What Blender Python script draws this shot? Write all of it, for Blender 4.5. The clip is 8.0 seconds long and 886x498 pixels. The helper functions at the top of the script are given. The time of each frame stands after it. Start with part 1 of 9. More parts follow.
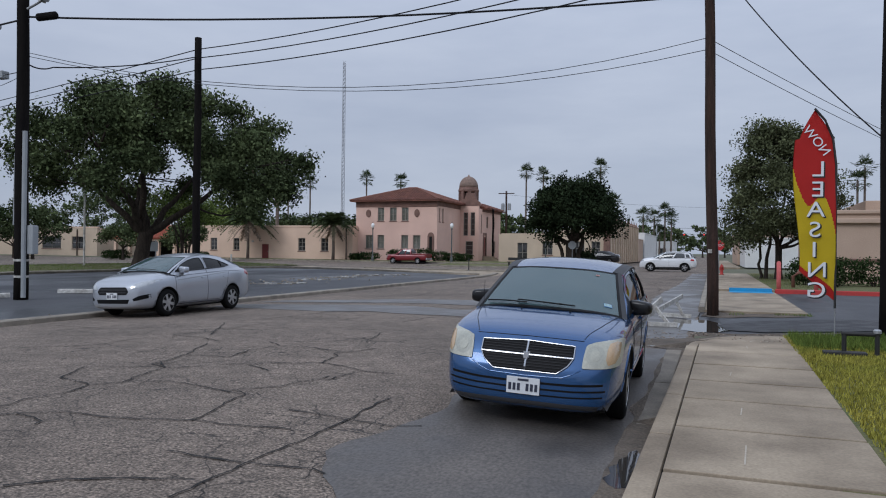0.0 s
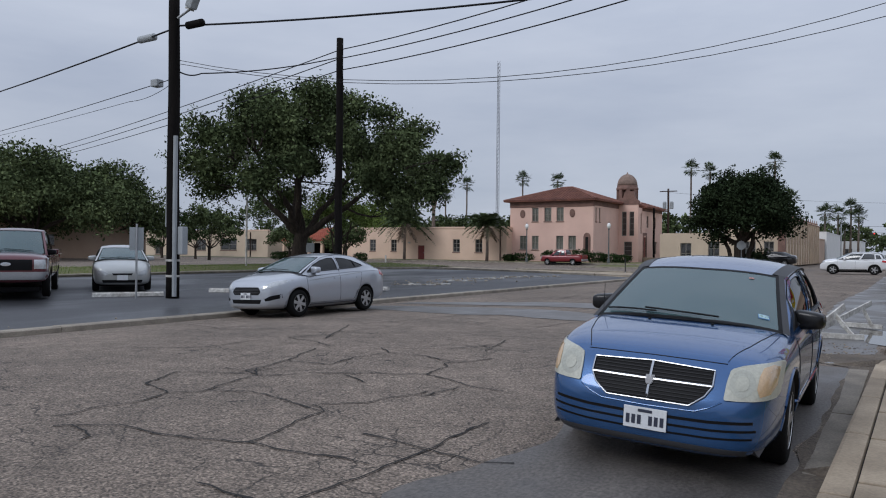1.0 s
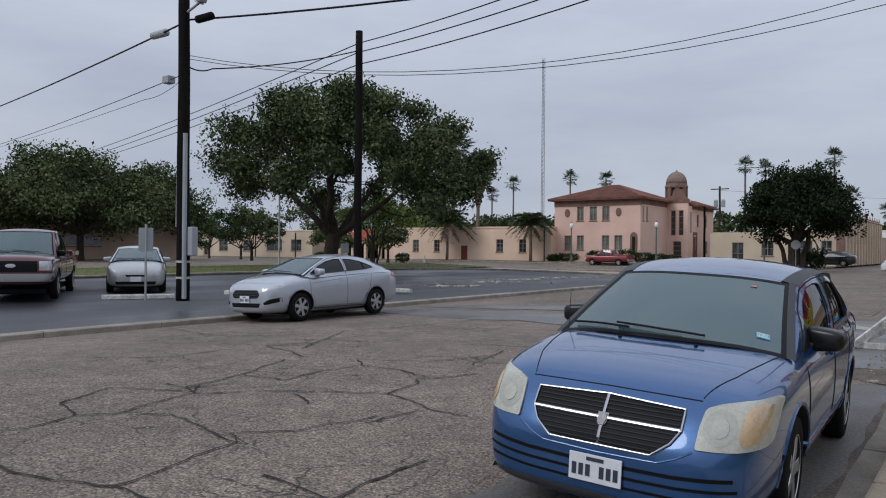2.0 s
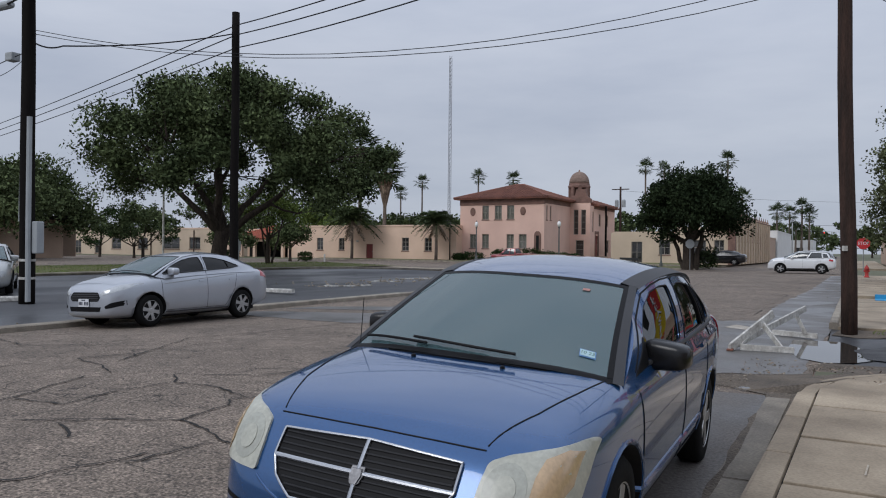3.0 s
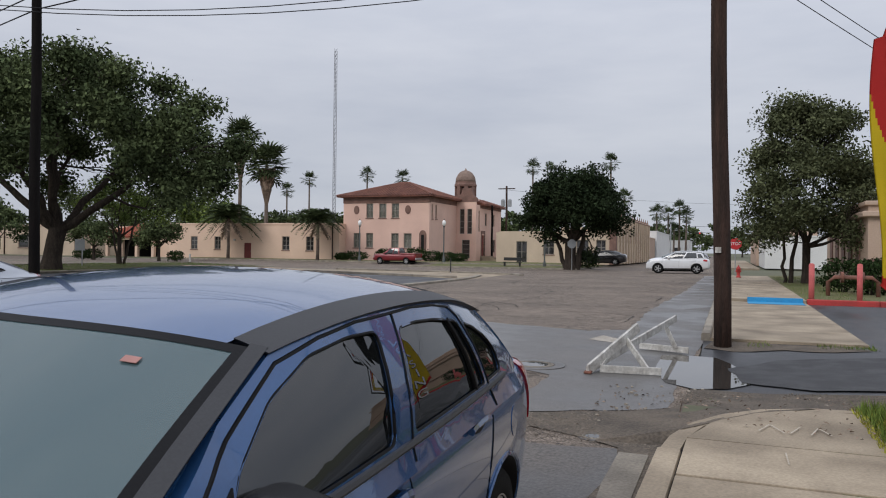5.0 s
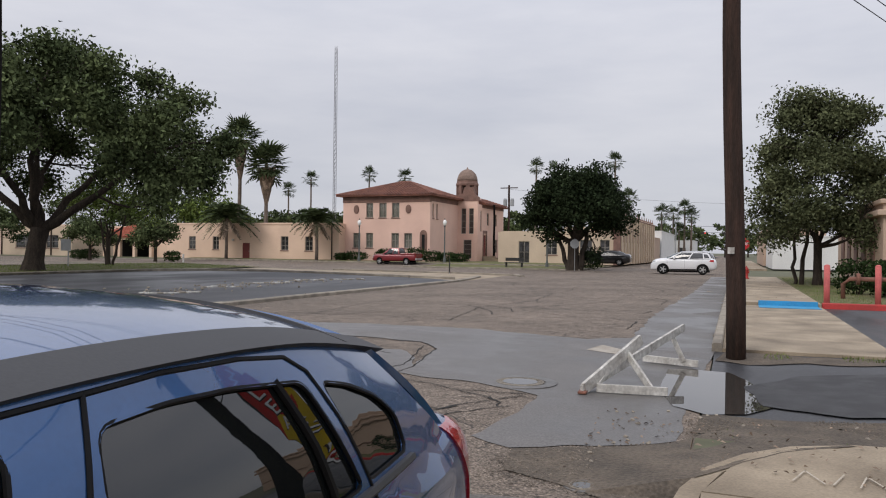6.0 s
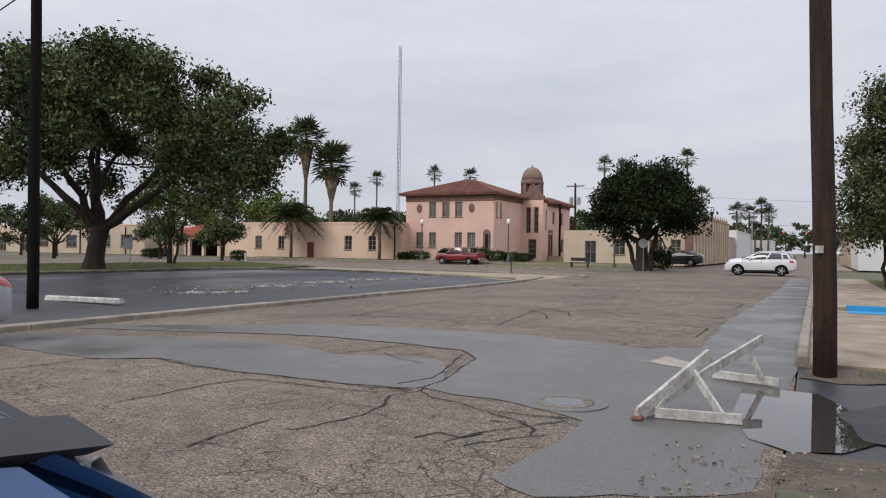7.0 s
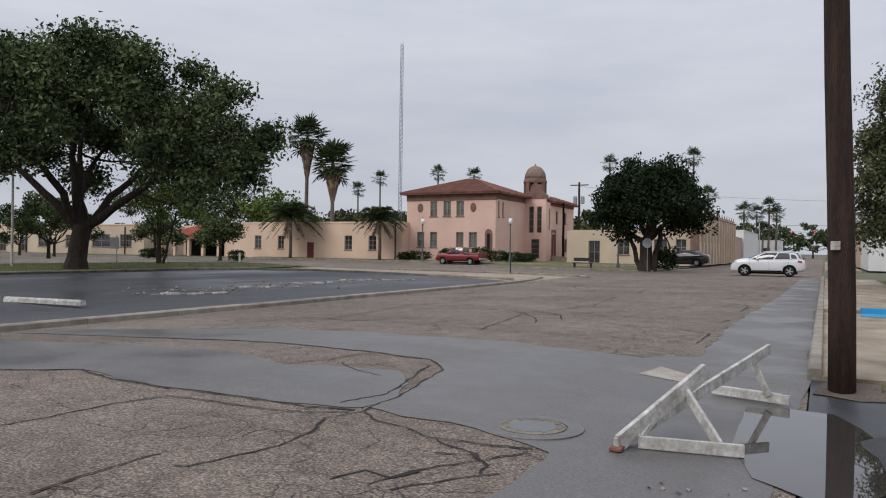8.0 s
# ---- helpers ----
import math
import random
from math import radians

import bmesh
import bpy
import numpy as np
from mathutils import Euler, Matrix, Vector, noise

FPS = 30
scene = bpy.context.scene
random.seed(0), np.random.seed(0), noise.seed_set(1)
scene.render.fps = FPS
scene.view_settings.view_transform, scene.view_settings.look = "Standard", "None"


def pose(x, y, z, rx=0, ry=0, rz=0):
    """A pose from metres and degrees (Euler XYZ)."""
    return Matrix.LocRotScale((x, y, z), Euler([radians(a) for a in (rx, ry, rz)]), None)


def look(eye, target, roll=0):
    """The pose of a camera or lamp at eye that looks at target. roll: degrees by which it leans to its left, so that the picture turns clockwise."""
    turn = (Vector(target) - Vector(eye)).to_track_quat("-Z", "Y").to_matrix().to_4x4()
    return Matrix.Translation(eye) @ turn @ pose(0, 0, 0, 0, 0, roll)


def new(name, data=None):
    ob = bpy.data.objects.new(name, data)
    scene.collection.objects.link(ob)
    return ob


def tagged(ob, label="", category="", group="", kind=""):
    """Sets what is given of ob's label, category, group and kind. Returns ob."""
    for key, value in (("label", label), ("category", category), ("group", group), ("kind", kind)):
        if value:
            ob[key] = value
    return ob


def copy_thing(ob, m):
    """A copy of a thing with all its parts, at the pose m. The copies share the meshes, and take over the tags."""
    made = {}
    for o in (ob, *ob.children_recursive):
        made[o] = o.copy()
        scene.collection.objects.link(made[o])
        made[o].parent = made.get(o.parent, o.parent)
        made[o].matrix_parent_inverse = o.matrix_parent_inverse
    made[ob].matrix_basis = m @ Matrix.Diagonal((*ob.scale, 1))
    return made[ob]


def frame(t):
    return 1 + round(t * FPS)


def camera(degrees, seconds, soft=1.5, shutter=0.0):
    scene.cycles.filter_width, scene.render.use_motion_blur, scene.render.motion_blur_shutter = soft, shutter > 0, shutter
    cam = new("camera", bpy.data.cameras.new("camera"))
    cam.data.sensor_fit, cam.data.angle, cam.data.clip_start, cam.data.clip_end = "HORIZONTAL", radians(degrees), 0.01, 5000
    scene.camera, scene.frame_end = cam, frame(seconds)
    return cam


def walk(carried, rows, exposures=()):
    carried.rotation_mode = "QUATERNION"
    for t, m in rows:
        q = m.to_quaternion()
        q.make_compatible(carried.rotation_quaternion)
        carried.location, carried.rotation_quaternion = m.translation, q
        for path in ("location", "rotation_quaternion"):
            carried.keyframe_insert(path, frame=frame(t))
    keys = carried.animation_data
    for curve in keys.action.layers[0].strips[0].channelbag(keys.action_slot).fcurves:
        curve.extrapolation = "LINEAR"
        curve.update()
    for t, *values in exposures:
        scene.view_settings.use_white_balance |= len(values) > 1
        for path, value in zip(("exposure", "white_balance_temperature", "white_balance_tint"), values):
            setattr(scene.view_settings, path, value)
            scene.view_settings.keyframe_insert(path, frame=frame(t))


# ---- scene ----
cam = camera(60.9, 8.0, soft=1.08)
PATH = [
    (0, (-0.108, 1.461, 1.663), (-0.784, 3.343, 1.667), 0.7),
    (0.5, (-0.062, 2.146, 1.672), (-0.92, 3.953, 1.677), 0.6),
    (1, (-0.131, 2.835, 1.626), (-1.185, 4.535, 1.629), 0.6),
    (1.2, (-0.094, 3.119, 1.652), (-1.198, 4.786, 1.655), 0.6),
    (2.3, (0.021, 4.719, 1.643), (-1.145, 6.344, 1.645), 0.5),
    (2.5, (0.04, 5.002, 1.653), (-1.058, 6.673, 1.655), 0.5),
    (3, (0.055, 5.719, 1.629), (-0.913, 7.469, 1.63), 0.6),
    (3.5, (0.077, 6.415, 1.675), (-0.801, 8.212, 1.678), 0.7),
    (4, (0.088, 7.086, 1.655), (-0.719, 8.916, 1.656), 0.7),
    (4.5, (0.056, 7.831, 1.672), (-0.701, 9.683, 1.674), 0.7),
    (4.7, (0.047, 8.094, 1.675), (-0.68, 9.957, 1.677), 0.7),
    (5.8, (-0.111, 9.619, 1.675), (-0.818, 11.49, 1.677), 0.7),
    (6, (-0.122, 9.902, 1.689), (-0.848, 11.766, 1.691), 0.7),
    (6.5, (-0.204, 10.554, 1.669), (-1.063, 12.359, 1.669), 0.9),
    (7, (-0.227, 11.251, 1.671), (-1.116, 13.042, 1.67), 0.8),
    (7.5, (-0.28, 11.952, 1.61), (-1.181, 13.737, 1.608), 0.8),
    (8, (-0.305, 12.652, 1.628), (-1.209, 14.435, 1.628), 0.8),
]
walk(cam, [(t, look(eye, target, roll)) for t, eye, target, roll in PATH],
     [(0, -0.04, 5800, 11), (1, 0.0, 5950, 11), (2.5, 0.02, 6050, 11), (3.5, 0.02, 6100, 11), (4.5, 0.12, 6220, 11), (6, 0.31, 6650, 13), (6.5, 0.38, 6650, 13), (7.2, 0.33, 6500, 12), (8, 0.20, 6450, 12)])

# ---- world, sun, exposure ----
world = bpy.data.worlds.new("overcast")
scene.world = world
world.use_nodes = True
wn, wl = world.node_tree.nodes, world.node_tree.links
wn.clear()
w_out = wn.new("ShaderNodeOutputWorld")
w_bg = wn.new("ShaderNodeBackground")
w_bg.inputs["Strength"].default_value = 0.56
w_tc = wn.new("ShaderNodeTexCoord")
w_map = wn.new("ShaderNodeMapping")
w_map.inputs["Scale"].default_value = (1.0, 1.0, 4.5)
w_noise = wn.new("ShaderNodeTexNoise")
w_noise.inputs["Scale"].default_value = 2.2
w_noise.inputs["Detail"].default_value = 6.0
w_noise.inputs["Roughness"].default_value = 0.55
w_ramp = wn.new("ShaderNodeValToRGB")
w_ramp.color_ramp.elements[0].position = 0.3
w_ramp.color_ramp.elements[0].color = (0.74, 0.79, 0.90, 1)
w_ramp.color_ramp.elements[1].position = 0.72
w_ramp.color_ramp.elements[1].color = (1.0, 1.03, 1.10, 1)
wl.new(w_tc.outputs["Generated"], w_map.inputs["Vector"])
wl.new(w_map.outputs["Vector"], w_noise.inputs["Vector"])
wl.new(w_noise.outputs["Fac"], w_ramp.inputs["Fac"])
# daylight sky under a closed layer of cloud
w_sky = wn.new("ShaderNodeTexSky")
w_sky.sky_type = 'NISHITA'
w_sky.sun_disc = False
w_sky.sun_elevation, w_sky.sun_rotation = radians(38), radians(200)
w_dim = wn.new("ShaderNodeMixRGB")
w_dim.blend_type = 'MULTIPLY'
w_dim.inputs[0].default_value = 1.0
w_dim.inputs[2].default_value = (0.12, 0.12, 0.12, 1)
w_mix = wn.new("ShaderNodeMixRGB")
w_mix.inputs[0].default_value = 0.9
wl.new(w_sky.outputs["Color"], w_dim.inputs[1])
wl.new(w_dim.outputs["Color"], w_mix.inputs[1])
wl.new(w_ramp.outputs["Color"], w_mix.inputs[2])
w_sep = wn.new("ShaderNodeSeparateXYZ")
wl.new(w_tc.outputs["Generated"], w_sep.inputs["Vector"])
w_up = wn.new("ShaderNodeMapRange")
w_up.interpolation_type = 'SMOOTHSTEP'
w_up.inputs["From Min"].default_value, w_up.inputs["From Max"].default_value = 0.05, 1.0
w_up.inputs["To Min"].default_value, w_up.inputs["To Max"].default_value = 1.0, 2.0
wl.new(w_sep.outputs["Z"], w_up.inputs["Value"])
w_over = wn.new("ShaderNodeVectorMath")
w_over.operation = 'MULTIPLY'
wl.new(w_mix.outputs["Color"], w_over.inputs[0])
wl.new(w_up.outputs["Result"], w_over.inputs[1])
wl.new(w_over.outputs["Vector"], w_bg.inputs["Color"])
wl.new(w_bg.outputs["Background"], w_out.inputs["Surface"])

sun = new("sun", bpy.data.lights.new("sun", 'SUN'))
sun.data.energy, sun.data.angle, sun.data.color = 1.0, radians(25), (1.0, 0.96, 0.9)
sun.rotation_euler = (radians(52), 0, radians(-20))
scene.view_settings.exposure = 0.0


# ---- materials ----
def mat(name, col, rough=0.8, metal=0.0, col2=None, scale=3.0, fine=60.0, var=0.25, bump=0.15, rand=0.0,
        coat=0.0, spec=0.5, wet=None, stretch=(1, 1, 1), bsize=0.01):
    """A weathered surface: two scales of colour change and fine relief."""
    m = bpy.data.materials.new(name)
    m.use_nodes = True
    n, l = m.node_tree.nodes, m.node_tree.links
    b = n["Principled BSDF"]
    b.inputs["Roughness"].default_value, b.inputs["Metallic"].default_value = rough, metal
    b.inputs["Coat Weight"].default_value = coat
    b.inputs["Specular IOR Level"].default_value = spec
    tc = n.new("ShaderNodeTexCoord")
    mp = n.new("ShaderNodeMapping")
    mp.inputs["Scale"].default_value = stretch
    l.new(tc.outputs["Object"], mp.inputs["Vector"])
    big, small = n.new("ShaderNodeTexNoise"), n.new("ShaderNodeTexNoise")
    big.inputs["Scale"].default_value, small.inputs["Scale"].default_value = scale, fine
    big.inputs["Detail"].default_value, small.inputs["Detail"].default_value = 5, 3
    l.new(mp.outputs["Vector"], big.inputs["Vector"])
    l.new(mp.outputs["Vector"], small.inputs["Vector"])
    c2 = col2 or tuple(c * (1 - var) for c in col)
    ramp = n.new("ShaderNodeValToRGB")
    ramp.color_ramp.elements[0].position, ramp.color_ramp.elements[1].position = 0.32, 0.68
    ramp.color_ramp.elements[0].color, ramp.color_ramp.elements[1].color = (*c2, 1), (*col, 1)
    l.new(big.outputs["Fac"], ramp.inputs["Fac"])
    grain = n.new("ShaderNodeMapRange")
    grain.inputs["From Min"].default_value, grain.inputs["From Max"].default_value = 0.25, 0.75
    grain.inputs["To Min"].default_value, grain.inputs["To Max"].default_value = 1 - var, 1 + var * 0.6
    l.new(small.outputs["Fac"], grain.inputs["Value"])
    mul = n.new("ShaderNodeVectorMath")
    mul.operation = 'MULTIPLY'
    l.new(ramp.outputs["Color"], mul.inputs[0])
    l.new(grain.outputs["Result"], mul.inputs[1])
    last = mul.outputs["Vector"]
    if rand:
        oi = n.new("ShaderNodeObjectInfo")
        rr = n.new("ShaderNodeMapRange")
        rr.inputs["To Min"].default_value, rr.inputs["To Max"].default_value = 1 - rand, 1 + rand
        l.new(oi.outputs["Random"], rr.inputs["Value"])
        m2 = n.new("ShaderNodeVectorMath")
        m2.operation = 'MULTIPLY'
        l.new(last, m2.inputs[0])
        l.new(rr.outputs["Result"], m2.inputs[1])
        last = m2.outputs["Vector"]
    l.new(last, b.inputs["Base Color"])
    if wet is not None:
        wr = n.new("ShaderNodeMapRange")
        wr.inputs["From Min"].default_value, wr.inputs["From Max"].default_value = 0.4, 0.6
        wr.inputs["To Min"].default_value, wr.inputs["To Max"].default_value = wet, rough
        l.new(big.outputs["Fac"], wr.inputs["Value"])
        l.new(wr.outputs["Result"], b.inputs["Roughness"])
    if bump:
        bp = n.new("ShaderNodeBump")
        bp.inputs["Strength"].default_value, bp.inputs["Distance"].default_value = bump, bsize
        l.new(small.outputs["Fac"], bp.inputs["Height"])
        l.new(bp.outputs["Normal"], b.inputs["Normal"])
    return m


def cracked(name, col, col2, cell, rough, crack=0.012, dark=0.25, spec=0.4):
    """Old asphalt: aggregate grain, broad stains and a net of cracks."""
    m = mat(name, col, rough, col2=col2, scale=0.35, fine=48.0, var=0.85, bump=1.0, bsize=0.018, spec=spec)
    n, l = m.node_tree.nodes, m.node_tree.links
    b = n["Principled BSDF"]
    src = b.inputs["Base Color"].links[0].from_socket
    tc = n.new("ShaderNodeTexCoord")
    warp = n.new("ShaderNodeTexNoise")
    warp.inputs["Scale"].default_value, warp.inputs["Detail"].default_value = 1.3, 5
    l.new(tc.outputs["Object"], warp.inputs["Vector"])
    sub = n.new("ShaderNodeVectorMath")
    sub.operation = 'MULTIPLY_ADD'
    sub.inputs[1].default_value = (1.1, 1.1, 0)
    l.new(warp.outputs["Color"], sub.inputs[0])
    l.new(tc.outputs["Object"], sub.inputs[2])
    flat = n.new("ShaderNodeVectorMath")
    flat.operation = 'MULTIPLY'
    flat.inputs[1].default_value = (1, 1, 0)
    l.new(sub.outputs["Vector"], flat.inputs[0])
    masks = []
    for sc, wd, lo, hi in ((cell, crack * 0.6, 0.46, 0.58), (cell * 2.3, crack, 0.42, 0.52), (cell * 5.5, crack * 2.0, 0.56, 0.63)):
        v = n.new("ShaderNodeTexVoronoi")
        v.feature = 'DISTANCE_TO_EDGE'
        v.voronoi_dimensions = '2D'
        v.inputs["Scale"].default_value = sc
        l.new(flat.outputs["Vector"], v.inputs["Vector"])
        r = n.new("ShaderNodeMapRange")
        r.inputs["From Min"].default_value, r.inputs["From Max"].default_value = wd * 0.25, wd
        r.inputs["To Min"].default_value, r.inputs["To Max"].default_value = 1, 0
        l.new(v.outputs["Distance"], r.inputs["Value"])
        area = n.new("ShaderNodeTexNoise")
        area.inputs["Scale"].default_value, area.inputs["Detail"].default_value = 0.5, 3
        l.new(tc.outputs["Object"], area.inputs["Vector"])
        ar = n.new("ShaderNodeMapRange")
        ar.inputs["From Min"].default_value, ar.inputs["From Max"].default_value = lo, hi
        l.new(area.outputs["Fac"], ar.inputs["Value"])
        mm = n.new("ShaderNodeMath")
        mm.operation = 'MULTIPLY'
        l.new(r.outputs["Result"], mm.inputs[0])
        l.new(ar.outputs["Result"], mm.inputs[1])
        masks.append(mm.outputs["Value"])
    mx = n.new("ShaderNodeMath")
    mx.operation = 'MAXIMUM'
    mx0 = n.new("ShaderNodeMath")
    mx0.operation = 'MAXIMUM'
    l.new(masks[0], mx0.inputs[0])
    l.new(masks[1], mx0.inputs[1])
    l.new(mx0.outputs["Value"], mx.inputs[0])
    l.new(masks[2], mx.inputs[1])
    mix = n.new("ShaderNodeMixRGB")
    mix.inputs[2].default_value = (0.02, 0.019, 0.018, 1)
    sc = n.new("ShaderNodeMath")
    sc.operation = 'MULTIPLY'
    sc.inputs[1].default_value = 1 - dark
    l.new(mx.outputs["Value"], sc.inputs[0])
    l.new(sc.outputs["Value"], mix.inputs[0])
    chips = n.new("ShaderNodeTexVoronoi")
    chips.voronoi_dimensions = '2D'
    chips.inputs["Scale"].default_value = 62.0
    l.new(tc.outputs["Object"], chips.inputs["Vector"])
    sepc = n.new("ShaderNodeSeparateColor")
    l.new(chips.outputs["Color"], sepc.inputs["Color"])
    tone = n.new("ShaderNodeMapRange")
    tone.inputs["To Min"].default_value, tone.inputs["To Max"].default_value = 0.55, 1.42
    l.new(sepc.outputs["Red"], tone.inputs["Value"])
    stone = n.new("ShaderNodeVectorMath")
    stone.operation = 'MULTIPLY'
    l.new(src, stone.inputs[0])
    l.new(tone.outputs["Result"], stone.inputs[1])
    blotch = n.new("ShaderNodeTexNoise")
    blotch.inputs["Scale"].default_value, blotch.inputs["Detail"].default_value, blotch.inputs["Roughness"].default_value = 3.2, 6, 0.7
    l.new(tc.outputs["Object"], blotch.inputs["Vector"])
    btone = n.new("ShaderNodeMapRange")
    btone.inputs["From Min"].default_value, btone.inputs["From Max"].default_value = 0.32, 0.68
    btone.inputs["To Min"].default_value, btone.inputs["To Max"].default_value = 0.74, 1.2
    l.new(blotch.outputs["Fac"], btone.inputs["Value"])
    worn = n.new("ShaderNodeVectorMath")
    worn.operation = 'MULTIPLY'
    l.new(stone.outputs["Vector"], worn.inputs[0])
    l.new(btone.outputs["Result"], worn.inputs[1])
    l.new(worn.outputs["Vector"], mix.inputs[1])
    l.new(mix.outputs["Color"], b.inputs["Base Color"])
    bp2 = n.new("ShaderNodeBump")
    bp2.invert = True
    bp2.inputs["Strength"].default_value, bp2.inputs["Distance"].default_value = 0.6, 0.02
    l.new(mx.outputs["Value"], bp2.inputs["Height"])
    old = b.inputs["Normal"].links[0].from_socket
    l.new(old, bp2.inputs["Normal"])
    l.new(bp2.outputs["Normal"], b.inputs["Normal"])
    return m


def glass(name, tint, rough=0.02, clear=0.5, film=(0.25, 0.3, 0.3), film_amount=0.12, ior=1.75):
    """Car or window glass: a see-through tint, a clear reflection and a diffuse film for dust and mirrored sky."""
    m = bpy.data.materials.new(name)
    m.use_nodes = True
    n, l = m.node_tree.nodes, m.node_tree.links
    n.clear()
    out = n.new("ShaderNodeOutputMaterial")
    tr = n.new("ShaderNodeBsdfTransparent")
    tr.inputs["Color"].default_value = (*[c * clear for c in tint], 1)
    gl = n.new("ShaderNodeBsdfGlossy")
    gl.inputs["Roughness"].default_value = rough
    df = n.new("ShaderNodeBsdfDiffuse")
    df.inputs["Color"].default_value = (*film, 1)
    fr = n.new("ShaderNodeFresnel")
    fr.inputs["IOR"].default_value = ior
    m1, m2 = n.new("ShaderNodeMixShader"), n.new("ShaderNodeMixShader")
    m1.inputs[0].default_value = film_amount
    l.new(tr.outputs[0], m1.inputs[1])
    l.new(df.outputs[0], m1.inputs[2])
    l.new(fr.outputs[0], m2.inputs[0])
    l.new(m1.outputs[0], m2.inputs[1])
    l.new(gl.outputs[0], m2.inputs[2])
    l.new(m2.outputs[0], out.inputs["Surface"])
    return m


ASPHALT = cracked("old_asphalt", (0.262, 0.210, 0.166), (0.182, 0.147, 0.117), 0.55, 0.85, 0.014, 0.2)
PATCH = mat("patch_asphalt", (0.17, 0.161, 0.153), 0.68, col2=(0.095, 0.09, 0.085), scale=0.6, fine=48, var=0.42, bump=0.3, wet=0.32)
PATCH2 = mat("worn_patch", (0.15, 0.132, 0.116), 0.75, col2=(0.065, 0.06, 0.055), scale=0.9, fine=42, var=0.5, bump=0.6, wet=0.42, stretch=(1, 0.6, 1))
LOT = mat("lot_asphalt", (0.075, 0.077, 0.082), 0.8, col2=(0.032, 0.033, 0.037), scale=0.28, fine=40, var=0.35, bump=0.4, wet=0.36, stretch=(1, 0.35, 1))
TAR = mat("fresh_asphalt", (0.03, 0.03, 0.032), 0.7, scale=2, fine=50, var=0.3, bump=0.5, wet=0.5)
CONCRETE = mat("concrete", (0.405, 0.33, 0.236), 0.85, col2=(0.20, 0.158, 0.11), scale=1.1, fine=45, var=0.22, bump=0.25, rand=0.07)
GUTTER = mat("gutter_concrete", (0.25, 0.22, 0.175), 0.85, col2=(0.15, 0.13, 0.105), scale=2.2, fine=40, var=0.3, bump=0.4)
KERB = mat("kerb_concrete", (0.34, 0.30, 0.24), 0.9, col2=(0.19, 0.165, 0.135), scale=2.2, fine=40, var=0.28, bump=0.4, rand=0.1)
DIRT = mat("dirt", (0.15, 0.12, 0.09), 0.95, col2=(0.085, 0.07, 0.055), scale=2, fine=35, var=0.45, bump=0.8, bsize=0.03)
GRASS_SOIL = mat("turf", (0.10, 0.12, 0.035), 0.95, col2=(0.16, 0.14, 0.06), scale=0.6, fine=30, var=0.5, bump=0.8, bsize=0.03)
LAND = mat("land", (0.13, 0.125, 0.08), 0.95, col2=(0.09, 0.10, 0.05), scale=0.05, fine=3, var=0.3, bump=0.2)
STUCCO = mat("pink_stucco", (0.76, 0.52, 0.42), 0.9, col2=(0.67, 0.45, 0.365), scale=0.5, fine=18, var=0.1, bump=0.3)
STUCCO_WING = mat("peach_stucco", (0.76, 0.56, 0.42), 0.9, col2=(0.65, 0.47, 0.35), scale=0.4, fine=18, var=0.1, bump=0.3)
CREAM = mat("cream_plaster", (0.62, 0.50, 0.37), 0.9, col2=(0.50, 0.40, 0.30), scale=0.4, fine=14, var=0.12, bump=0.3)
TANWALL = mat("tan_stucco", (0.50, 0.37, 0.28), 0.9, col2=(0.44, 0.32, 0.24), scale=0.5, fine=18, var=0.1, bump=0.3)
WHITEWALL = mat("white_wall", (0.72, 0.72, 0.70), 0.85, scale=0.6, fine=12, var=0.1, bump=0.2)
BROWNSTONE = mat("brown_stone", (0.24, 0.14, 0.11), 0.9, col2=(0.16, 0.095, 0.075), scale=1.5, fine=14, var=0.25, bump=0.5)
CLAY = mat("clay_tile", (0.26, 0.11, 0.075), 0.85, col2=(0.15, 0.065, 0.047), scale=1.2, fine=10, var=0.3, bump=0.3, rand=0.15)
DOMEMAT = mat("dome_tile", (0.27, 0.19, 0.15), 0.85, scale=3, fine=16, var=0.3, bump=0.4)
WINFRAME = mat("window_frame", (0.28, 0.25, 0.21), 0.6, var=0.15, bump=0.05)
CLEARPANE = glass("clear_pane", (0.8, 0.82, 0.8), 0.03, 0.9, (0.3, 0.3, 0.28), 0.1, 1.5)
DARKGLASS = glass("dark_pane", (0.1, 0.11, 0.11), 0.03, 0.6, (0.1, 0.1, 0.1), 0.3)
REDDOOR = mat("red_door", (0.20, 0.035, 0.03), 0.6, var=0.15, bump=0.05)
# near-black colour that stands in for the shade inside hollows and rooms
DARKVOID = mat("dark_interior", (0.010, 0.009, 0.008), 0.95, var=0.2, bump=0)
CREOSOTE = mat("creosote_wood", (0.075, 0.045, 0.035), 0.85, spec=0.15, col2=(0.035, 0.026, 0.022), scale=2.0, fine=22, var=0.45, bump=0.9, stretch=(6, 6, 0.5), bsize=0.02)
DARKPOLE = mat("black_pole", (0.014, 0.012, 0.011), 0.9, spec=0.08, col2=(0.009, 0.008, 0.008), scale=2.0, fine=20, var=0.4, bump=0.7, stretch=(5, 5, 0.5), bsize=0.015)
CABLE = mat("cable", (0.015, 0.015, 0.017), 0.6, spec=0.15, var=0.1, bump=0)
STEEL = mat("galvanised", (0.42, 0.43, 0.44), 0.45, 0.7, var=0.15, bump=0.05)
PVC = mat("grey_conduit", (0.34, 0.36, 0.37), 0.55, var=0.15, bump=0.05)
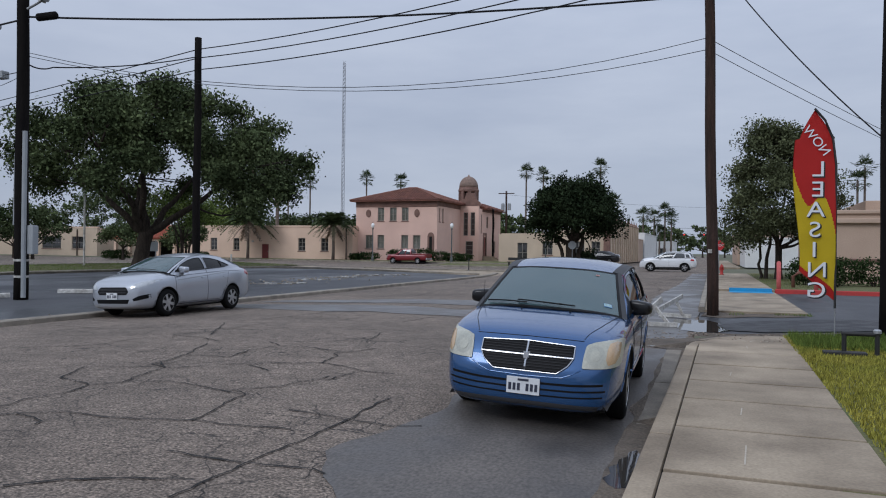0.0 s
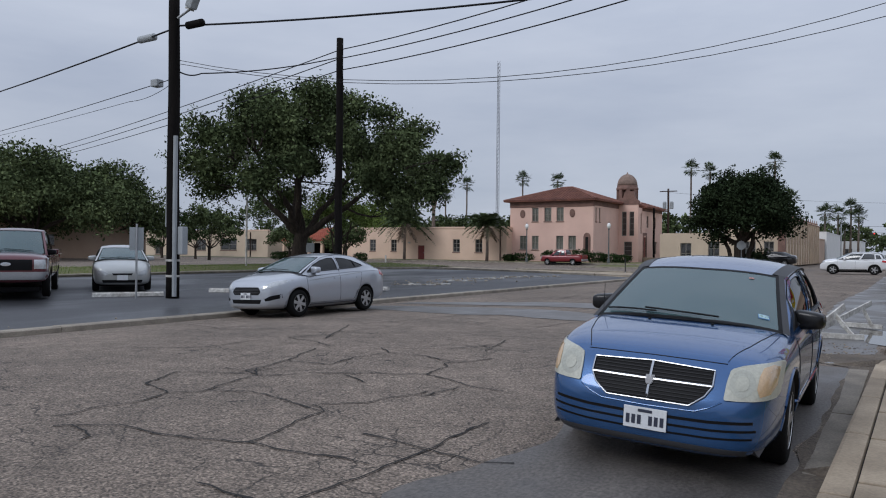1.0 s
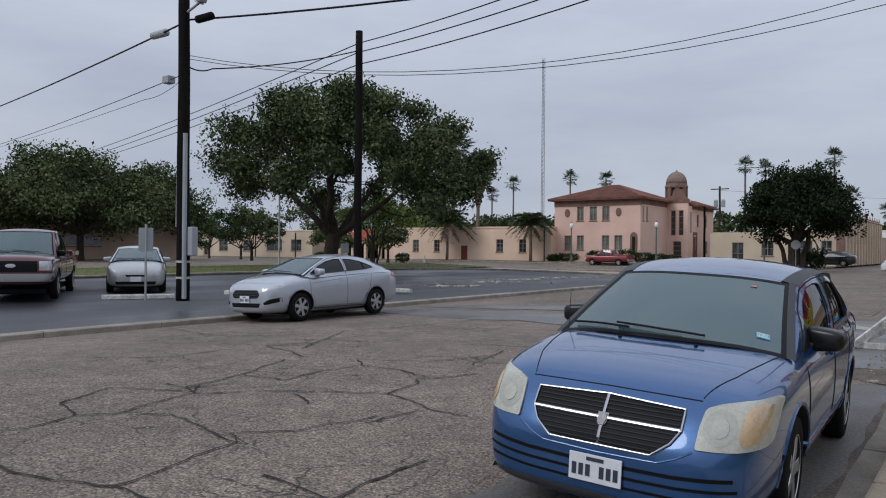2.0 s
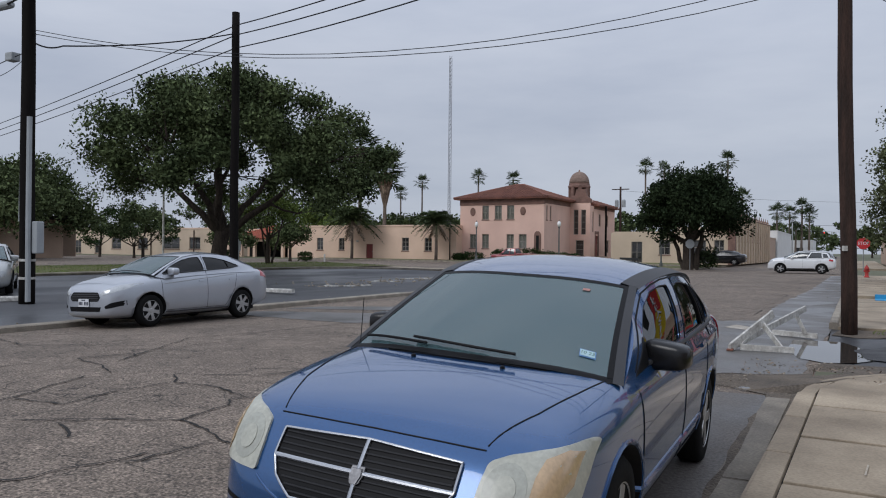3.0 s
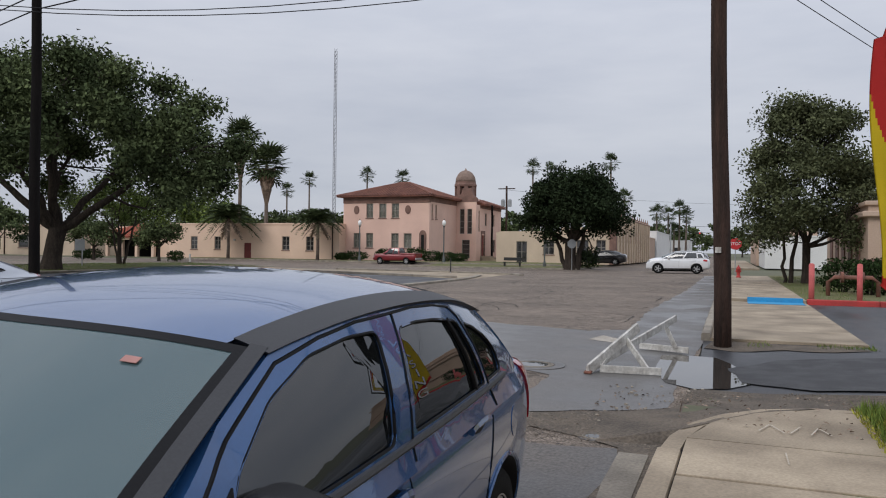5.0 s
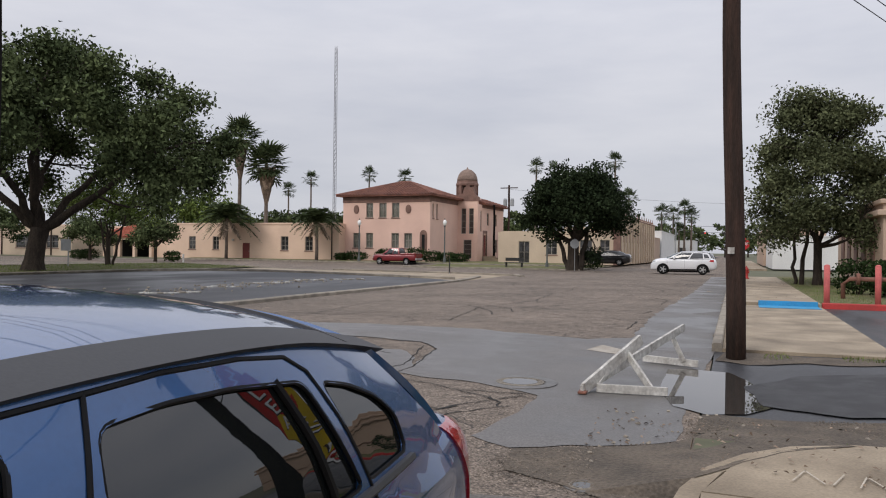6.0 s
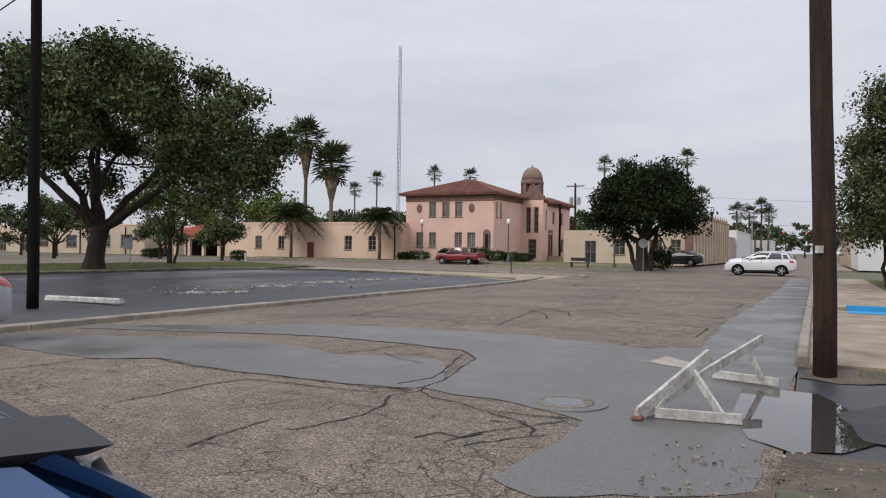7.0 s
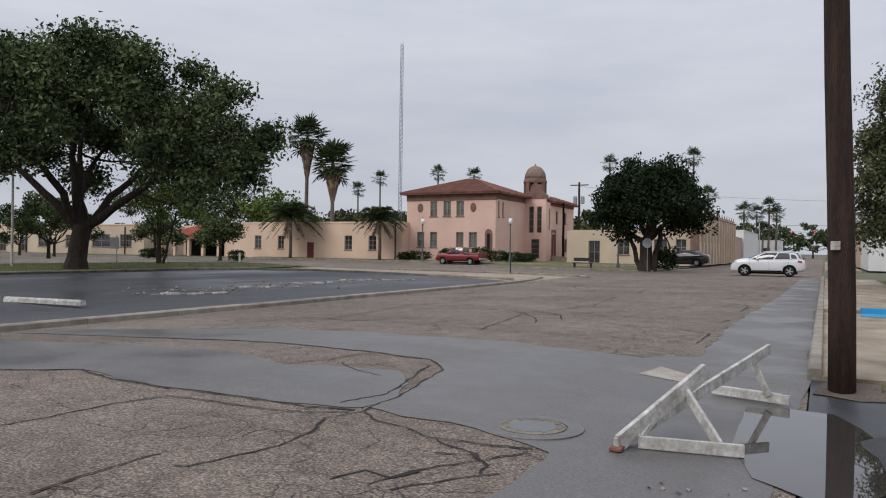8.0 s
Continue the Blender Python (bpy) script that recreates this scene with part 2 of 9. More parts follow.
WHITEPAINT = mat("worn_white_paint", (0.64, 0.63, 0.59), 0.75, col2=(0.33, 0.31, 0.28), scale=7, fine=30, var=0.3, bump=0.25, rand=0.05)
BLUEPAINT = mat("blue_paint", (0.02, 0.30, 0.56), 0.7, col2=(0.03, 0.24, 0.45), scale=2, fine=30, var=0.15, bump=0.2)
REDPAINT = mat("red_paint", (0.52, 0.045, 0.04), 0.7, col2=(0.36, 0.04, 0.035), scale=2, fine=30, var=0.2, bump=0.2)
PINKRED = mat("faded_red_paint", (0.60, 0.14, 0.13), 0.7, col2=(0.45, 0.09, 0.085), scale=2, fine=25, var=0.2, bump=0.2)
BARK = mat("bark", (0.075, 0.06, 0.048), 0.95, spec=0.1, col2=(0.04, 0.033, 0.028), scale=2.5, fine=16, var=0.45, bump=1.0, stretch=(3, 3, 0.7), bsize=0.04)
PALMBARK = mat("palm_bark", (0.19, 0.15, 0.12), 0.95, col2=(0.11, 0.085, 0.07), scale=3, fine=14, var=0.4, bump=0.8, bsize=0.04)


def leafmat(name, col, col2):
    m = mat(name, col, 0.7, col2=col2, scale=0.6, fine=6, var=0.35, bump=0, spec=0.03)
    n, l = m.node_tree.nodes, m.node_tree.links
    b = n["Principled BSDF"]
    src = b.inputs["Base Color"].links[0].from_socket
    g = n.new("ShaderNodeNewGeometry")
    r = n.new("ShaderNodeMapRange")
    r.inputs["To Min"].default_value, r.inputs["To Max"].default_value = 0.45, 1.7
    l.new(g.outputs["Random Per Island"], r.inputs["Value"])
    v = n.new("ShaderNodeVectorMath")
    v.operation = 'MULTIPLY'
    l.new(src, v.inputs[0])
    l.new(r.outputs["Result"], v.inputs[1])
    l.new(v.outputs["Vector"], b.inputs["Base Color"])
    return m


OAKLEAF = leafmat("oak_leaf", (0.115, 0.143, 0.064), (0.036, 0.050, 0.023))
FIGLEAF = leafmat("fig_leaf", (0.032, 0.046, 0.022), (0.014, 0.022, 0.011))
MAGLEAF = leafmat("magnolia_leaf", (0.115, 0.128, 0.066), (0.055, 0.064, 0.032))
LIGHTLEAF = leafmat("light_leaf", (0.15, 0.19, 0.05), (0.09, 0.13, 0.04))
PALMLEAF = leafmat("palm_leaf", (0.085, 0.11, 0.052), (0.045, 0.062, 0.03))
DRYLEAF = leafmat("dry_palm_leaf", (0.27, 0.205, 0.155), (0.17, 0.13, 0.10))
SHRUB = leafmat("shrub_leaf", (0.036, 0.058, 0.020), (0.02, 0.034, 0.013))


# ---- mesh helpers ----
def finish(bm, smooth=False):
    bmesh.ops.recalc_face_normals(bm, faces=bm.faces)
    if smooth:
        for f in bm.faces:
            f.smooth = True
        for e in bm.edges:
            if len(e.link_faces) == 2 and e.calc_face_angle(0.0) > 0.7:
                e.smooth = False
    return bm


def mesh_ob(name, bm, material, parent=None, label="", smooth=False):
    if smooth:
        for f in bm.faces:
            f.smooth = True
    me = bpy.data.meshes.new(name)
    bm.to_mesh(me)
    bm.free()
    for m in (material if isinstance(material, (list, tuple)) else [material]):
        me.materials.append(m)
    ob = new(name, me)
    if parent is not None:
        ob.parent = parent
    if label:
        ob["label"] = label
    return ob


def part(name, bm, material, parent, label="", smooth=False):
    return mesh_ob(name, bm, material, parent, label, smooth)


def thing(name, label, category, at=(0, 0, 0), rz=0.0, group="", kind=""):
    ob = new(name)
    ob.empty_display_size = 0.2
    ob.matrix_basis = pose(*at, 0, 0, rz)
    return tagged(ob, label, category, group, kind)


def add_box(bm, lo, hi, bevel=0.0, m=None):
    r = bmesh.ops.create_cube(bm, size=1.0)
    vs = r["verts"]
    for v in vs:
        v.co = Vector([lo[i] + (v.co[i] + 0.5) * (hi[i] - lo[i]) for i in range(3)])
    if bevel:
        es = list({e for v in vs for e in v.link_edges})
        q = bmesh.ops.bevel(bm, geom=es, offset=bevel, segments=2, affect='EDGES', profile=0.6)
        vs = list({v for f in q["faces"] for v in f.verts} | {v for v in vs if v.is_valid})
    if m is not None:
        for v in vs:
            v.co = m @ v.co
    return vs


def box(lo, hi, bevel=0.0, m=None):
    bm = bmesh.new()
    add_box(bm, lo, hi, bevel, m)
    return bm


def add_tube(bm, pts, radii, seg=10, cap=True):
    """A tapered tube along a line of points."""
    rings = []
    for i, p in enumerate(pts):
        p = Vector(p)
        a = Vector(pts[max(0, i - 1)])
        b = Vector(pts[min(len(pts) - 1, i + 1)])
        d = (b - a).normalized()
        u = d.cross(Vector((0, 0, 1))) if abs(d.z) < 0.95 else d.cross(Vector((0, 1, 0)))
        u.normalize()
        w = d.cross(u)
        r = radii[i] if isinstance(radii, (list, tuple)) else radii
        rings.append([bm.verts.new(p + (u * math.cos(2 * math.pi * k / seg) + w * math.sin(2 * math.pi * k / seg)) * r) for k in range(seg)])
    for a, b in zip(rings, rings[1:]):
        for k in range(seg):
            bm.faces.new((a[k], a[(k + 1) % seg], b[(k + 1) % seg], b[k]))
    if cap:
        bm.faces.new(rings[0][::-1])
        bm.faces.new(rings[-1])
    return rings


def tube(pts, radii, seg=10):
    bm = bmesh.new()
    add_tube(bm, pts, radii, seg)
    return finish(bm)


def add_prism(bm, poly, z0, z1):
    """A flat polygon pulled up from z0 to z1."""
    lo = [bm.verts.new((x, y, z0)) for x, y in poly]
    hi = [bm.verts.new((x, y, z1)) for x, y in poly]
    n = len(poly)
    bm.faces.new(hi)
    bm.faces.new(lo[::-1])
    for i in range(n):
        bm.faces.new((lo[i], lo[(i + 1) % n], hi[(i + 1) % n], hi[i]))


def add_lathe(bm, prof, seg=20, m=None):
    rings = []
    for r, z in prof:
        rings.append([bm.verts.new((r * math.cos(2 * math.pi * k / seg), r * math.sin(2 * math.pi * k / seg), z)) for k in range(seg)])
    for a, b in zip(rings, rings[1:]):
        for k in range(seg):
            bm.faces.new((a[k], a[(k + 1) % seg], b[(k + 1) % seg], b[k]))
    bm.faces.new(rings[0][::-1])
    bm.faces.new(rings[-1])
    if m is not None:
        for ring in rings:
            for v in ring:
                v.co = m @ v.co


def lathe(prof, seg=20, m=None):
    bm = bmesh.new()
    add_lathe(bm, prof, seg, m)
    return finish(bm)


def clamp01(v):
    return max(0.0, min(1.0, v))


def ground_z(x, y):
    """Height of the land: a level street, a lot that climbs gently from the kerb, raised lawns beyond the crossing."""
    k = clamp01((y - 45) / 15)
    if x > -13.75:
        if x > -0.45:
            dip = clamp01((y - 16.9) / 0.2) * clamp01((23.2 - y) / 1.2)
            return 0.12 * (1 - dip * (1 - clamp01((x - 0.4) / 2.5))) + 0.10 * k
        crown = 0.20 - 0.11 * clamp01((y - 12) / 6) ** 2 * (3 - 2 * clamp01((y - 12) / 6))
        return crown * max(0.0, math.sin(math.pi * clamp01((x + 13.6) / 13.0))) * (1 - k) + 0.12 * k
    a = min(0.55, 0.075 + 0.0235 * (-13.7 - x))
    k = clamp01((y - 50) / 8)
    far = 0.12 + 0.26 * clamp01((y - 79.5) / 1.5)
    return a * (1 - k) + far * k


def draped(name, poly_fn, xs, ys, lift, material, label, category=""):
    """A sheet over the land on a grid; poly_fn says which cells belong to it."""
    bm = bmesh.new()
    vs = {}
    for i, x in enumerate(xs):
        for j, y in enumerate(ys):
            vs[i, j] = bm.verts.new((x, y, ground_z(x, y) + lift))
    for i in range(len(xs) - 1):
        for j in range(len(ys) - 1):
            if poly_fn((xs[i] + xs[i + 1]) / 2, (ys[j] + ys[j + 1]) / 2):
                bm.faces.new((vs[i, j], vs[i + 1, j], vs[i + 1, j + 1], vs[i, j + 1]))
    for v in list(bm.verts):
        if not v.link_faces:
            bm.verts.remove(v)
    ob = mesh_ob(name, bm, material)
    return tagged(ob, label, category or name, kind="structure")


def patch(name, poly, material, label, lift=0.006, wobble=0.13, step=0.2, kind="structure", category="pavement"):
    """A thin repair layer on the road with an uneven edge."""
    pts = []
    n = len(poly)
    for i in range(n):
        a, b = Vector((*poly[i], 0)), Vector((*poly[(i + 1) % n], 0))
        k = max(1, int((b - a).length / step))
        for j in range(k):
            p = a.lerp(b, j / k)
            w = noise.noise_vector(p * 1.7 + Vector((3, 7, 1))) * wobble
            pts.append((p.x + w.x, p.y + w.y))
    bm = bmesh.new()
    loop = [bm.verts.new((x, y, 0)) for x, y in pts]
    es = [bm.edges.new((loop[i], loop[(i + 1) % len(loop)])) for i in range(len(loop))]
    bmesh.ops.triangle_fill(bm, edges=es, use_beauty=True)
    for _ in range(3):
        long = [e for e in bm.edges if e.calc_length() > 1.5]
        if long:
            bmesh.ops.subdivide_edges(bm, edges=long, cuts=1)
            bmesh.ops.triangulate(bm, faces=bm.faces)
    for v in bm.verts:
        v.co.z = ground_z(v.co.x, v.co.y) + lift
    bmesh.ops.recalc_face_normals(bm, faces=bm.faces)
    for f in bm.faces:
        if f.normal.z < 0:
            f.normal_flip()
    ob = mesh_ob(name, bm, material)
    return tagged(ob, label, category, kind=kind)


# ---- ground ----
def steps(a, b, d):
    n = max(1, round((b - a) / d))
    return [a + (b - a) * i / n for i in range(n + 1)]


gx = [-2500, -900, -400, -200, -120] + steps(-90, -14, 4) + [-13.7, -13.6] + steps(-12, -1, 1.1) + [-0.46, -0.44, 0.4, 1.2, 2, 2.9, 6, 12, 30, 80, 200, 600, 2500]
gy = [-2500, -600, -150, -60, -30] + steps(-10, 15, 5) + [16.9, 17.1, 19, 22.0, 22.6, 23.2] + steps(25, 75, 5) + [79.5, 81] + steps(85, 110, 5) + [130, 160, 220, 400, 900, 2500]
draped("ground", lambda x, y: True, gx, gy, -0.06, LAND, "flat dry land with thin grass reaching the horizon", "ground")
rx = steps(-13.72, -0.46, 0.6)
draped("road", lambda x, y: True, rx, steps(-40, 60, 2.0) + steps(62, 420, 10), 0.0, ASPHALT, "old brown-grey asphalt street with a net of cracks", "road")
draped("road_crossing", lambda x, y: True, steps(-140, -13.62, 6) , [57.5, 60, 62, 65, 70, 76, 80.2], -0.03, ASPHALT, "old asphalt cross street in front of the pink buildings", "road")
draped("road_crossing_east", lambda x, y: True, [-0.45, 6, 20, 60, 140], [62, 65, 70, 76, 80], -0.09, ASPHALT, "old asphalt cross street beyond the corner", "road")
draped("road_behind_lot", lambda x, y: x < -36 - 0.0 * y, steps(-140, -36, 8), steps(-30, 57.5, 5), -0.03, ASPHALT, "old asphalt side street beyond the grass island", "road")
draped("parking_lot", lambda x, y: True, steps(-29.0, -13.9, 1.2), steps(-20, 48, 2.0), -0.02, LOT, "dark parking lot asphalt, damp in places", "parking lot")
draped("pavement_far_corner", lambda x, y: True, steps(-36, -13.7, 2), steps(48, 57.5, 2.4), -0.015, CONCRETE, "worn concrete apron round the end of the parking lot", "pavement")
draped("grass_island", lambda x, y: True, [-35.6, -33, -31, -29.2, -28.4], steps(-20, 52, 3), 0.05, GRASS_SOIL, "thin grass strip under the oak", "grass")
draped("lawn_north", lambda x, y: True, steps(-60, -13, 4), [80.6, 82, 83.4], 0.05, GRASS_SOIL, "strip of lawn in front of the pink building", "grass")
draped("lawn_east", lambda x, y: True, [-28, -24, -20, -16, -12], [72, 74, 76, 78, 80, 84, 90, 96], 0.04, GRASS_SOIL, "lawn beside the pink building", "grass")


def kerb(name, line, w, h, label, seg_len=2.4):
    """A run of cast kerb stones with open joints, along a line on the land."""
    top = tagged(new(name), label, "kerb", kind="structure")
    pts = [Vector((x, y, 0)) for x, y in line]
    for a, b in zip(pts, pts[1:]):
        d = (b - a)
        n = max(1, round(d.length / seg_len))
        side = Vector((-d.y, d.x, 0)).normalized() * (w / 2)
        for i in range(n):
            p, q = a.lerp(b, i / n + 0.006 / d.length), a.lerp(b, (i + 1) / n - 0.006 / d.length)
            bm = bmesh.new()
            prof = ((-1, -0.12), (-1, h - 0.02), (-0.8, h), (0.7, h), (1, h - 0.03), (1, -0.12))
            jit = random.uniform(-0.008, 0.008)
            ra = [bm.verts.new(p + side * s + Vector((0, 0, ground_z(p.x, p.y) + z + jit))) for s, z in prof]
            rb = [bm.verts.new(q + side * s + Vector((0, 0, ground_z(q.x, q.y) + z + jit))) for s, z in prof]
            for k in range(len(prof) - 1):
                bm.faces.new((ra[k], ra[k + 1], rb[k + 1], rb[k]))
            bm.faces.new(ra[::-1])
            bm.faces.new(rb)
            part("kerb_stone", finish(bm), KERB, top)
    return top


kerb("kerb_lot", [(-13.85, -20), (-13.85, 47), (-14.1, 50), (-14.6, 53)], 0.34, 0.035, "worn low cast concrete kerb between street and lot")
kerb("kerb_island", [(-28.6, -20), (-28.6, 40), (-27.6, 44), (-25.0, 46.5), (-21.0, 47.6), (-17.0, 48.2), (-14.6, 49.0)], 0.25, 0.10, "pale concrete kerb round the grass island")
kerb("kerb_island_back", [(-35.7, -20), (-35.7, 46), (-33.5, 52)], 0.25, 0.08, "low concrete kerb behind the island")
kerb("kerb_corner", [(-27, 57.4), (-17, 57.0), (-13.2, 56.2), (-12.3, 54.6)], 0.3, 0.10, "pale kerb at the tip of the corner apron")
kerb("kerb_north", [(-60, 80.4), (-13.5, 80.4)], 0.25, 0.10, "kerb along the lawn by the pink building")
kerb("kerb_east_lawn", [(-12.2, 71.5), (-12.2, 200)], 0.25, 0.10, "kerb along the far side of the street")
kerb("kerb_north_east", [(-28, 71.6), (-12.4, 71.6)], 0.25, 0.10, "kerb along the corner lawn")

# repairs in the street
patch("trench_patch", [(-12.9, 22.3), (-11.2, 22.9), (-9.3, 24.0), (-7.6, 24.3), (-5.0, 24.45), (-2.7, 24.0), (-2.0, 24.8), (-2.1, 31), (-1.75, 46), (-1.6, 62),
      (-0.5, 62), (-0.5, 22.5), (-0.55, 18.2), (-0.6, 16.95), (-1.2, 16.38), (-1.88, 16.0), (-2.3, 16.2), (-2.17, 17.15), (-2.25, 18.35), (-3.3, 18.75), (-4.25, 18.85), (-4.27, 19.43), (-4.51, 20.57), (-4.66, 21.3), (-5.21, 21.95),
      (-6.44, 22.12), (-8.0, 22.22), (-9.25, 22.03), (-10.58, 21.7), (-13.2, 21.3)], PATCH, "smooth grey asphalt trench repair, wet", 0.008)
patch("trench_patch_near", [(-13.3, 20.2), (-10, 20.9), (-8.2, 21.1), (-6.6, 20.6), (-5.1, 20.9), (-4.55, 20.2), (-4.3, 19.5), (-4.27, 18.8), (-5.2, 18.62), (-5.8, 18.63), (-6.56, 18.6), (-7.52, 18.66), (-8.43, 18.92), (-9.22, 18.45), (-10.5, 18.6), (-13.3, 19.2)],
      PATCH, "smooth grey asphalt repair strip", 0.007)
patch("lane_patch", [(-2.7, 3.0), (-2.3, 5.5), (-2.9, 6.6), (-2.6, 8.0), (-2.9, 11), (-2.6, 13.5), (-1.9, 14.6), (-0.85, 15.0), (-0.83, -12), (-2.8, -12)], PATCH2, "smooth darker asphalt repair along the gutter", 0.006)
patch("gutter_dirt", [(-0.86, -10), (-0.49, -10), (-0.49, 15.0), (-0.1, 16.0), (0.6, 16.7), (1.2, 17.1), (1.2, 18.2), (0.1, 18.1), (-0.6, 16.9), (-1.2, 16.32), (-1.85, 15.95), (-1.75, 15.4), (-0.85, 15.0)],
      DIRT, "gravel, mud and dead leaves in the gutter", 0.012, 0.08)
gutter = tagged(new("gutter_slab"), "worn concrete gutter slab", "gutter", kind="structure")
for i, (a, b) in enumerate(((8.9, 11.4), (11.42, 14.85))):
    bm = bmesh.new()
    add_prism(bm, [(-0.84, a + 0.01), (-0.60, a + 0.01), (-0.60, b - 0.01), (-0.84, b - 0.01)], -0.1, 0.022)
    part("slab", finish(bm), GUTTER, gutter)

# near sidewalk, cast in bays
JOINTDIRT = mat("joint_dirt", (0.020, 0.017, 0.014), 0.95, fine=30, var=0.4, bump=0.3)
walk_top = tagged(new("sidewalk_near"), "weathered tan concrete sidewalk in cast bays", "sidewalk", kind="structure")
bays = [-8.2, -6.7, -5.2, -3.7, -2.2, -0.7, 0.8, 2.3, 3.8, 5.4, 6.97, 8.44, 9.85, 11.08, 12.5, 13.95, 15.1]
for a, b in zip(bays, bays[1:]):
    bm = box((-0.30, a + 0.031, -0.1), (1.20, b - 0.031, 0.14 + random.uniform(-0.006, 0.006)), 0.008)
    part("slab", bm, CONCRETE, walk_top)
part("joint_fill", box((-0.333, -8.2, -0.05), (1.19, 15.3, 0.105)), JOINTDIRT, walk_top)
bm = bmesh.new()
cur = [(-0.30, 15.12), (1.20, 15.12), (1.27, 15.6), (1.3, 16.75)] + [(1.05 - 1.25 * math.sin(a), 15.35 + 1.45 * math.cos(a)) for a in [radians(d) for d in (8, 25, 40, 55, 70, 82)]]
add_prism(bm, cur, -0.1, 0.13)
part("slab", finish(bm), CONCRETE, walk_top)
kerb_near = tagged(new("kerb_near"), "worn concrete kerb along the sidewalk", "kerb", kind="structure")
ks = [-8.2, -5.2, -2.2, 0.8, 3.8, 6.2, 8.1, 10.0, 11.9, 13.3, 14.7]
for a, b in zip(ks, ks[1:]):
    part("kerb_stone", box((-0.50, a + 0.006, -0.1), (-0.314, b - 0.006, 0.14), 0.03), CONCRETE, kerb_near)
arc = [(-0.475, 14.72), (-0.44, 15.15), (-0.3, 15.75), (-0.05, 16.25), (0.3, 16.65), (0.8, 16.92), (1.3, 16.98)]
arci = [(-0.325, 14.72), (-0.30, 15.12), (-0.19, 15.65), (0.05, 16.1), (0.35, 16.48), (0.85, 16.78), (1.3, 16.85)]
for i in range(len(arc) - 1):
    bm = bmesh.new()
    add_prism(bm, [arc[i], arc[i + 1], arci[i + 1], arci[i]], -0.1, 0.125)
    part("kerb_stone", finish(bm), CONCRETE, kerb_near)

# the whole walk runs a little askew to the street
walk_top.matrix_basis = pose(-0.2217, 0.0015, 0, 0, 0, -0.77)
kerb_near.matrix_basis = pose(-0.2217, 0.0015, 0, 0, 0, -0.77)

# driveway, far sidewalk, red kerb and blue ramp
draped("verge", lambda x, y: True, [0.7, 1.3, 2, 3, 5, 9, 16, 30], [-20, -5, 0, 4, 8, 12, 16, 17.2], 0.006, GRASS_SOIL, "mown yellow-green verge beside the sidewalk", "grass")
draped("driveway", lambda x, y: True, [-0.44, 0.4, 1.2, 2, 2.9, 6, 12, 40], [17.1, 18, 20, 21.9, 22.2, 22.6, 22.9], 0.0, LOT, "worn dark asphalt driveway", "driveway")
draped("driveway_lot", lambda x, y: True, [2.22, 6, 12, 40], [22.9, 26, 30, 34.4], -0.02, LOT, "dark asphalt parking area beside the far sidewalk", "parking lot")
patch("driveway_patch", [(0.15, 18.9), (1.0, 18.5), (5.5, 19.0), (5.5, 21.7), (2.0, 21.6), (0.7, 21.2), (0.0, 20.1)], TAR, "fresh black asphalt patch in the driveway", 0.02, 0.08)
patch("driveway_gravel", [(-0.5, 17.3), (6, 17.2), (6, 18.7), (1.0, 18.3), (-0.4, 18.2)], DIRT, "loose gravel and crumbled asphalt", 0.01, 0.1)
patch("pole_dirt", [(-0.4, 22.3), (0.1, 22.1), (0.9, 22.35), (1.6, 22.2), (2.2, 22.5), (1.7, 22.85), (0.8, 22.75), (0.2, 23.0), (-0.3, 22.8)], DIRT, "bare dirt round the pole", 0.012, 0.16)
sw2 = tagged(new("sidewalk_far"), "tan concrete sidewalk beyond the driveway", "sidewalk", kind="structure")
for a, b in zip(steps(22.9, 34.2, 1.9), steps(22.9, 34.2, 1.9)[1:]):
    part("slab", box((-0.32, a + 0.01, -0.1), (2.2, b - 0.01, 0.15), 0.008), CONCRETE, sw2)
for a, b in zip(steps(34.3, 61, 2.2), steps(34.3, 61, 2.2)[1:]):
    part("slab", box((-0.32, a + 0.01, -0.1), (2.2, b - 0.01, 0.24), 0.008), CONCRETE, sw2)
for a, b in zip(steps(82, 160, 6), steps(82, 160, 6)[1:]):
    part("slab", box((-0.32, a + 0.01, -0.1), (2.4, b - 0.01, 0.33), 0.008), CONCRETE, sw2)
kerb("kerb_far_walk", [(-0.4, 22.9), (-0.4, 61)], 0.16, 0.14, "kerb along the far sidewalk")
tagged(mesh_ob("ramp_blue", box((0.5, 33.2, 0.155), (2.1, 34.3, 0.162)), BLUEPAINT), "bright blue painted ramp on the sidewalk", "painted ramp", kind="structure")
tagged(mesh_ob("ramp_face", box((0.5, 34.22, 0.1), (2.1, 34.29, 0.30), 0.01), BLUEPAINT), "blue painted kerb face", "painted kerb", kind="structure")
rk = tagged(new("kerb_red"), "red painted concrete kerb round the planting bed", "kerb", kind="structure")
for a, b in zip(steps(2.22, 12.2, 2.0), steps(2.22, 12.2, 2.0)[1:]):
    part("kerb_stone", box((a + 0.006, 34.4, 0.0), (b - 0.006, 34.6, 0.27), 0.03), REDPAINT, rk)
draped("planting_bed", lambda x, y: True, [2.2, 4, 8, 14], [34.6, 38, 44, 52, 61], 0.06, GRASS_SOIL, "grass and bare soil planting bed", "grass")


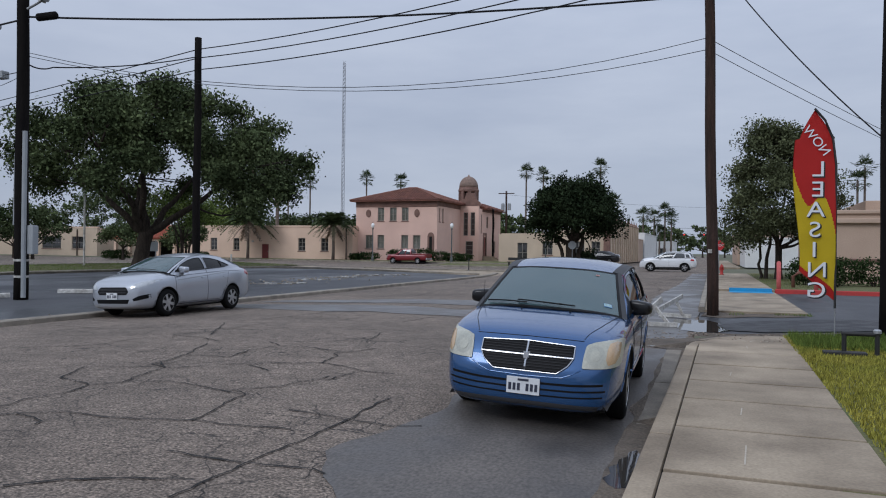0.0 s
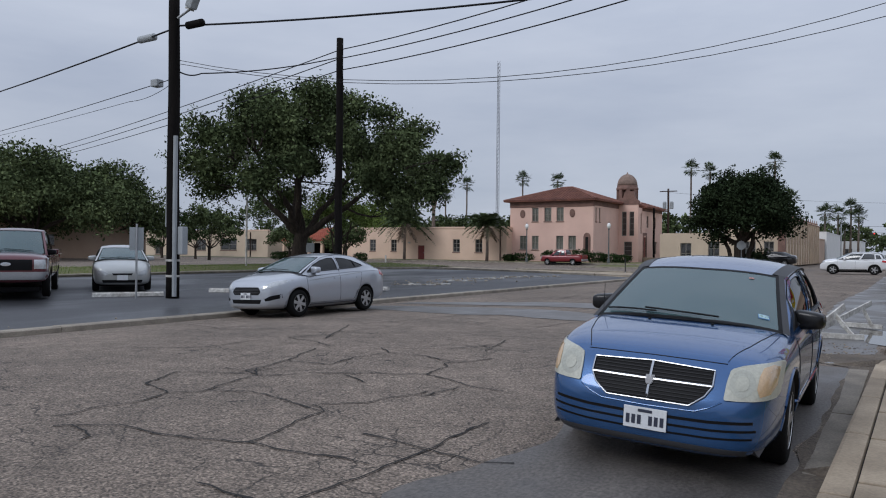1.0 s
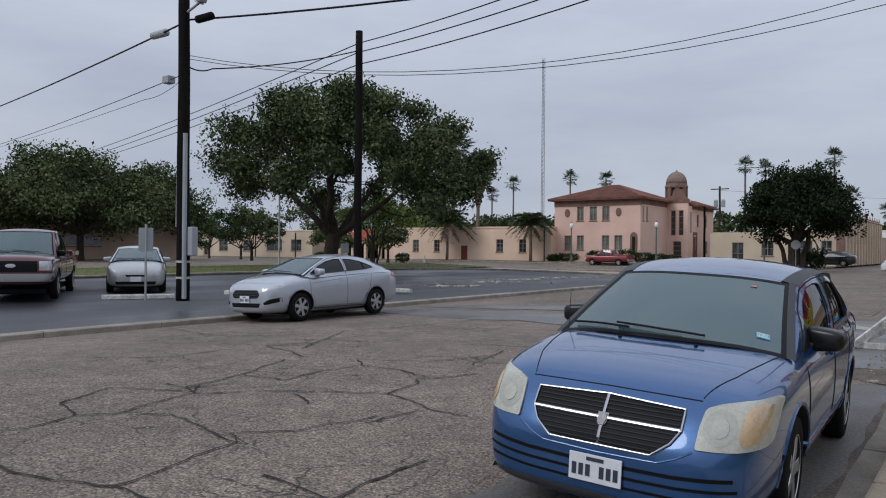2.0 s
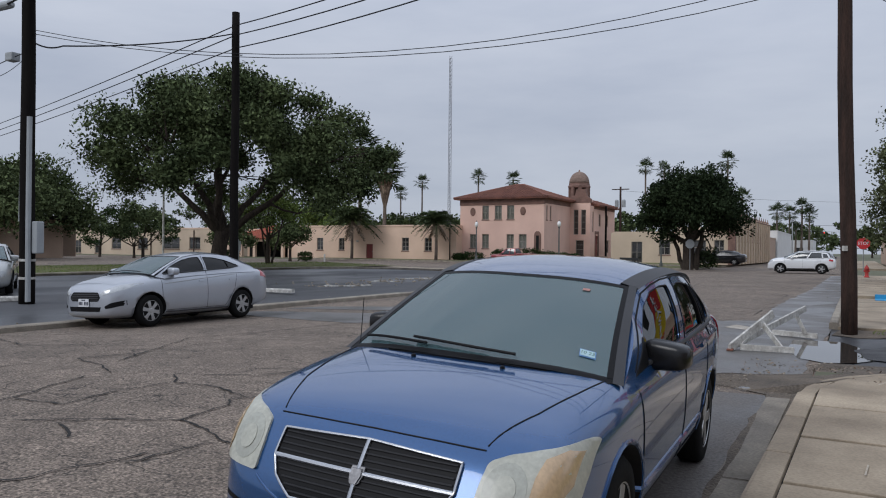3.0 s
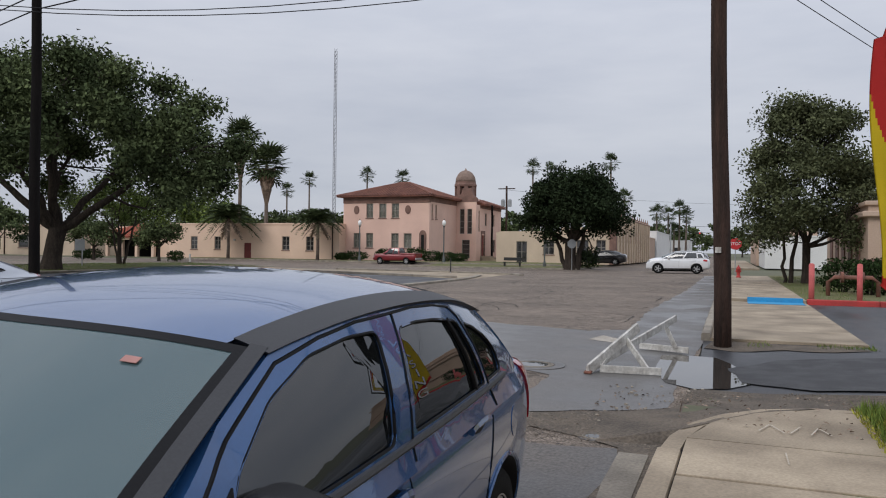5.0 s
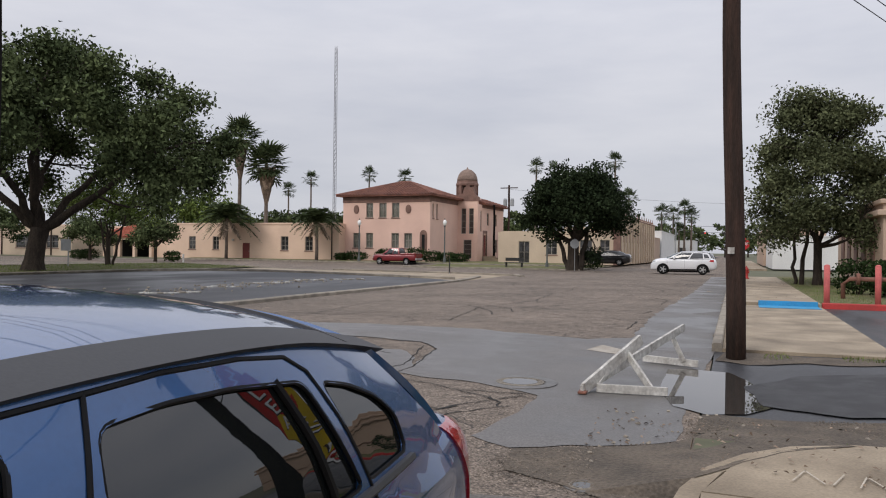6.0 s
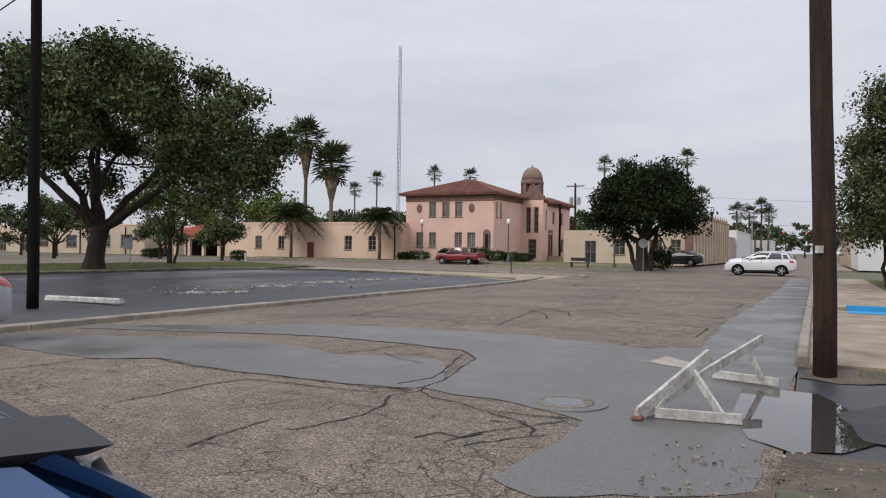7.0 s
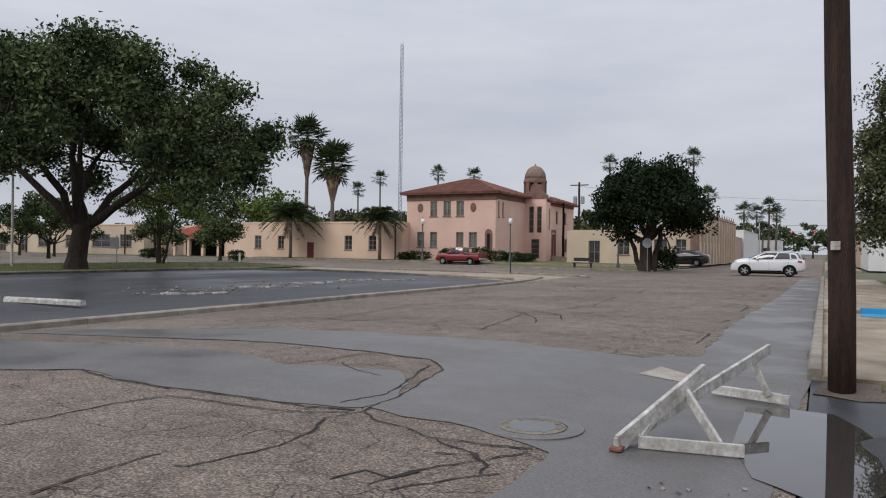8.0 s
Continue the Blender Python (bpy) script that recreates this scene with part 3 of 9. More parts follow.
def crack(line, w=0.036):
    """An open crack: a ragged dark gap lying in the road surface."""
    pts = []
    for a, b in zip(line, line[1:]):
        n = max(2, int(math.hypot(b[0] - a[0], b[1] - a[1]) / 0.09))
        for k in range(n):
            s = k / n
            p = Vector((a[0] + (b[0] - a[0]) * s, a[1] + (b[1] - a[1]) * s, 0))
            q = noise.noise_vector(p * 2.1) * 0.05 + noise.noise_vector(p * 9.0) * 0.035
            pts.append((p.x + q.x, p.y + q.y))
    bm = bmesh.new()
    prev = None
    for i, (x, y) in enumerate(pts):
        x2, y2 = pts[min(i + 1, len(pts) - 1)]
        x1, y1 = pts[max(i - 1, 0)]
        d = Vector((x2 - x1, y2 - y1, 0))
        d = d.normalized() if d.length > 0 else Vector((1, 0, 0))
        nrm = Vector((-d.y, d.x, 0))
        ww = w * (0.35 + 0.65 * abs(noise.noise(Vector((x * 5, y * 5, 3))) * 1.6)) * 0.5
        z = ground_z(x, y) + 0.0105
        pair = [bm.verts.new(Vector((x, y, z)) + nrm * ww), bm.verts.new(Vector((x, y, z)) - nrm * ww)]
        if prev:
            bm.faces.new((prev[0], prev[1], pair[1], pair[0]))
        prev = pair
    return tagged(mesh_ob("road_crack", finish(bm), CRACKFILL), "long dark open crack in the asphalt", "crack", "cracks in the street", kind="structure")


CRACKFILL = mat("crack_fill", (0.022, 0.02, 0.018), 0.95, fine=30, var=0.4, bump=0.3)
crack([(-5.9, 6.31), (-5.83, 6.42), (-5.53, 6.62), (-5.08, 6.61), (-4.38, 6.88), (-3.77, 6.96), (-3.25, 7.05)])
crack([(-4.38, 6.88), (-4.43, 7.27), (-4.52, 7.61), (-4.57, 8.01), (-4.84, 8.19), (-4.5, 8.58), (-4.35, 9.48)])
crack([(-4.57, 8.01), (-5.7, 8.23), (-6.15, 7.99)])
crack([(-6.15, 6.52), (-6.24, 6.9), (-6.18, 7.24), (-6.31, 7.69), (-6.1, 7.94), (-6.21, 8.19), (-6.36, 8.91), (-5.96, 9.32)])
crack([(-3.24, 5.26), (-3.25, 5.66), (-3.23, 6.09), (-3.2, 6.49), (-3.23, 7.07), (-3.22, 7.68), (-3.25, 8.77)])
crack([(-4.28, 4.96), (-4.13, 5.16), (-3.85, 5.35), (-3.49, 5.51), (-3.31, 5.62)])
crack([(-3.91, 6.04), (-3.56, 6.07), (-3.25, 6.11), (-2.98, 6.13), (-2.74, 6.19), (-2.51, 6.09)])
crack([(-3.84, 7.62), (-3.42, 7.61), (-3.07, 7.6), (-2.73, 7.58), (-2.44, 7.8)])
crack([(-6.36, 8.91), (-6.75, 9.33)])
crack([(-6.31, 7.69), (-6.92, 7.93), (-7.25, 8.58), (-6.44, 8.97)])
crack([(-5.83, 6.42), (-5.4, 6.26), (-5.32, 6.08)])
crack([(-5.97, 9.38), (-5.51, 9.78), (-4.9, 10.2), (-4.52, 10.09), (-4.18, 9.92), (-3.64, 9.92)])
crack([(-4.2, 9.86), (-4.3, 9.07)])
crack([(-4.9, 10.2), (-4.96, 10.65), (-4.98, 10.81), (-5.19, 11.0), (-4.93, 11.44), (-4.86, 11.92)])
crack([(-5.1, 11.17), (-5.66, 11.36), (-6.23, 11.31), (-6.63, 11.66), (-5.78, 12.09), (-5.57, 13.24)])
crack([(-6.37, 8.94), (-6.67, 9.09), (-6.87, 9.96), (-7.37, 11.11)])
crack([(-6.78, 9.91), (-6.18, 9.99), (-6.35, 10.66), (-6.26, 11.34)])
crack([(-9.57, 9.76), (-8.75, 10.21), (-8.8, 10.76), (-8.71, 11.46)])
crack([(-8.63, 11.86), (-8.41, 12.8), (-8.54, 13.75), (-8.59, 14.75)])
crack([(-8.63, 11.86), (-8.09, 11.71), (-7.22, 11.33)])
crack([(-5.26, 12.3), (-5.42, 12.71), (-5.72, 13.88)])
crack([(-6.49, 9.57), (-6.62, 9.06), (-7.14, 9.08)])
crack([(-5.51, 9.78), (-5.61, 9.54), (-5.29, 9.43), (-5.07, 9.27)])
crack([(-4.23, 18.73), (-3.97, 18.51), (-3.66, 18.39), (-3.23, 18.21), (-2.77, 18.24), (-2.29, 18.36)])
crack([(-4.23, 18.73), (-4.31, 18.29), (-4.14, 17.77), (-4.09, 17.23), (-4.18, 16.85), (-4.24, 16.57), (-4.43, 16.47)])
crack([(-6.39, 16.58), (-6.37, 17.13), (-6.41, 17.71), (-6.24, 18.24), (-5.51, 18.28), (-5.03, 18.29), (-4.53, 18.41), (-4.23, 18.73)])
crack([(-4.55, 15.57), (-4.62, 16.01), (-4.67, 16.46), (-4.64, 16.8)])
crack([(-6.62, 20.51), (-6.36, 21.16), (-6.28, 21.87), (-5.26, 22.04)])
crack([(-6.09, 21.03), (-5.6, 20.64), (-5.01, 20.41)])
crack([(-3.15, 18.16), (-2.94, 18.05), (-2.7, 17.96), (-2.48, 17.67)])
crack([(-2.99, 16.88), (-2.9, 17.27), (-2.71, 17.6), (-2.52, 17.99), (-2.32, 18.31)])
crack([(-2.8, 16.87), (-2.67, 17.16), (-2.46, 17.45), (-2.31, 17.7)])
crack([(-2.99, 17.77), (-2.73, 17.94), (-2.5, 17.74), (-2.44, 17.39)])
crack([(-3.27, 16.84), (-3.16, 17.15), (-2.92, 17.14), (-2.79, 17.47)])
crack([(-9.22, 18.39), (-8.43, 18.88), (-7.52, 18.61), (-6.56, 18.55), (-5.8, 18.59), (-5.2, 18.58), (-4.63, 18.64), (-4.23, 18.73)], 0.05)
crack([(-4.23, 18.73), (-4.27, 19.43), (-4.51, 20.57), (-4.66, 21.3), (-5.21, 21.95), (-6.44, 22.12), (-8.0, 22.22), (-9.25, 22.03), (-10.58, 21.7)])
for line in ([(-12.5, 25.5), (-9, 26.2), (-5.5, 25.9), (-3.0, 26.4)], [(-8, 12.0), (-9.5, 14.5), (-9.2, 18.5)], [(-13.2, 13.4), (-11, 12.6), (-9, 13.3)],
             [(-4.6, 18.9), (-4.45, 19.6), (-4.8, 20.8), (-5.0, 21.6)], [(-11.5, 29), (-8.2, 30.5), (-5.4, 30.1), (-2.4, 31.2)], [(-12.8, 35), (-9.0, 36.5), (-4.6, 36.0)],
             [(-6.2, 26.0), (-6.8, 29.8), (-6.1, 33.5), (-6.6, 38.0)], [(-9.9, 26.1), (-10.4, 30.0), (-9.8, 36.4)]):
    crack(line)

gc = np.random.default_rng(41)
for k in range(26):
    x, y = gc.uniform(-13, -2.4), gc.uniform(24.5, 54)
    a, line = gc.choice([0.1, 1.45]) + gc.normal() * 0.3, []
    for j in range(int(gc.integers(4, 8))):
        line.append((x, y))
        a += gc.normal() * 0.35
        x, y = min(-2.3, max(-13.2, x + math.cos(a) * 0.9)), y + math.sin(a) * 1.3
    crack(line, 0.05)


# ---- buildings ----
def pw(name, bm, material, parent, label="", smooth=False):
    """A part built in world coordinates under a thing."""
    m = parent.matrix_basis.copy()
    if parent.parent:
        m = parent.parent.matrix_basis @ m
    bm.transform(m.inverted())
    return mesh_ob(name, bm, material, parent, label, smooth)


def wall_frame(a, b, z):
    """Local frame of a wall from a to b: x along it, y into the building, z up."""
    a, b = Vector((*a, z)), Vector((*b, z))
    d = (b - a).normalized()
    n = Vector((-d.y, d.x, 0))
    return Matrix(((d.x, n.x, 0, a.x), (d.y, n.y, 0, a.y), (0, 0, 1, z), (0, 0, 0, 1))), (b - a).length


def wall_cells(length, height, holes, t=0.3):
    """A wall of given thickness with rectangular openings through it."""
    xs = sorted({0, length, *[v for h in holes for v in (h[0], h[1])]})
    zs = sorted({0, height, *[v for h in holes for v in (h[2], h[3])]})
    bm = bmesh.new()
    for x0, x1 in zip(xs, xs[1:]):
        run = None
        for z0, z1 in list(zip(zs, zs[1:])) + [(height, height)]:
            cx, cz = (x0 + x1) / 2, (z0 + z1) / 2
            solid = z1 > z0 and not any(h[0] < cx < h[1] and h[2] < cz < h[3] for h in holes)
            if solid and run is None:
                run = z0
            if not solid and run is not None:
                add_box(bm, (x0, 0, run), (x1, t, z0))
                run = None
    bmesh.ops.remove_doubles(bm, verts=bm.verts, dist=0.0005)
    return bm


def window_in(parent, m, h, cols=2, rows=3, frame_mat=None, name="window", sill=True, glass_mat=None, curtain=False):
    """A sash window set back in an opening: frame, bars, panes and sill."""
    x0, x1, z0, z1 = h
    w = bmesh.new()
    fr, d0, d1 = 0.07, 0.10, 0.17
    for lo, hi in (((x0, d0, z0), (x0 + fr, d1, z1)), ((x1 - fr, d0, z0), (x1, d1, z1)), ((x0 + fr, d0, z0), (x1 - fr, d1, z0 + fr)), ((x0 + fr, d0, z1 - fr), (x1 - fr, d1, z1))):
        add_box(w, lo, hi)
    win = pw(name, w_transform(w, m), frame_mat or WINFRAME, parent)
    for i in range(1, cols):
        x = x0 + (x1 - x0) * i / cols
        pw("mullion", w_transform(box((x - 0.03, d0 + 0.01, z0 + fr), (x + 0.03, d1 - 0.01, z1 - fr)), m), frame_mat or WINFRAME, win)
    for i in range(1, rows):
        z = z0 + (z1 - z0) * i / rows
        pw("glazing_bar", w_transform(box((x0 + fr, d0 + 0.015, z - 0.02), (x1 - fr, d1 - 0.015, z + 0.02)), m), frame_mat or WINFRAME, win)
    pane = pw("pane", w_transform(box((x0 + fr, d0 + 0.03, z0 + fr), (x1 - fr, d0 + 0.04, z1 - fr)), m), glass_mat or DARKGLASS, win)
    pane.visible_shadow = False
    # without a curtain, a near-black sheet paints the unlit room
    pw("interior_blind", w_transform(box((x0 + 0.01, 0.24, z0), (x1 - 0.01, 0.26, z1)), m), BLIND if curtain else DARKVOID, win)
    if sill:
        pw("sill", w_transform(box((x0 - 0.08, -0.06, z0 - 0.1), (x1 + 0.08, 0.09, z0 - 0.003), 0.01), m), BROWNSTONE, win)
    return win


def w_transform(bm, m):
    bm.transform(m)
    return bm


BLIND = mat("blind", (0.55, 0.52, 0.45), 0.8, var=0.2, bump=0)


def hip_tiles(bm, a, b, ridge_a, ridge_b, pitch=0.34, r=0.11):
    """Rows of barrel tiles running down a roof slope from the ridge to the eave a-b."""
    a, b, ra, rb = map(Vector, (a, b, ridge_a, ridge_b))
    n = max(2, int((b - a).length / pitch))
    d = (b - a).normalized()
    up = (ra + rb) / 2 - (a + b) / 2
    up -= d * up.dot(d)
    full = up.length
    u = up.normalized()
    s_ra, s_rb, total = (ra - a).dot(d), (rb - a).dot(d), (b - a).length
    nrm = d.cross(u)
    if nrm.z < 0:
        nrm = -nrm
    for i in range(n):
        s = (i + 0.5) * total / n
        k = 1.0
        if s < s_ra:
            k = s / max(s_ra, 1e-3)
        elif s > s_rb:
            k = (total - s) / max(total - s_rb, 1e-3)
        top = a + d * s + u * (full * max(0.03, k))
        bot = a + d * s - u * 0.12
        m = max(1, int((top - bot).length / 0.45))
        for j in range(m):
            p, q = bot.lerp(top, j / m), bot.lerp(top, (j + 1.08) / m)
            ring = []
            for e, rr, lift in ((p, r * 1.05, 0.03), (q, r * 0.85, 0.0)):
                ring.append([bm.verts.new(e + d * (rr * math.cos(t)) + nrm * (rr * math.sin(t) + lift)) for t in (math.pi, math.pi * 0.72, math.pi * 0.5, math.pi * 0.28, 0)])
            for t in range(4):
                bm.faces.new((ring[0][t], ring[0][t + 1], ring[1][t + 1], ring[1][t]))
            bm.faces.new(ring[0])


def roof_solid(poly, z, ridge, th=0.12):
    """Roof planes from eave corners (in order) to ridge points; ridge[i] is the ridge point of corner i."""
    bm = bmesh.new()
    e = [bm.verts.new((x, y, z)) for x, y in poly]
    e2 = [bm.verts.new((x, y, z - th)) for x, y in poly]
    keys = []
    rv = {}
    for p in ridge:
        if p not in rv:
            rv[p] = bm.verts.new(p)
        keys.append(rv[p])
    n = len(poly)
    for i in range(n):
        j = (i + 1) % n
        f = [e[i], e[j], keys[j]]
        if keys[i] is not keys[j]:
            f.append(keys[i])
        bm.faces.new(f)
        bm.faces.new((e2[i], e2[j], e[j], e[i]))
    bm.faces.new(e2)
    return finish(bm)


# pink two-storey building with the domed tower
GZ = 0.38
hall = thing("town_building", "two-storey pink stucco building with clay tile hip roof", "building", (-36, 90, GZ))
# south front
m, L = wall_frame((-41.5, 85.0), (-30.9, 85.0), GZ)
zoff = lambda *h: (h[0], h[1], h[2] - GZ, h[3] - GZ)
up_w = [(-38.6, -37.75), (-37.0, -36.1), (-35.45, -34.55)]
lo_w = [(-40.2, -39.3), (-38.6, -37.72), (-35.47, -34.57), (-33.95, -33.0)]
holes = [zoff(a + 41.5, b + 41.5, 5.15, 6.78) for a, b in up_w] + [zoff(a + 41.5, b + 41.5, 1.8, 3.45) for a, b in lo_w]
pw("wall", w_transform(wall_cells(L, 6.95 - GZ, holes), m), STUCCO, hall)
for i, h in enumerate(holes):
    window_in(hall, m, h, 2, 2, curtain=True, glass_mat=CLEARPANE)
for x in (-39.82, -33.46):
    bm = lathe([(0.42, -0.04), (0.42, 0.05), (0.33, 0.09)], 20, Matrix.Translation((x, 85.0, 6.08)) @ Matrix.Rotation(radians(90), 4, 'X') @ Matrix.Diagonal((0.8, 1.15, 1, 1)))
    pw("oval_medallion", bm, BROWNSTONE, hall, "oval brown stone medallion")
pw("frieze", box((-41.53, 84.93, 6.84), (-30.87, 85.3, 7.5), 0.02), BROWNSTONE, hall, "brown stone frieze under the eaves")
# arched niche on the south front
bm = bmesh.new()
arch = [(-0.42, 1.55), (-0.42, 3.3)] + [(-0.42 * math.cos(t), 3.3 + 0.5 * math.sin(t)) for t in [math.pi * k / 8 for k in range(1, 8)]] + [(0.42, 3.3), (0.42, 1.55)]
lo = [bm.verts.new((-31.65 + x, 84.93, z)) for x, z in arch]
hi = [bm.verts.new((-31.65 + x, 84.995, z)) for x, z in arch]
bm.faces.new(lo)
for i in range(len(arch)):
    j = (i + 1) % len(arch)
    bm.faces.new((lo[i], hi[i], hi[j], lo[j]))
pw("niche_surround", finish(bm), BROWNSTONE, hall, "carved brown stone arched niche")
# flat near-black panel paints the shade in the niche's hollow
pw("niche_panel", box((-31.82, 84.9, 1.75), (-31.48, 84.925, 3.3)), DARKVOID, hall)
# east side of the front block
m, L = wall_frame((-30.9, 85.3), (-30.9, 95.6), GZ)
holes = [zoff(0.35, 0.75, 5.1, 6.72), zoff(1.5, 1.95, 5.1, 6.72)]
pw("wall", w_transform(wall_cells(L, 6.95 - GZ, holes), m), STUCCO, hall)
for h in holes:
    window_in(hall, m, h, 1, 3)
pw("frieze", box((-31.2, 85.31, 6.95), (-30.86, 95.6, 7.5), 0.02), BROWNSTONE, hall)
m, L = wall_frame((-41.5, 103.7), (-41.5, 85.3), GZ)
pw("wall", w_transform(wall_cells(L, 7.5 - GZ, []), m), STUCCO, hall)
m, L = wall_frame((-28.4, 104), (-41.5, 104), GZ)
pw("wall", w_transform(wall_cells(L, 7.2 - GZ, []), m), STUCCO, hall)
# roof over the front block
ridge_l, ridge_r = (-36.8, 90.4, 9.55), (-35.6, 90.4, 9.55)
corners = [(-42.1, 84.4), (-30.3, 84.4), (-30.3, 96.4), (-42.1, 96.4)]
pw("roof", roof_solid(corners, 7.62, [ridge_l, ridge_r, ridge_r, ridge_l]), CLAY, hall, "weathered red-brown clay tile hip roof")
bm = bmesh.new()
cc = [(x, y, 7.66) for x, y in corners]
hip_tiles(bm, cc[0], cc[1], ridge_l, ridge_r)
hip_tiles(bm, cc[1], cc[2], ridge_r, ridge_r)
tagged(pw("roof_tiles", bm, CLAY, hall, "rows of barrel tiles"), kind="stuff")
bm = bmesh.new()
for p in (cc[0], cc[1]):
    add_tube(bm, [p, ridge_l if p is cc[0] else ridge_r], 0.13, 8)
add_tube(bm, [ridge_l, ridge_r], 0.13, 8)
pw("ridge_tiles", finish(bm), CLAY, hall)
# entrance block and east range
m, L = wall_frame((-30.9, 93.6), (-28.4, 93.6), GZ)
holes = [zoff(0.45, 1.05, 3.6, 6.6), zoff(1.4, 2.0, 3.6, 6.6), zoff(0.75, 1.75, GZ + 0.3, 2.9)]
pw("entrance_wall", w_transform(wall_cells(L, 7.5 - GZ, holes), m), STUCCO, hall, "pink stucco entrance front with tall openings")
for h in holes:
    window_in(hall, m, h, 1, 4, sill=False)
m, L = wall_frame((-28.4, 93.9), (-28.4, 103.7), GZ)
holes = [zoff(3.2, 4.0, 4.7, 6.2), zoff(6.4, 7.2, 4.7, 6.2), zoff(0.7, 1.2, 3.9, 6.4), zoff(3.3, 3.9, GZ + 0.2, 3.0), zoff(6.6, 7.6, 1.4, 3.0)]
door_h = zoff(1.9, 3.0, GZ + 0.2, 3.5)
pw("wall", w_transform(wall_cells(L, 7.1 - GZ, holes[:3] + holes[4:] + [door_h]), m), STUCCO, hall)
for h in holes[:3] + holes[4:]:
    window_in(hall, m, h, 2, 3, sill=False)
dr = pw("door", w_transform(box((door_h[0], 0.15, door_h[2]), (door_h[1], 0.2, door_h[3])), m), REDDOOR, hall, "dark arched door")
pw("surround", w_transform(box((door_h[0] - 0.25, -0.05, 0), (door_h[0], 0.1, door_h[3] + 0.2), 0.02), m), BROWNSTONE, dr)
pw("surround", w_transform(box((door_h[1], -0.05, 0), (door_h[1] + 0.25, 0.1, door_h[3] + 0.2), 0.02), m), BROWNSTONE, dr)
pw("lintel", w_transform(box((door_h[0] - 0.25, -0.06, door_h[3] + 0.2), (door_h[1] + 0.25, 0.1, door_h[3] + 0.55), 0.06), m), BROWNSTONE, dr)
pw("frieze", box((-28.75, 95.2, 6.75), (-28.36, 104.0, 7.15), 0.02), BROWNSTONE, hall)
er = [(-31.2, 96.2), (-27.8, 95.0), (-27.8, 104.6), (-31.2, 104.6)]
rp1, rp2 = (-31.2, 96.2, 8.3), (-31.2, 104.6, 8.3)
pw("roof", roof_solid(er, 7.2, [rp1, rp1, rp2, rp2]), CLAY, hall)
bm = bmesh.new()
hip_tiles(bm, (-27.8, 95.0, 7.24), (-27.8, 104.6, 7.24), rp1, rp2)
tagged(pw("roof_tiles", bm, CLAY, hall), kind="stuff")
for i in range(4):
    pw("entrance_step", box((-28.4 + 0.32 * i * 0, 95.4, GZ + 0.16 * i - 0.05), (-26.2 - 0.0 + (3 - i) * 0.32 - 0.96, 96.9, GZ + 0.16 * (i + 1) - 0.05), 0.01), CONCRETE, hall)
# gable front and tower
bm = bmesh.new()
gab = [(-31.0, 7.45), (-30.95, 8.2), (-30.3, 8.35), (-30.1, 9.1), (-29.0, 9.1), (-28.75, 8.2), (-28.3, 7.9), (-28.3, 7.45)]
lo = [bm.verts.new((x, 93.55, z)) for x, z in gab]
hi = [bm.verts.new((x, 94.0, z)) for x, z in gab]
bm.faces.new(lo)
bm.faces.new(hi[::-1])
for i in range(len(gab)):
    j = (i + 1) % len(gab)
    bm.faces.new((lo[i], hi[i], hi[j], lo[j]))
pw("gable", finish(bm), BROWNSTONE, hall, "curved brown stone gable")
tow = pw("tower", box((-31.7, 94.05, 6.8), (-28.95, 96.6, 7.95), 0.05), STUCCO, hall, "pink stucco tower with a tiled dome")
bm = bmesh.new()
tc = Vector((-30.35, 95.3, 0))
for k in range(8):
    a = 2 * math.pi * (k + 0.5) / 8
    c = tc + Vector((1.12 * math.cos(a), 1.12 * math.sin(a), 0))
    add_box(bm, (-0.24, -0.19, 7.94), (0.24, 0.19, 9.45), 0.03, Matrix.Translation(c) @ Matrix.Rotation(a + math.pi / 2, 4, 'Z'))
pw("arcade", bm, BROWNSTONE, tow, "open arched belfry piers")
pw("cornice", lathe([(1.22, 9.3), (1.36, 9.42), (1.36, 9.62), (1.28, 9.72), (1.25, 9.95)], 24, Matrix.Translation(tc)), BROWNSTONE, tow, smooth=False)
# near-black core paints the shade inside the belfry openings
pw("drum", lathe([(0.85, 7.9), (0.85, 9.4)], 16, Matrix.Translation(tc)), DARKVOID, tow)
pw("dome", lathe([(1.24 * math.cos(t), 9.95 + 1.45 * math.sin(t)) for t in [math.pi / 2 * k / 9 for k in range(9)]] + [(0.12, 11.42), (0.06, 11.62)], 24, Matrix.Translation(tc)), DOMEMAT, tow, "ribbed grey-brown dome", True)

# long low wing
wing = thing("wing_building", "long low peach stucco wing with a flat parapet", "building", (-54, 86, 0.30))
WZ = 0.25
m, L = wall_frame((-65.0, 83.5), (-41.2, 83.5), WZ)
wh = lambda a, b, c, d: (a + 65.0, b + 65.0, c - WZ, d - WZ)
holes = [wh(-61.7, -60.7, 1.4, 2.95), wh(-58.2, -57.3, 1.4, 2.95), wh(-48.7, -47.7, 1.4, 3.0), wh(-45.5, -44.5, 1.4, 3.0)]
dh = wh(-53.95, -52.95, WZ + 0.02, 2.2)
pw("wall", w_transform(wall_cells(L, 4.35 - WZ, holes + [dh]), m), STUCCO_WING, wing)
for h in holes:
    window_in(wing, m, h, 2, 3)
d = pw("door", w_transform(box((dh[0], 0.08, dh[2]), (dh[1], 0.13, dh[3]), 0.005), m), REDDOOR, wing, "plain red-brown door")
pw("door_handle", w_transform(box((dh[1] - 0.15, 0.03, 0.95), (dh[1] - 0.08, 0.08, 1.05), 0.01), m), STEEL, d)
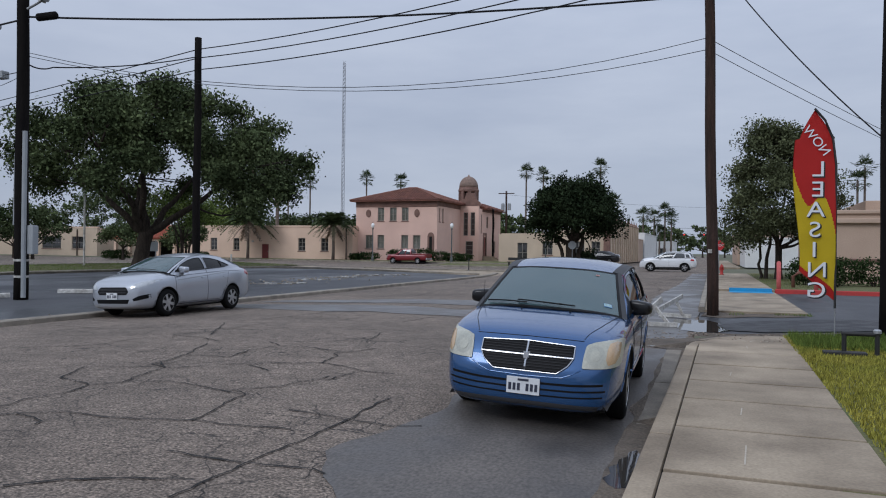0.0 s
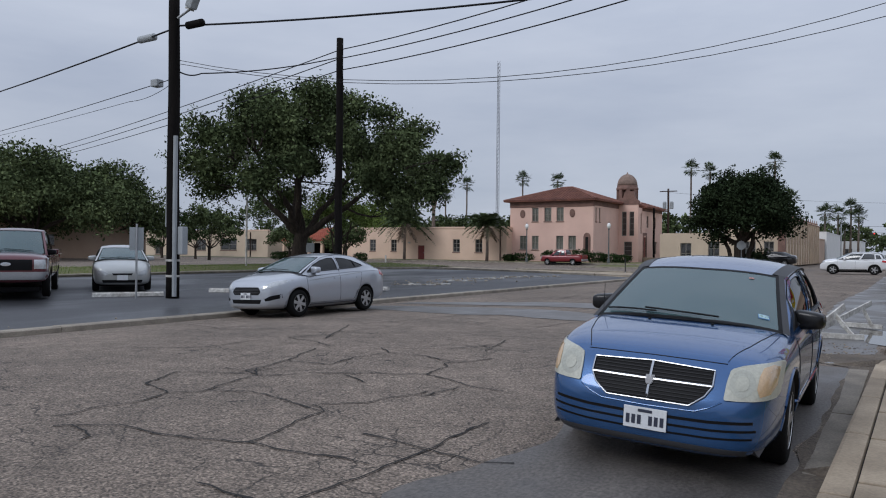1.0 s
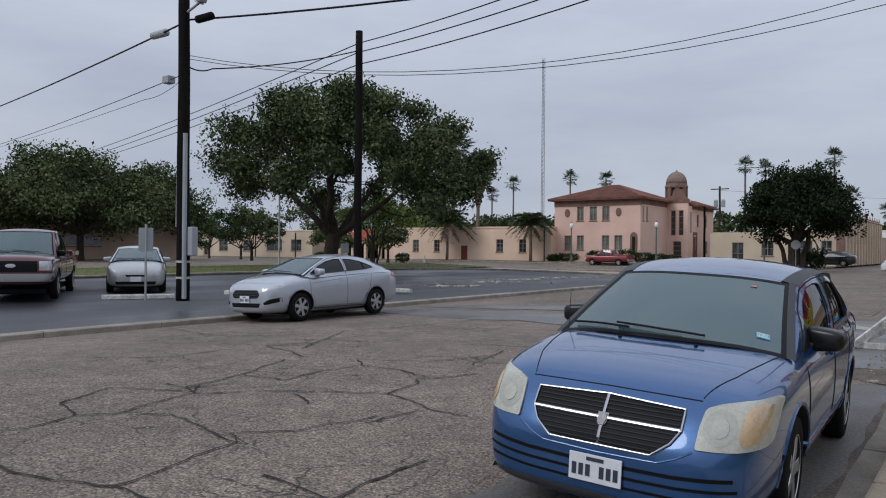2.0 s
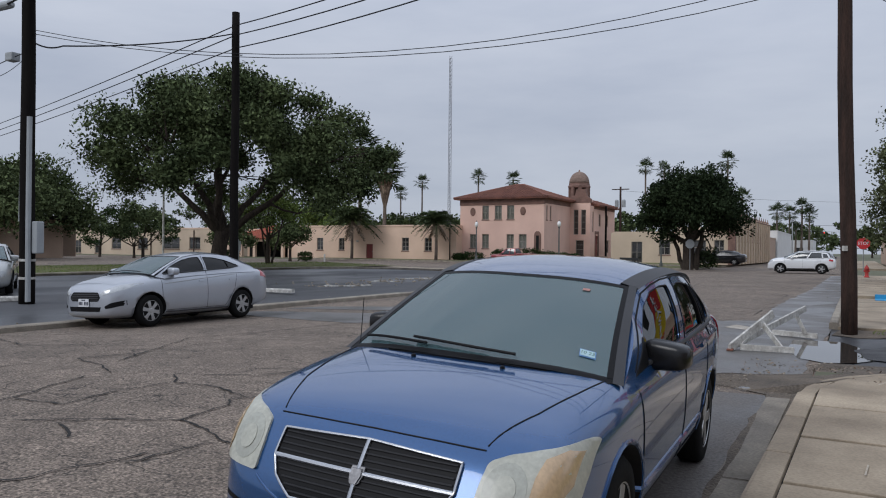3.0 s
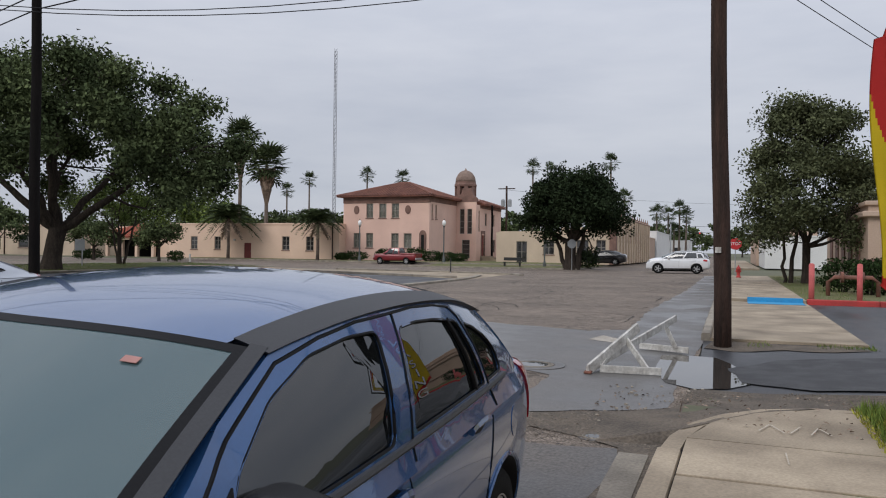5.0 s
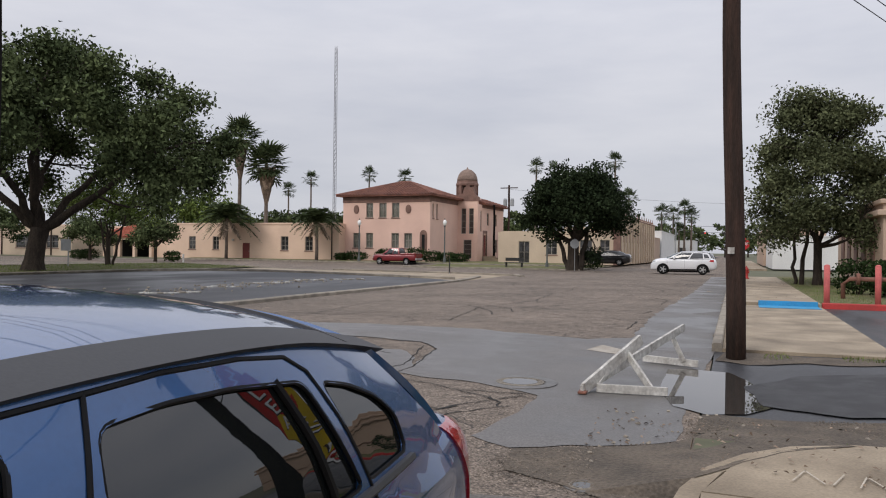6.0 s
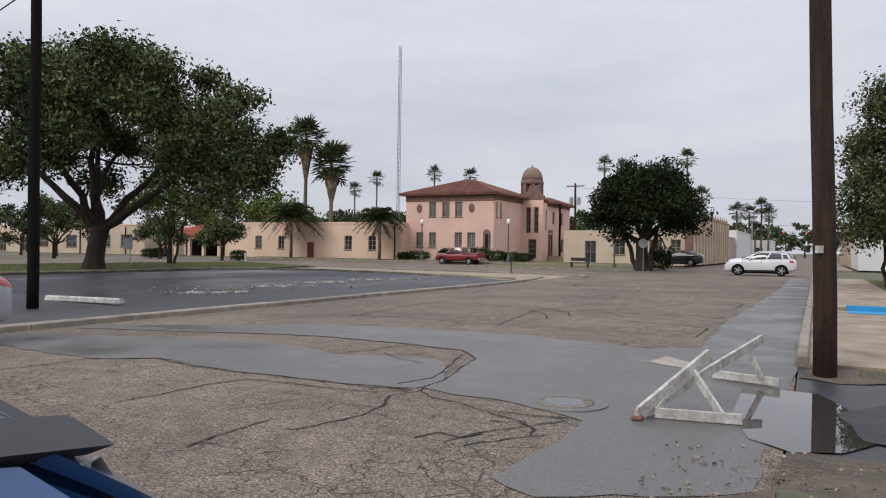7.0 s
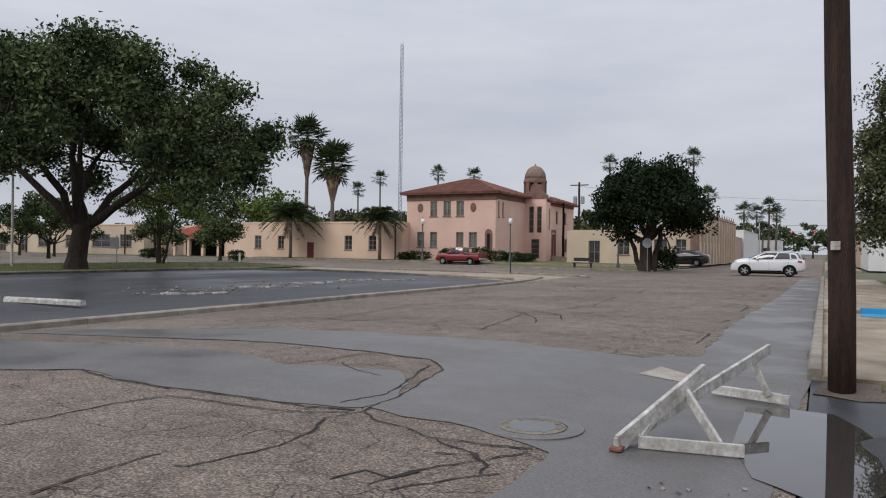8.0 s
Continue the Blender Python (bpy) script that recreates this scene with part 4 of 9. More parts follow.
pw("parapet", box((-65.05, 83.44, 4.35), (-41.1, 83.9, 4.55), 0.03), STUCCO_WING, wing)
pw("wall", box((-41.5, 83.8, WZ), (-41.2, 85.0, 4.5)), STUCCO_WING, wing)
pw("roof", box((-65, 83.9, 4.1), (-41.5, 104, 4.2)), CONCRETE, wing)
pw("wall", box((-65, 83.8, WZ), (-64.7, 104, 4.4)), STUCCO_WING, wing)
pw("wall", box((-65, 103.7, WZ), (-41.5, 104, 4.4)), STUCCO_WING, wing)
pw("downpipe", tube([(-42.0, 83.38, 4.2), (-42.0, 83.38, WZ)], 0.07, 8), CREOSOTE, wing)
pw("wall_light", box((-55.35, 83.3, 2.45), (-55.1, 83.5, 2.65), 0.03), WHITEPAINT, wing)

# porch with a red tile roof and arches further along
porch = thing("porch_building", "low cream building with a red tiled porch on posts", "building", (-72, 84, 0.3))
pw("wall", box((-78, 88.0, 0.2), (-64.8, 88.3, 4.3)), STUCCO_WING, porch)
# near-black sheet before the wall paints the shade under the porch roof
pw("dark_recess", box((-77.5, 87.9, 0.3), (-66.0, 87.98, 2.6)), DARKVOID, porch)
CLAYRED = mat("red_tile", (0.42, 0.12, 0.07), 0.85, col2=(0.30, 0.085, 0.05), scale=1, fine=10, var=0.2, bump=0.3)
pr = [(-77.5, 83.0), (-67.0, 83.0), (-67.0, 88.6), (-77.5, 88.6)]
pk1, pk2 = (-73.5, 88.6, 4.7), (-71.0, 88.6, 4.7)
pw("roof", roof_solid(pr, 2.85, [pk1, pk2, pk2, pk1]), CLAYRED, porch, "red clay tile porch roof")
bm = bmesh.new()
hip_tiles(bm, (-77.5, 83.0, 2.89), (-67.0, 83.0, 2.89), pk1, pk2)
tagged(pw("roof_tiles", bm, CLAYRED, porch), kind="stuff")
for x in (-77.2, -74.8, -72.4, -70.0, -67.4):
    pw("post", box((x - 0.2, 83.3, 0.25), (x + 0.2, 83.7, 2.8), 0.03), STUCCO_WING, porch)
pw("beam", box((-77.4, 83.25, 2.45), (-67.1, 83.75, 2.75), 0.03), STUCCO_WING, porch)
pw("wall", box((-67.0, 84.0, 0.2), (-65.0, 84.3, 4.0)), STUCCO_WING, porch)

low = thing("low_building", "low cream institutional building with arches and windows", "building", (-96, 84, 0.3))
m, L = wall_frame((-120, 83.5), (-80.5, 83.5), 0.2)
holes = [(3, 4.6, 0.3, 2.3), (6, 7.6, 0.3, 2.3), (9, 10.6, 0.3, 2.3), (14, 15.6, 0.3, 2.4), (18, 20.2, 1.0, 2.7), (24, 26.2, 1.0, 2.7), (29.5, 33, 1.1, 2.8), (35, 37.2, 1.1, 2.8)]
pw("wall", w_transform(wall_cells(L, 4.0, holes), m), CREAM, low)
for h in holes:
    window_in(low, m, h, 2, 2)
pw("parapet", w_transform(box((-0.1, -0.06, 4.0), (L + 0.1, 0.4, 4.18), 0.03), m), STUCCO_WING, low)
pw("wall", box((-80.8, 83.8, 0.2), (-80.5, 100, 4.2)), CREAM, low)
pw("roof", box((-120, 83.8, 3.9), (-80.8, 100, 4.0)), CONCRETE, low)
pw("wall", box((-120, 99.8, 0.2), (-80.8, 100, 4.0)), CREAM, low)
for x in (-104.5, -93, -84):
    pw("downpipe", tube([(x, 83.42, 4.0), (x, 83.42, 0.3)], 0.08, 8), CREOSOTE, low)

far_left = thing("shed_building", "low brown brick building in deep shade under trees", "building", (-75, 30, 0.5))
m, L = wall_frame((-84, 22), (-62, 48), 0.5)
holes = [(4, 7, 1.2, 2.2), (10, 13, 1.2, 2.2), (17, 20, 1.2, 2.2), (24, 27, 1.2, 2.2)]
pw("wall", w_transform(wall_cells(L, 3.4, holes), m), TANWALL, far_left)
for h in holes:
    window_in(far_left, m, h, 3, 1, WHITEPAINT)
pw("roof", w_transform(box((-0.8, -1.2, 3.4), (L + 0.8, 12, 3.7), 0.03), m), DARKPOLE, far_left, "flat dark roof with a deep eave")
pw("wall", w_transform(box((0, 11.5, 0), (L, 11.8, 3.4)), m), TANWALL, far_left)

# cream warehouse with wall ribs beyond the fig tree
ware = thing("warehouse", "cream plaster warehouse with ribbed wall and spiked parapet", "warehouse", (-16, 105, 0.4))
m, L = wall_frame((-11.6, 88.5), (-11.2, 121), 0.3)
pw("wall", w_transform(box((0, 0, 0), (L, 0.4, 5.3)), m), CREAM, ware)
for i in range(15):
    s = 0.3 + i * (L - 0.8) / 14
    pw("pilaster", w_transform(box((s, -0.18, 0), (s + 0.45, -0.003, 5.3), 0.03), m), CREAM, ware)
    pw("finial", w_transform(lathe([(0.12, 5.3), (0.16, 5.45), (0.06, 5.6), (0.03, 5.95)], 8, Matrix.Translation((s + 0.22, 0.15, 0))), m), BROWNSTONE, ware)
for i in range(14):
    s = 0.3 + (i + 0.58) * (L - 0.8) / 14
    pw("slot_window", w_transform(box((s - 0.1, -0.05, 2.4), (s + 0.35, 0.02, 3.9), 0.01), m), BROWNSTONE, ware)
pw("cornice", w_transform(box((-0.1, -0.25, 5.05), (L, -0.19, 5.2), 0.02), m), BROWNSTONE, ware)
m, L = wall_frame((-24, 88.5), (-11.6, 88.5), 0.3)
holes = [(8.6, 9.9, 1.0, 2.6), (10.7, 11.7, 1.0, 2.6), (2, 3.2, 0.1, 2.4), (5, 6.2, 1.0, 2.6)]
pw("wall", w_transform(wall_cells(L, 3.5, holes), m), CREAM, ware)
for h in holes:
    window_in(ware, m, h, 2, 2)
pw("corner_pier", box((-11.9, 88.2, 0.3), (-11.2, 88.9, 5.7), 0.05), BROWNSTONE, ware, "dark stained corner pier")
pw("roof", box((-24, 88.9, 3.4), (-11.7, 121, 3.5)), CONCRETE, ware)
pw("wall", box((-24, 120.7, 0.3), (-11.2, 121, 5.3)), CREAM, ware)
pw("wall", box((-24.3, 88.5, 0.3), (-24, 121, 3.7)), CREAM, ware)

yard = thing("yard_building", "pale low building behind a yard fence", "building", (-26, 112, 0.4))
m, L = wall_frame((-30, 110), (-24.4, 110), 0.3)
pw("wall", w_transform(wall_cells(L, 3.9, [(1, 2.6, 0.1, 2.4), (3.4, 4.4, 1, 2.2)]), m), CREAM, yard)
pw("door", w_transform(box((1, 0.1, 0.1), (2.6, 0.14, 2.4)), m), WHITEPAINT, yard)
pw("roof", box((-30.2, 109.8, 4.2), (-24.3, 122, 4.35), 0.02), DARKPOLE, yard)
pw("wall", box((-30, 121.7, 0.3), (-24.4, 122, 4.2)), CREAM, yard)

# small white shops down the street
def shop(x0, x1, y0, y1, h, material, label, wins, roof_mat=CONCRETE, gable=0.0):
    t = thing("shop_building", label, "building", ((x0 + x1) / 2, (y0 + y1) / 2, 0.3))
    m, L = wall_frame((x0, y0), (x1, y0), 0.3)
    pw("wall", w_transform(wall_cells(L, h, [w for w in wins if w[1] < L]), m), material, t)
    for w in wins:
        if w[1] < L:
            window_in(t, m, w, 2, 2, sill=False)
    for lo, hi in (((x0, y0 + 0.3, 0.3), (x0 + 0.3, y1, h + 0.3)), ((x1 - 0.3, y0 + 0.3, 0.3), (x1, y1, h + 0.3)), ((x0, y1 - 0.3, 0.3), (x1, y1, h + 0.3))):
        pw("wall", box(lo, hi), material, t)
    pw("roof", box((x0 + 0.3, y0 + 0.3, h), (x1 - 0.3, y1 - 0.3, h + 0.1)), roof_mat, t)
    pw("parapet", box((x0 - 0.06, y0 - 0.06, h + 0.3), (x1 + 0.06, y1 + 0.06, h + 0.45), 0.03), material, t)
    return t


shop(-16, -11.2, 122, 131, 3.4, TANWALL, "small purple-brown shop front", [(1, 3.5, 0.2, 2.2)])
shop(-19, -11.0, 131.5, 158, 4.6, WHITEWALL, "white painted two-bay shop", [(1, 2.5, 0.8, 2.4), (5, 6.4, 0.8, 2.4)])
shop(-17, -9.5, 200, 215, 4.2, WHITEWALL, "small white building down the street", [(4, 5.5, 0.2, 2.6)])
shop(2.9, 14, 84, 100, 2.9, WHITEWALL, "white building with a roller door beyond the corner", [(8, 10, 1.2, 2.4)])
shop(2.7, 9, 102, 130, 4.0, TANWALL, "tan brick building along the far sidewalk", [(3, 4.2, 0.2, 2.4)])

# tan stucco building on the near corner
tan = thing("corner_building", "tan stucco commercial building with stepped cornice", "building", (12, 60, 0.2))
m, L = wall_frame((5.6, 46.0), (22, 46.0), 0.15)
holes = [(9, 11.5, 0.9, 2.6)]
pw("wall", w_transform(wall_cells(L, 3.7, holes), m), TANWALL, tan)
for h in holes:
    window_in(tan, m, h, 2, 1)
m, L = wall_frame((5.6, 61), (5.6, 46.3), 0.15)
m = Matrix.Translation((0, 0, 0)) @ m
pw("wall", box((5.6, 46.3, 0.15), (5.9, 61, 3.85)), TANWALL, tan)
pw("wall", box((21.7, 46.3, 0.15), (22, 61, 3.85)), TANWALL, tan)
pw("wall", box((5.9, 60.7, 0.15), (21.7, 61, 3.85)), TANWALL, tan)
pw("cornice", box((5.35, 45.75, 3.35), (22.2, 61.2, 3.6), 0.05), TANWALL, tan)
pw("cornice", box((5.45, 45.85, 3.85), (22.1, 61.1, 4.05), 0.05), TANWALL, tan)
pw("string_course", box((5.5, 45.9, 1.35), (22.05, 45.998, 1.5), 0.03), BROWNSTONE, tan)
pw("plinth", box((5.5, 45.9, 0.15), (22.05, 45.997, 0.75), 0.02), TANWALL, tan)
for y in (48, 50.5, 53, 55.5, 58):
    pw("wall_panel", box((5.54, y, 0.9), (5.597, y + 1.1, 2.9), 0.01), BROWNSTONE, tan, "dark vertical window strip")
pw("parapet", box((8.0, 50, 4.05), (20, 59, 4.8), 0.05), TANWALL, tan)

# plain tan building behind the verge, out of view: added to reflect in and darken the car's side
near = thing("roadside_building", "plain tan stucco building set back behind the verge", "building", (12, 1, 0.1))
pw("wall", box((9.0, -14.0, 0.05), (9.3, 15.0, 3.9)), TANWALL, near)
pw("wall", box((9.3, -14.0, 0.05), (18.0, -13.7, 3.9)), TANWALL, near)
pw("wall", box((9.3, 14.7, 0.05), (18.0, 15.0, 3.9)), TANWALL, near)
pw("wall", box((17.7, -13.7, 0.05), (18.0, 14.7, 3.9)), TANWALL, near)
pw("roof", box((9.3, -13.7, 3.6), (17.7, 14.7, 3.75)), CONCRETE, near)
for y in (-9.0, -4.0, 1.0, 6.0, 11.0):
    w = pw("window", box((8.96, y, 1.1), (8.998, y + 1.6, 2.6), 0.01), WINFRAME, near)
    part("pane", box((8.94, y + 0.08, 1.18), (8.957, y + 1.52, 2.52)), DARKGLASS, w)


# ---- poles and wires ----
BLACKCASE = mat("black_case", (0.02, 0.02, 0.02), 0.6, var=0.1, bump=0)
LAMPRED = mat("signal_red", (0.6, 0.03, 0.02), 0.4, var=0.1, bump=0)
LAMPRED.node_tree.nodes["Principled BSDF"].inputs["Emission Color"].default_value = (1, 0.05, 0.03, 1)
LAMPRED.node_tree.nodes["Principled BSDF"].inputs["Emission Strength"].default_value = 1.5
def pole(name, label, base, top_z, r0, r1, material, lean=(0, 0), group="poles"):
    t = thing(name, label, "utility pole", base, group=group)
    n = 9
    pts = [(lean[0] * k / n + 0.015 * math.sin(k * 1.3), lean[1] * k / n, -0.25 + (top_z - base[2] + 0.25) * k / n) for k in range(n + 1)]
    part("shaft", tube(pts, [r0 + (r1 - r0) * k / n for k in range(n + 1)], 16), material, t, smooth=True)
    return t


p1 = pole("utility_pole", "weathered brown wooden utility pole at the driveway", (-0.11, 22.48, 0.03), 11.5, 0.148, 0.118, CREOSOTE, (-0.24, 0.1))
part("tag", box((-0.14, -0.165, 1.65), (-0.04, -0.145, 1.75), 0.004), WHITEPAINT, p1, "small white tag")
pole("utility_pole", "slim black wooden pole behind the parked cars", (-16.78, 22.87, 0.2), 8.84, 0.135, 0.115, DARKPOLE)
p3 = pole("utility_pole", "dark utility pole with conduit, meter box and street light", (-18.2, 17.2, 0.22), 9.3, 0.19, 0.15, DARKPOLE, (-0.05, 0.0))
part("conduit", tube([(0.20, -0.1, 0), (0.19, -0.1, 2.0), (0.17, -0.08, 4.6)], 0.065, 10), PVC, p3, "pale grey conduit pipe")
part("conduit", tube([(-0.2, -0.08, 2.0), (-0.19, -0.06, 4.0)], 0.03, 8), PVC, p3)
part("meter_box", box((0.24, -0.05, 1.2), (0.46, 0.15, 2.0), 0.03), PVC, p3, "grey meter box")
for z in (0.55, 1.0):
    part("reflector_band", lathe([(0.196, z), (0.196, z + 0.06)], 16), WHITEPAINT, p3, "white band")
part("top_spar", tube([(-0.2, 0, 7.2), (-0.2, 0, 8.0)], 0.05, 8), CREOSOTE, p3)
part("lamp_arm", tube([(0.1, 0, 8.0), (0.45, 0.1, 8.2), (0.7, 0.15, 8.5)], 0.035, 8), STEEL, p3)
lh = part("lamp_head", box((-0.12, -0.12, -0.28), (0.16, 0.14, 0.28), 0.06, Matrix.Translation((0.62, 0.1, 8.5)) @ Matrix.Rotation(radians(28), 4, 'Y')), PVC, p3, "grey flood light")
part("lamp_glass", box((-0.09, -0.1, -0.33), (0.1, 0.1, -0.285), 0.02, Matrix.Translation((0.62, 0.1, 8.5)) @ Matrix.Rotation(radians(28), 4, 'Y')), WHITEPAINT, lh)
pole("utility_pole", "dark utility pole in the verge behind the sidewalk", (3.05, 17.9, 0.12), 10.5, 0.17, 0.14, DARKPOLE)


def wire(pts, r, label, sag=0.0, name="overhead_wire", group="overhead wires"):
    bm = bmesh.new()
    line = []
    for a, b in zip(pts, pts[1:]):
        a, b = Vector(a), Vector(b)
        for k in range(14):
            s = k / 14
            p = a.lerp(b, s)
            p.z -= sag * 4 * s * (1 - s)
            line.append(p)
    line.append(Vector(pts[-1]))
    add_tube(bm, line, r, 6)
    return tagged(mesh_ob(name, finish(bm), CABLE), label, "cable", group)



P1, P2, P3, P4 = (-0.32, 22.5), (-16.78, 22.87), (-18.24, 17.2), (3.05, 17.9)
wire([(*P3, 8.02), (*P1, 8.5)], 0.028, "thick black overhead cable between poles", 0.30)
wire([(*P1, 8.5), (9, 19, 9.0)], 0.028, "thick black overhead cable over the driveway", 0.2)
for z, z3, sg in ((7.36, 7.05, 1.15), (7.05, 6.95, 1.05)):
    wire([(*P3, z3), (*P1, z)], 0.009, "thin drooping overhead wire between poles", sg)
    wire([(*P1, z), (15, 47, 4.4 + (z - 7.1))], 0.009, "thin service wire to the corner building", 0.25)
for z, e, far_end in ((8.45, 8.9, (-66.2, 37.5, 8.75)), (8.15, 8.5, (-68.0, 38.5, 8.6)), (7.75, 8.1, (-70.0, 39.5, 8.5))):
    wire([(*P2, z), (P4[0], P4[1], e)], 0.017, "black overhead cable crossing the street", 0.40)
    wire([(*P2, z), far_end], 0.017, "black overhead cable running off past the trees", 0.3)
wire([(*P3, 6.8), (-17.9, 17.9, 6.75), (*P2, 8.2)], 0.02, "black overhead cable between two poles", 0.12)
wire([(*P3, 7.95), (-50.9, 24.5, 9.25)], 0.026, "thick black overhead cable along the lot", 0.15)
wire([(*P3, 6.5), (-54.9, 26.7, 7.8)], 0.012, "thin overhead wire along the lot", 0.15)
wire([(*P3, 6.4), (-21.5, 18.1, 6.3), (-54.9, 26.7, 7.7)], 0.008, "thin looped wire along the lot", 0.12)
wire([(*P1, 9.6), (*P4, 3.8)], 0.014, "black service drop wire to a pole", 0.25)
far_pole = pole("utility_pole", "slim far utility pole with crossarm and transformers", (-26.5, 100, 0.3), 9.8, 0.16, 0.12, CREOSOTE)
part("crossarm", box((-1.1, -0.06, 9.1), (1.1, 0.06, 9.22), 0.01), CREOSOTE, far_pole)
for x in (-0.45, 0.45):
    part("transformer", lathe([(0.2, 6.9), (0.24, 6.95), (0.24, 7.7), (0.15, 7.85)], 12, Matrix.Translation((x, -0.1, 0))), PVC, far_pole)
pole("utility_pole", "short dark pole beside the pink building", (-27.6, 97.5, 0.35), 7.2, 0.14, 0.12, DARKPOLE)
pole("utility_pole", "far utility pole beyond the crossing", (9.5, 140, 0.2), 10, 0.16, 0.12, CREOSOTE)
wire([(-26.5, 100, 9.3), (9.5, 140, 9.4)], 0.014, "far overhead wire beyond the fig tree", 0.5)
for x in (-12.6, 8.6):
    pole("signal_pole", "steel signal pole at the far crossing", (x, 183, 0.15), 8.0, 0.14, 0.10, STEEL, group="signal poles")
for z in (7.7, 6.4):
    wire([(-12.6, 183, z), (8.6, 183, z)], 0.03, "far span wire carrying signals", 0.3)
for x in (-6.8, -2.5):
    sg = thing("traffic_signal", "small dark traffic signal hung on the span wire", "traffic signal", (x, 183, 5.95), group="traffic signals")
    part("housing", box((-0.5, -0.15, -0.18), (0.5, 0.15, 0.22), 0.03), BLACKCASE, sg)
    part("red_lens", lathe([(0.13, 0), (0.13, 0.03)], 12, Matrix.Translation((0.3, -0.16, 0.02)) @ Matrix.Rotation(radians(90), 4, 'X')), LAMPRED, sg)
for x, z, s in ((-20.0, 8.0, 1.0), (-17.6, 8.03, 0.9)):
    m = Matrix.Translation((x, 17.6 if x < -18 else 17.4, z)) @ Matrix.Rotation(radians(90), 4, 'Y')
    tagged(mesh_ob("splice_closure", lathe([(0.05, -0.4 * s), (0.11, -0.34 * s), (0.11, 0.34 * s), (0.05, 0.4 * s)], 14, m), PVC if x < -18 else DARKPOLE), "cable splice case hanging on the overhead cable", "splice case", "splice cases")
tagged(mesh_ob("terminal_box", box((-19.5, 17.35, 6.42), (-19.2, 17.6, 6.64), 0.03), PVC), "small grey terminal box on the wire", "terminal box")


# ---- cars ----
import mathutils.bvhtree


def paint(name, col, rough=0.32, metal=0.35, dirt=0.1):
    return mat(name, col, rough, metal, col2=tuple(c * 0.92 for c in col), scale=1.5, fine=90, var=dirt, bump=0.02, coat=1.0, bsize=0.002)


BLUECAR = paint("blue_car_paint", (0.021, 0.086, 0.235), 0.24, 0.45, 0.08)
SILVERCAR = paint("silver_car_paint", (0.44, 0.465, 0.51), 0.33, 0.5)
GOLDCAR = paint("pale_silver_paint", (0.42, 0.43, 0.42), 0.38, 0.5)
MAROON = paint("maroon_paint", (0.10, 0.016, 0.022), 0.3, 0.3)
REDCAR = paint("red_paint_car", (0.20, 0.010, 0.016), 0.3, 0.2)
WHITECAR = paint("white_car_paint", (0.72, 0.73, 0.74), 0.35, 0.0)
BLACKCAR = paint("black_car_paint", (0.012, 0.012, 0.014), 0.25, 0.2)
# the teal film colour paints in the sky mirrored by the windshield
CARGLASS = glass("car_glass", (0.58, 0.70, 0.70), 0.015, 0.75, (0.19, 0.32, 0.345), 0.30)
SIDEGLASS = glass("tinted_glass", (0.30, 0.33, 0.33), 0.012, 0.5, (0.10, 0.12, 0.12), 0.06, 2.0)
# dark, dull glass stands in for trees reflected in the sedan windows
FARGLASS = glass("dark_far_glass", (0.22, 0.24, 0.25), 0.012, 0.4, (0.06, 0.065, 0.07), 0.1, 1.5)
BLACKPLASTIC = mat("black_plastic", (0.007, 0.007, 0.008), 0.5, spec=0.14, var=0.15, fine=120, bump=0.05)
ROOFRAIL = mat("slate_trim", (0.045, 0.046, 0.05), 0.55, spec=0.3, var=0.12, fine=140, bump=0.03)
GREYPLASTIC = mat("grey_plastic", (0.055, 0.055, 0.06), 0.5, spec=0.35, var=0.12, fine=140, bump=0.08)
RUBBER = mat("rubber", (0.012, 0.012, 0.012), 0.85, spec=0.1, var=0.2, fine=60, bump=0.2)
ALLOY = mat("alloy", (0.50, 0.50, 0.50), 0.35, 0.85, var=0.15, bump=0.02)
EMBLEM = mat("emblem_metal", (0.20, 0.20, 0.21), 0.4, 0.4, var=0.3, scale=30, bump=0.1)
CHROME = mat("chrome", (0.50, 0.51, 0.53), 0.22, 1.0, var=0.06, bump=0)
LENS = mat("hazed_headlight", (0.45, 0.45, 0.38), 0.35, var=0.18, scale=8, fine=50, bump=0.03, coat=0.25)
CLEARLENS = mat("clear_headlight", (0.55, 0.57, 0.58), 0.12, 0.3, var=0.2, scale=9, bump=0, coat=1.0)
BOWL = mat("lamp_bowl", (0.385, 0.39, 0.335), 0.3, 0.0, var=0.15, scale=10, bump=0, coat=0.25)
AMBER = mat("amber_lens", (0.54, 0.38, 0.22), 0.2, var=0.15, bump=0, coat=0.8)
REDLENS = mat("red_lens", (0.42, 0.012, 0.018), 0.15, var=0.15, bump=0, coat=1.0)
PLATE = mat("plate_white", (0.70, 0.72, 0.74), 0.4, var=0.08, bump=0.02)
INK = mat("dark_ink", (0.03, 0.035, 0.06), 0.6, var=0.1, bump=0)
SEATCLOTH = mat("seat_cloth", (0.13, 0.125, 0.12), 0.9, var=0.2, fine=100, bump=0.1)
STICKER = mat("sticker_blue", (0.12, 0.25, 0.48), 0.5, var=0.08, bump=0)
STICKERW = mat("sticker_pale", (0.45, 0.62, 0.66), 0.5, var=0.08, bump=0)
STICKERR = mat("sticker_red", (0.42, 0.20, 0.17), 0.5, var=0.1, bump=0)


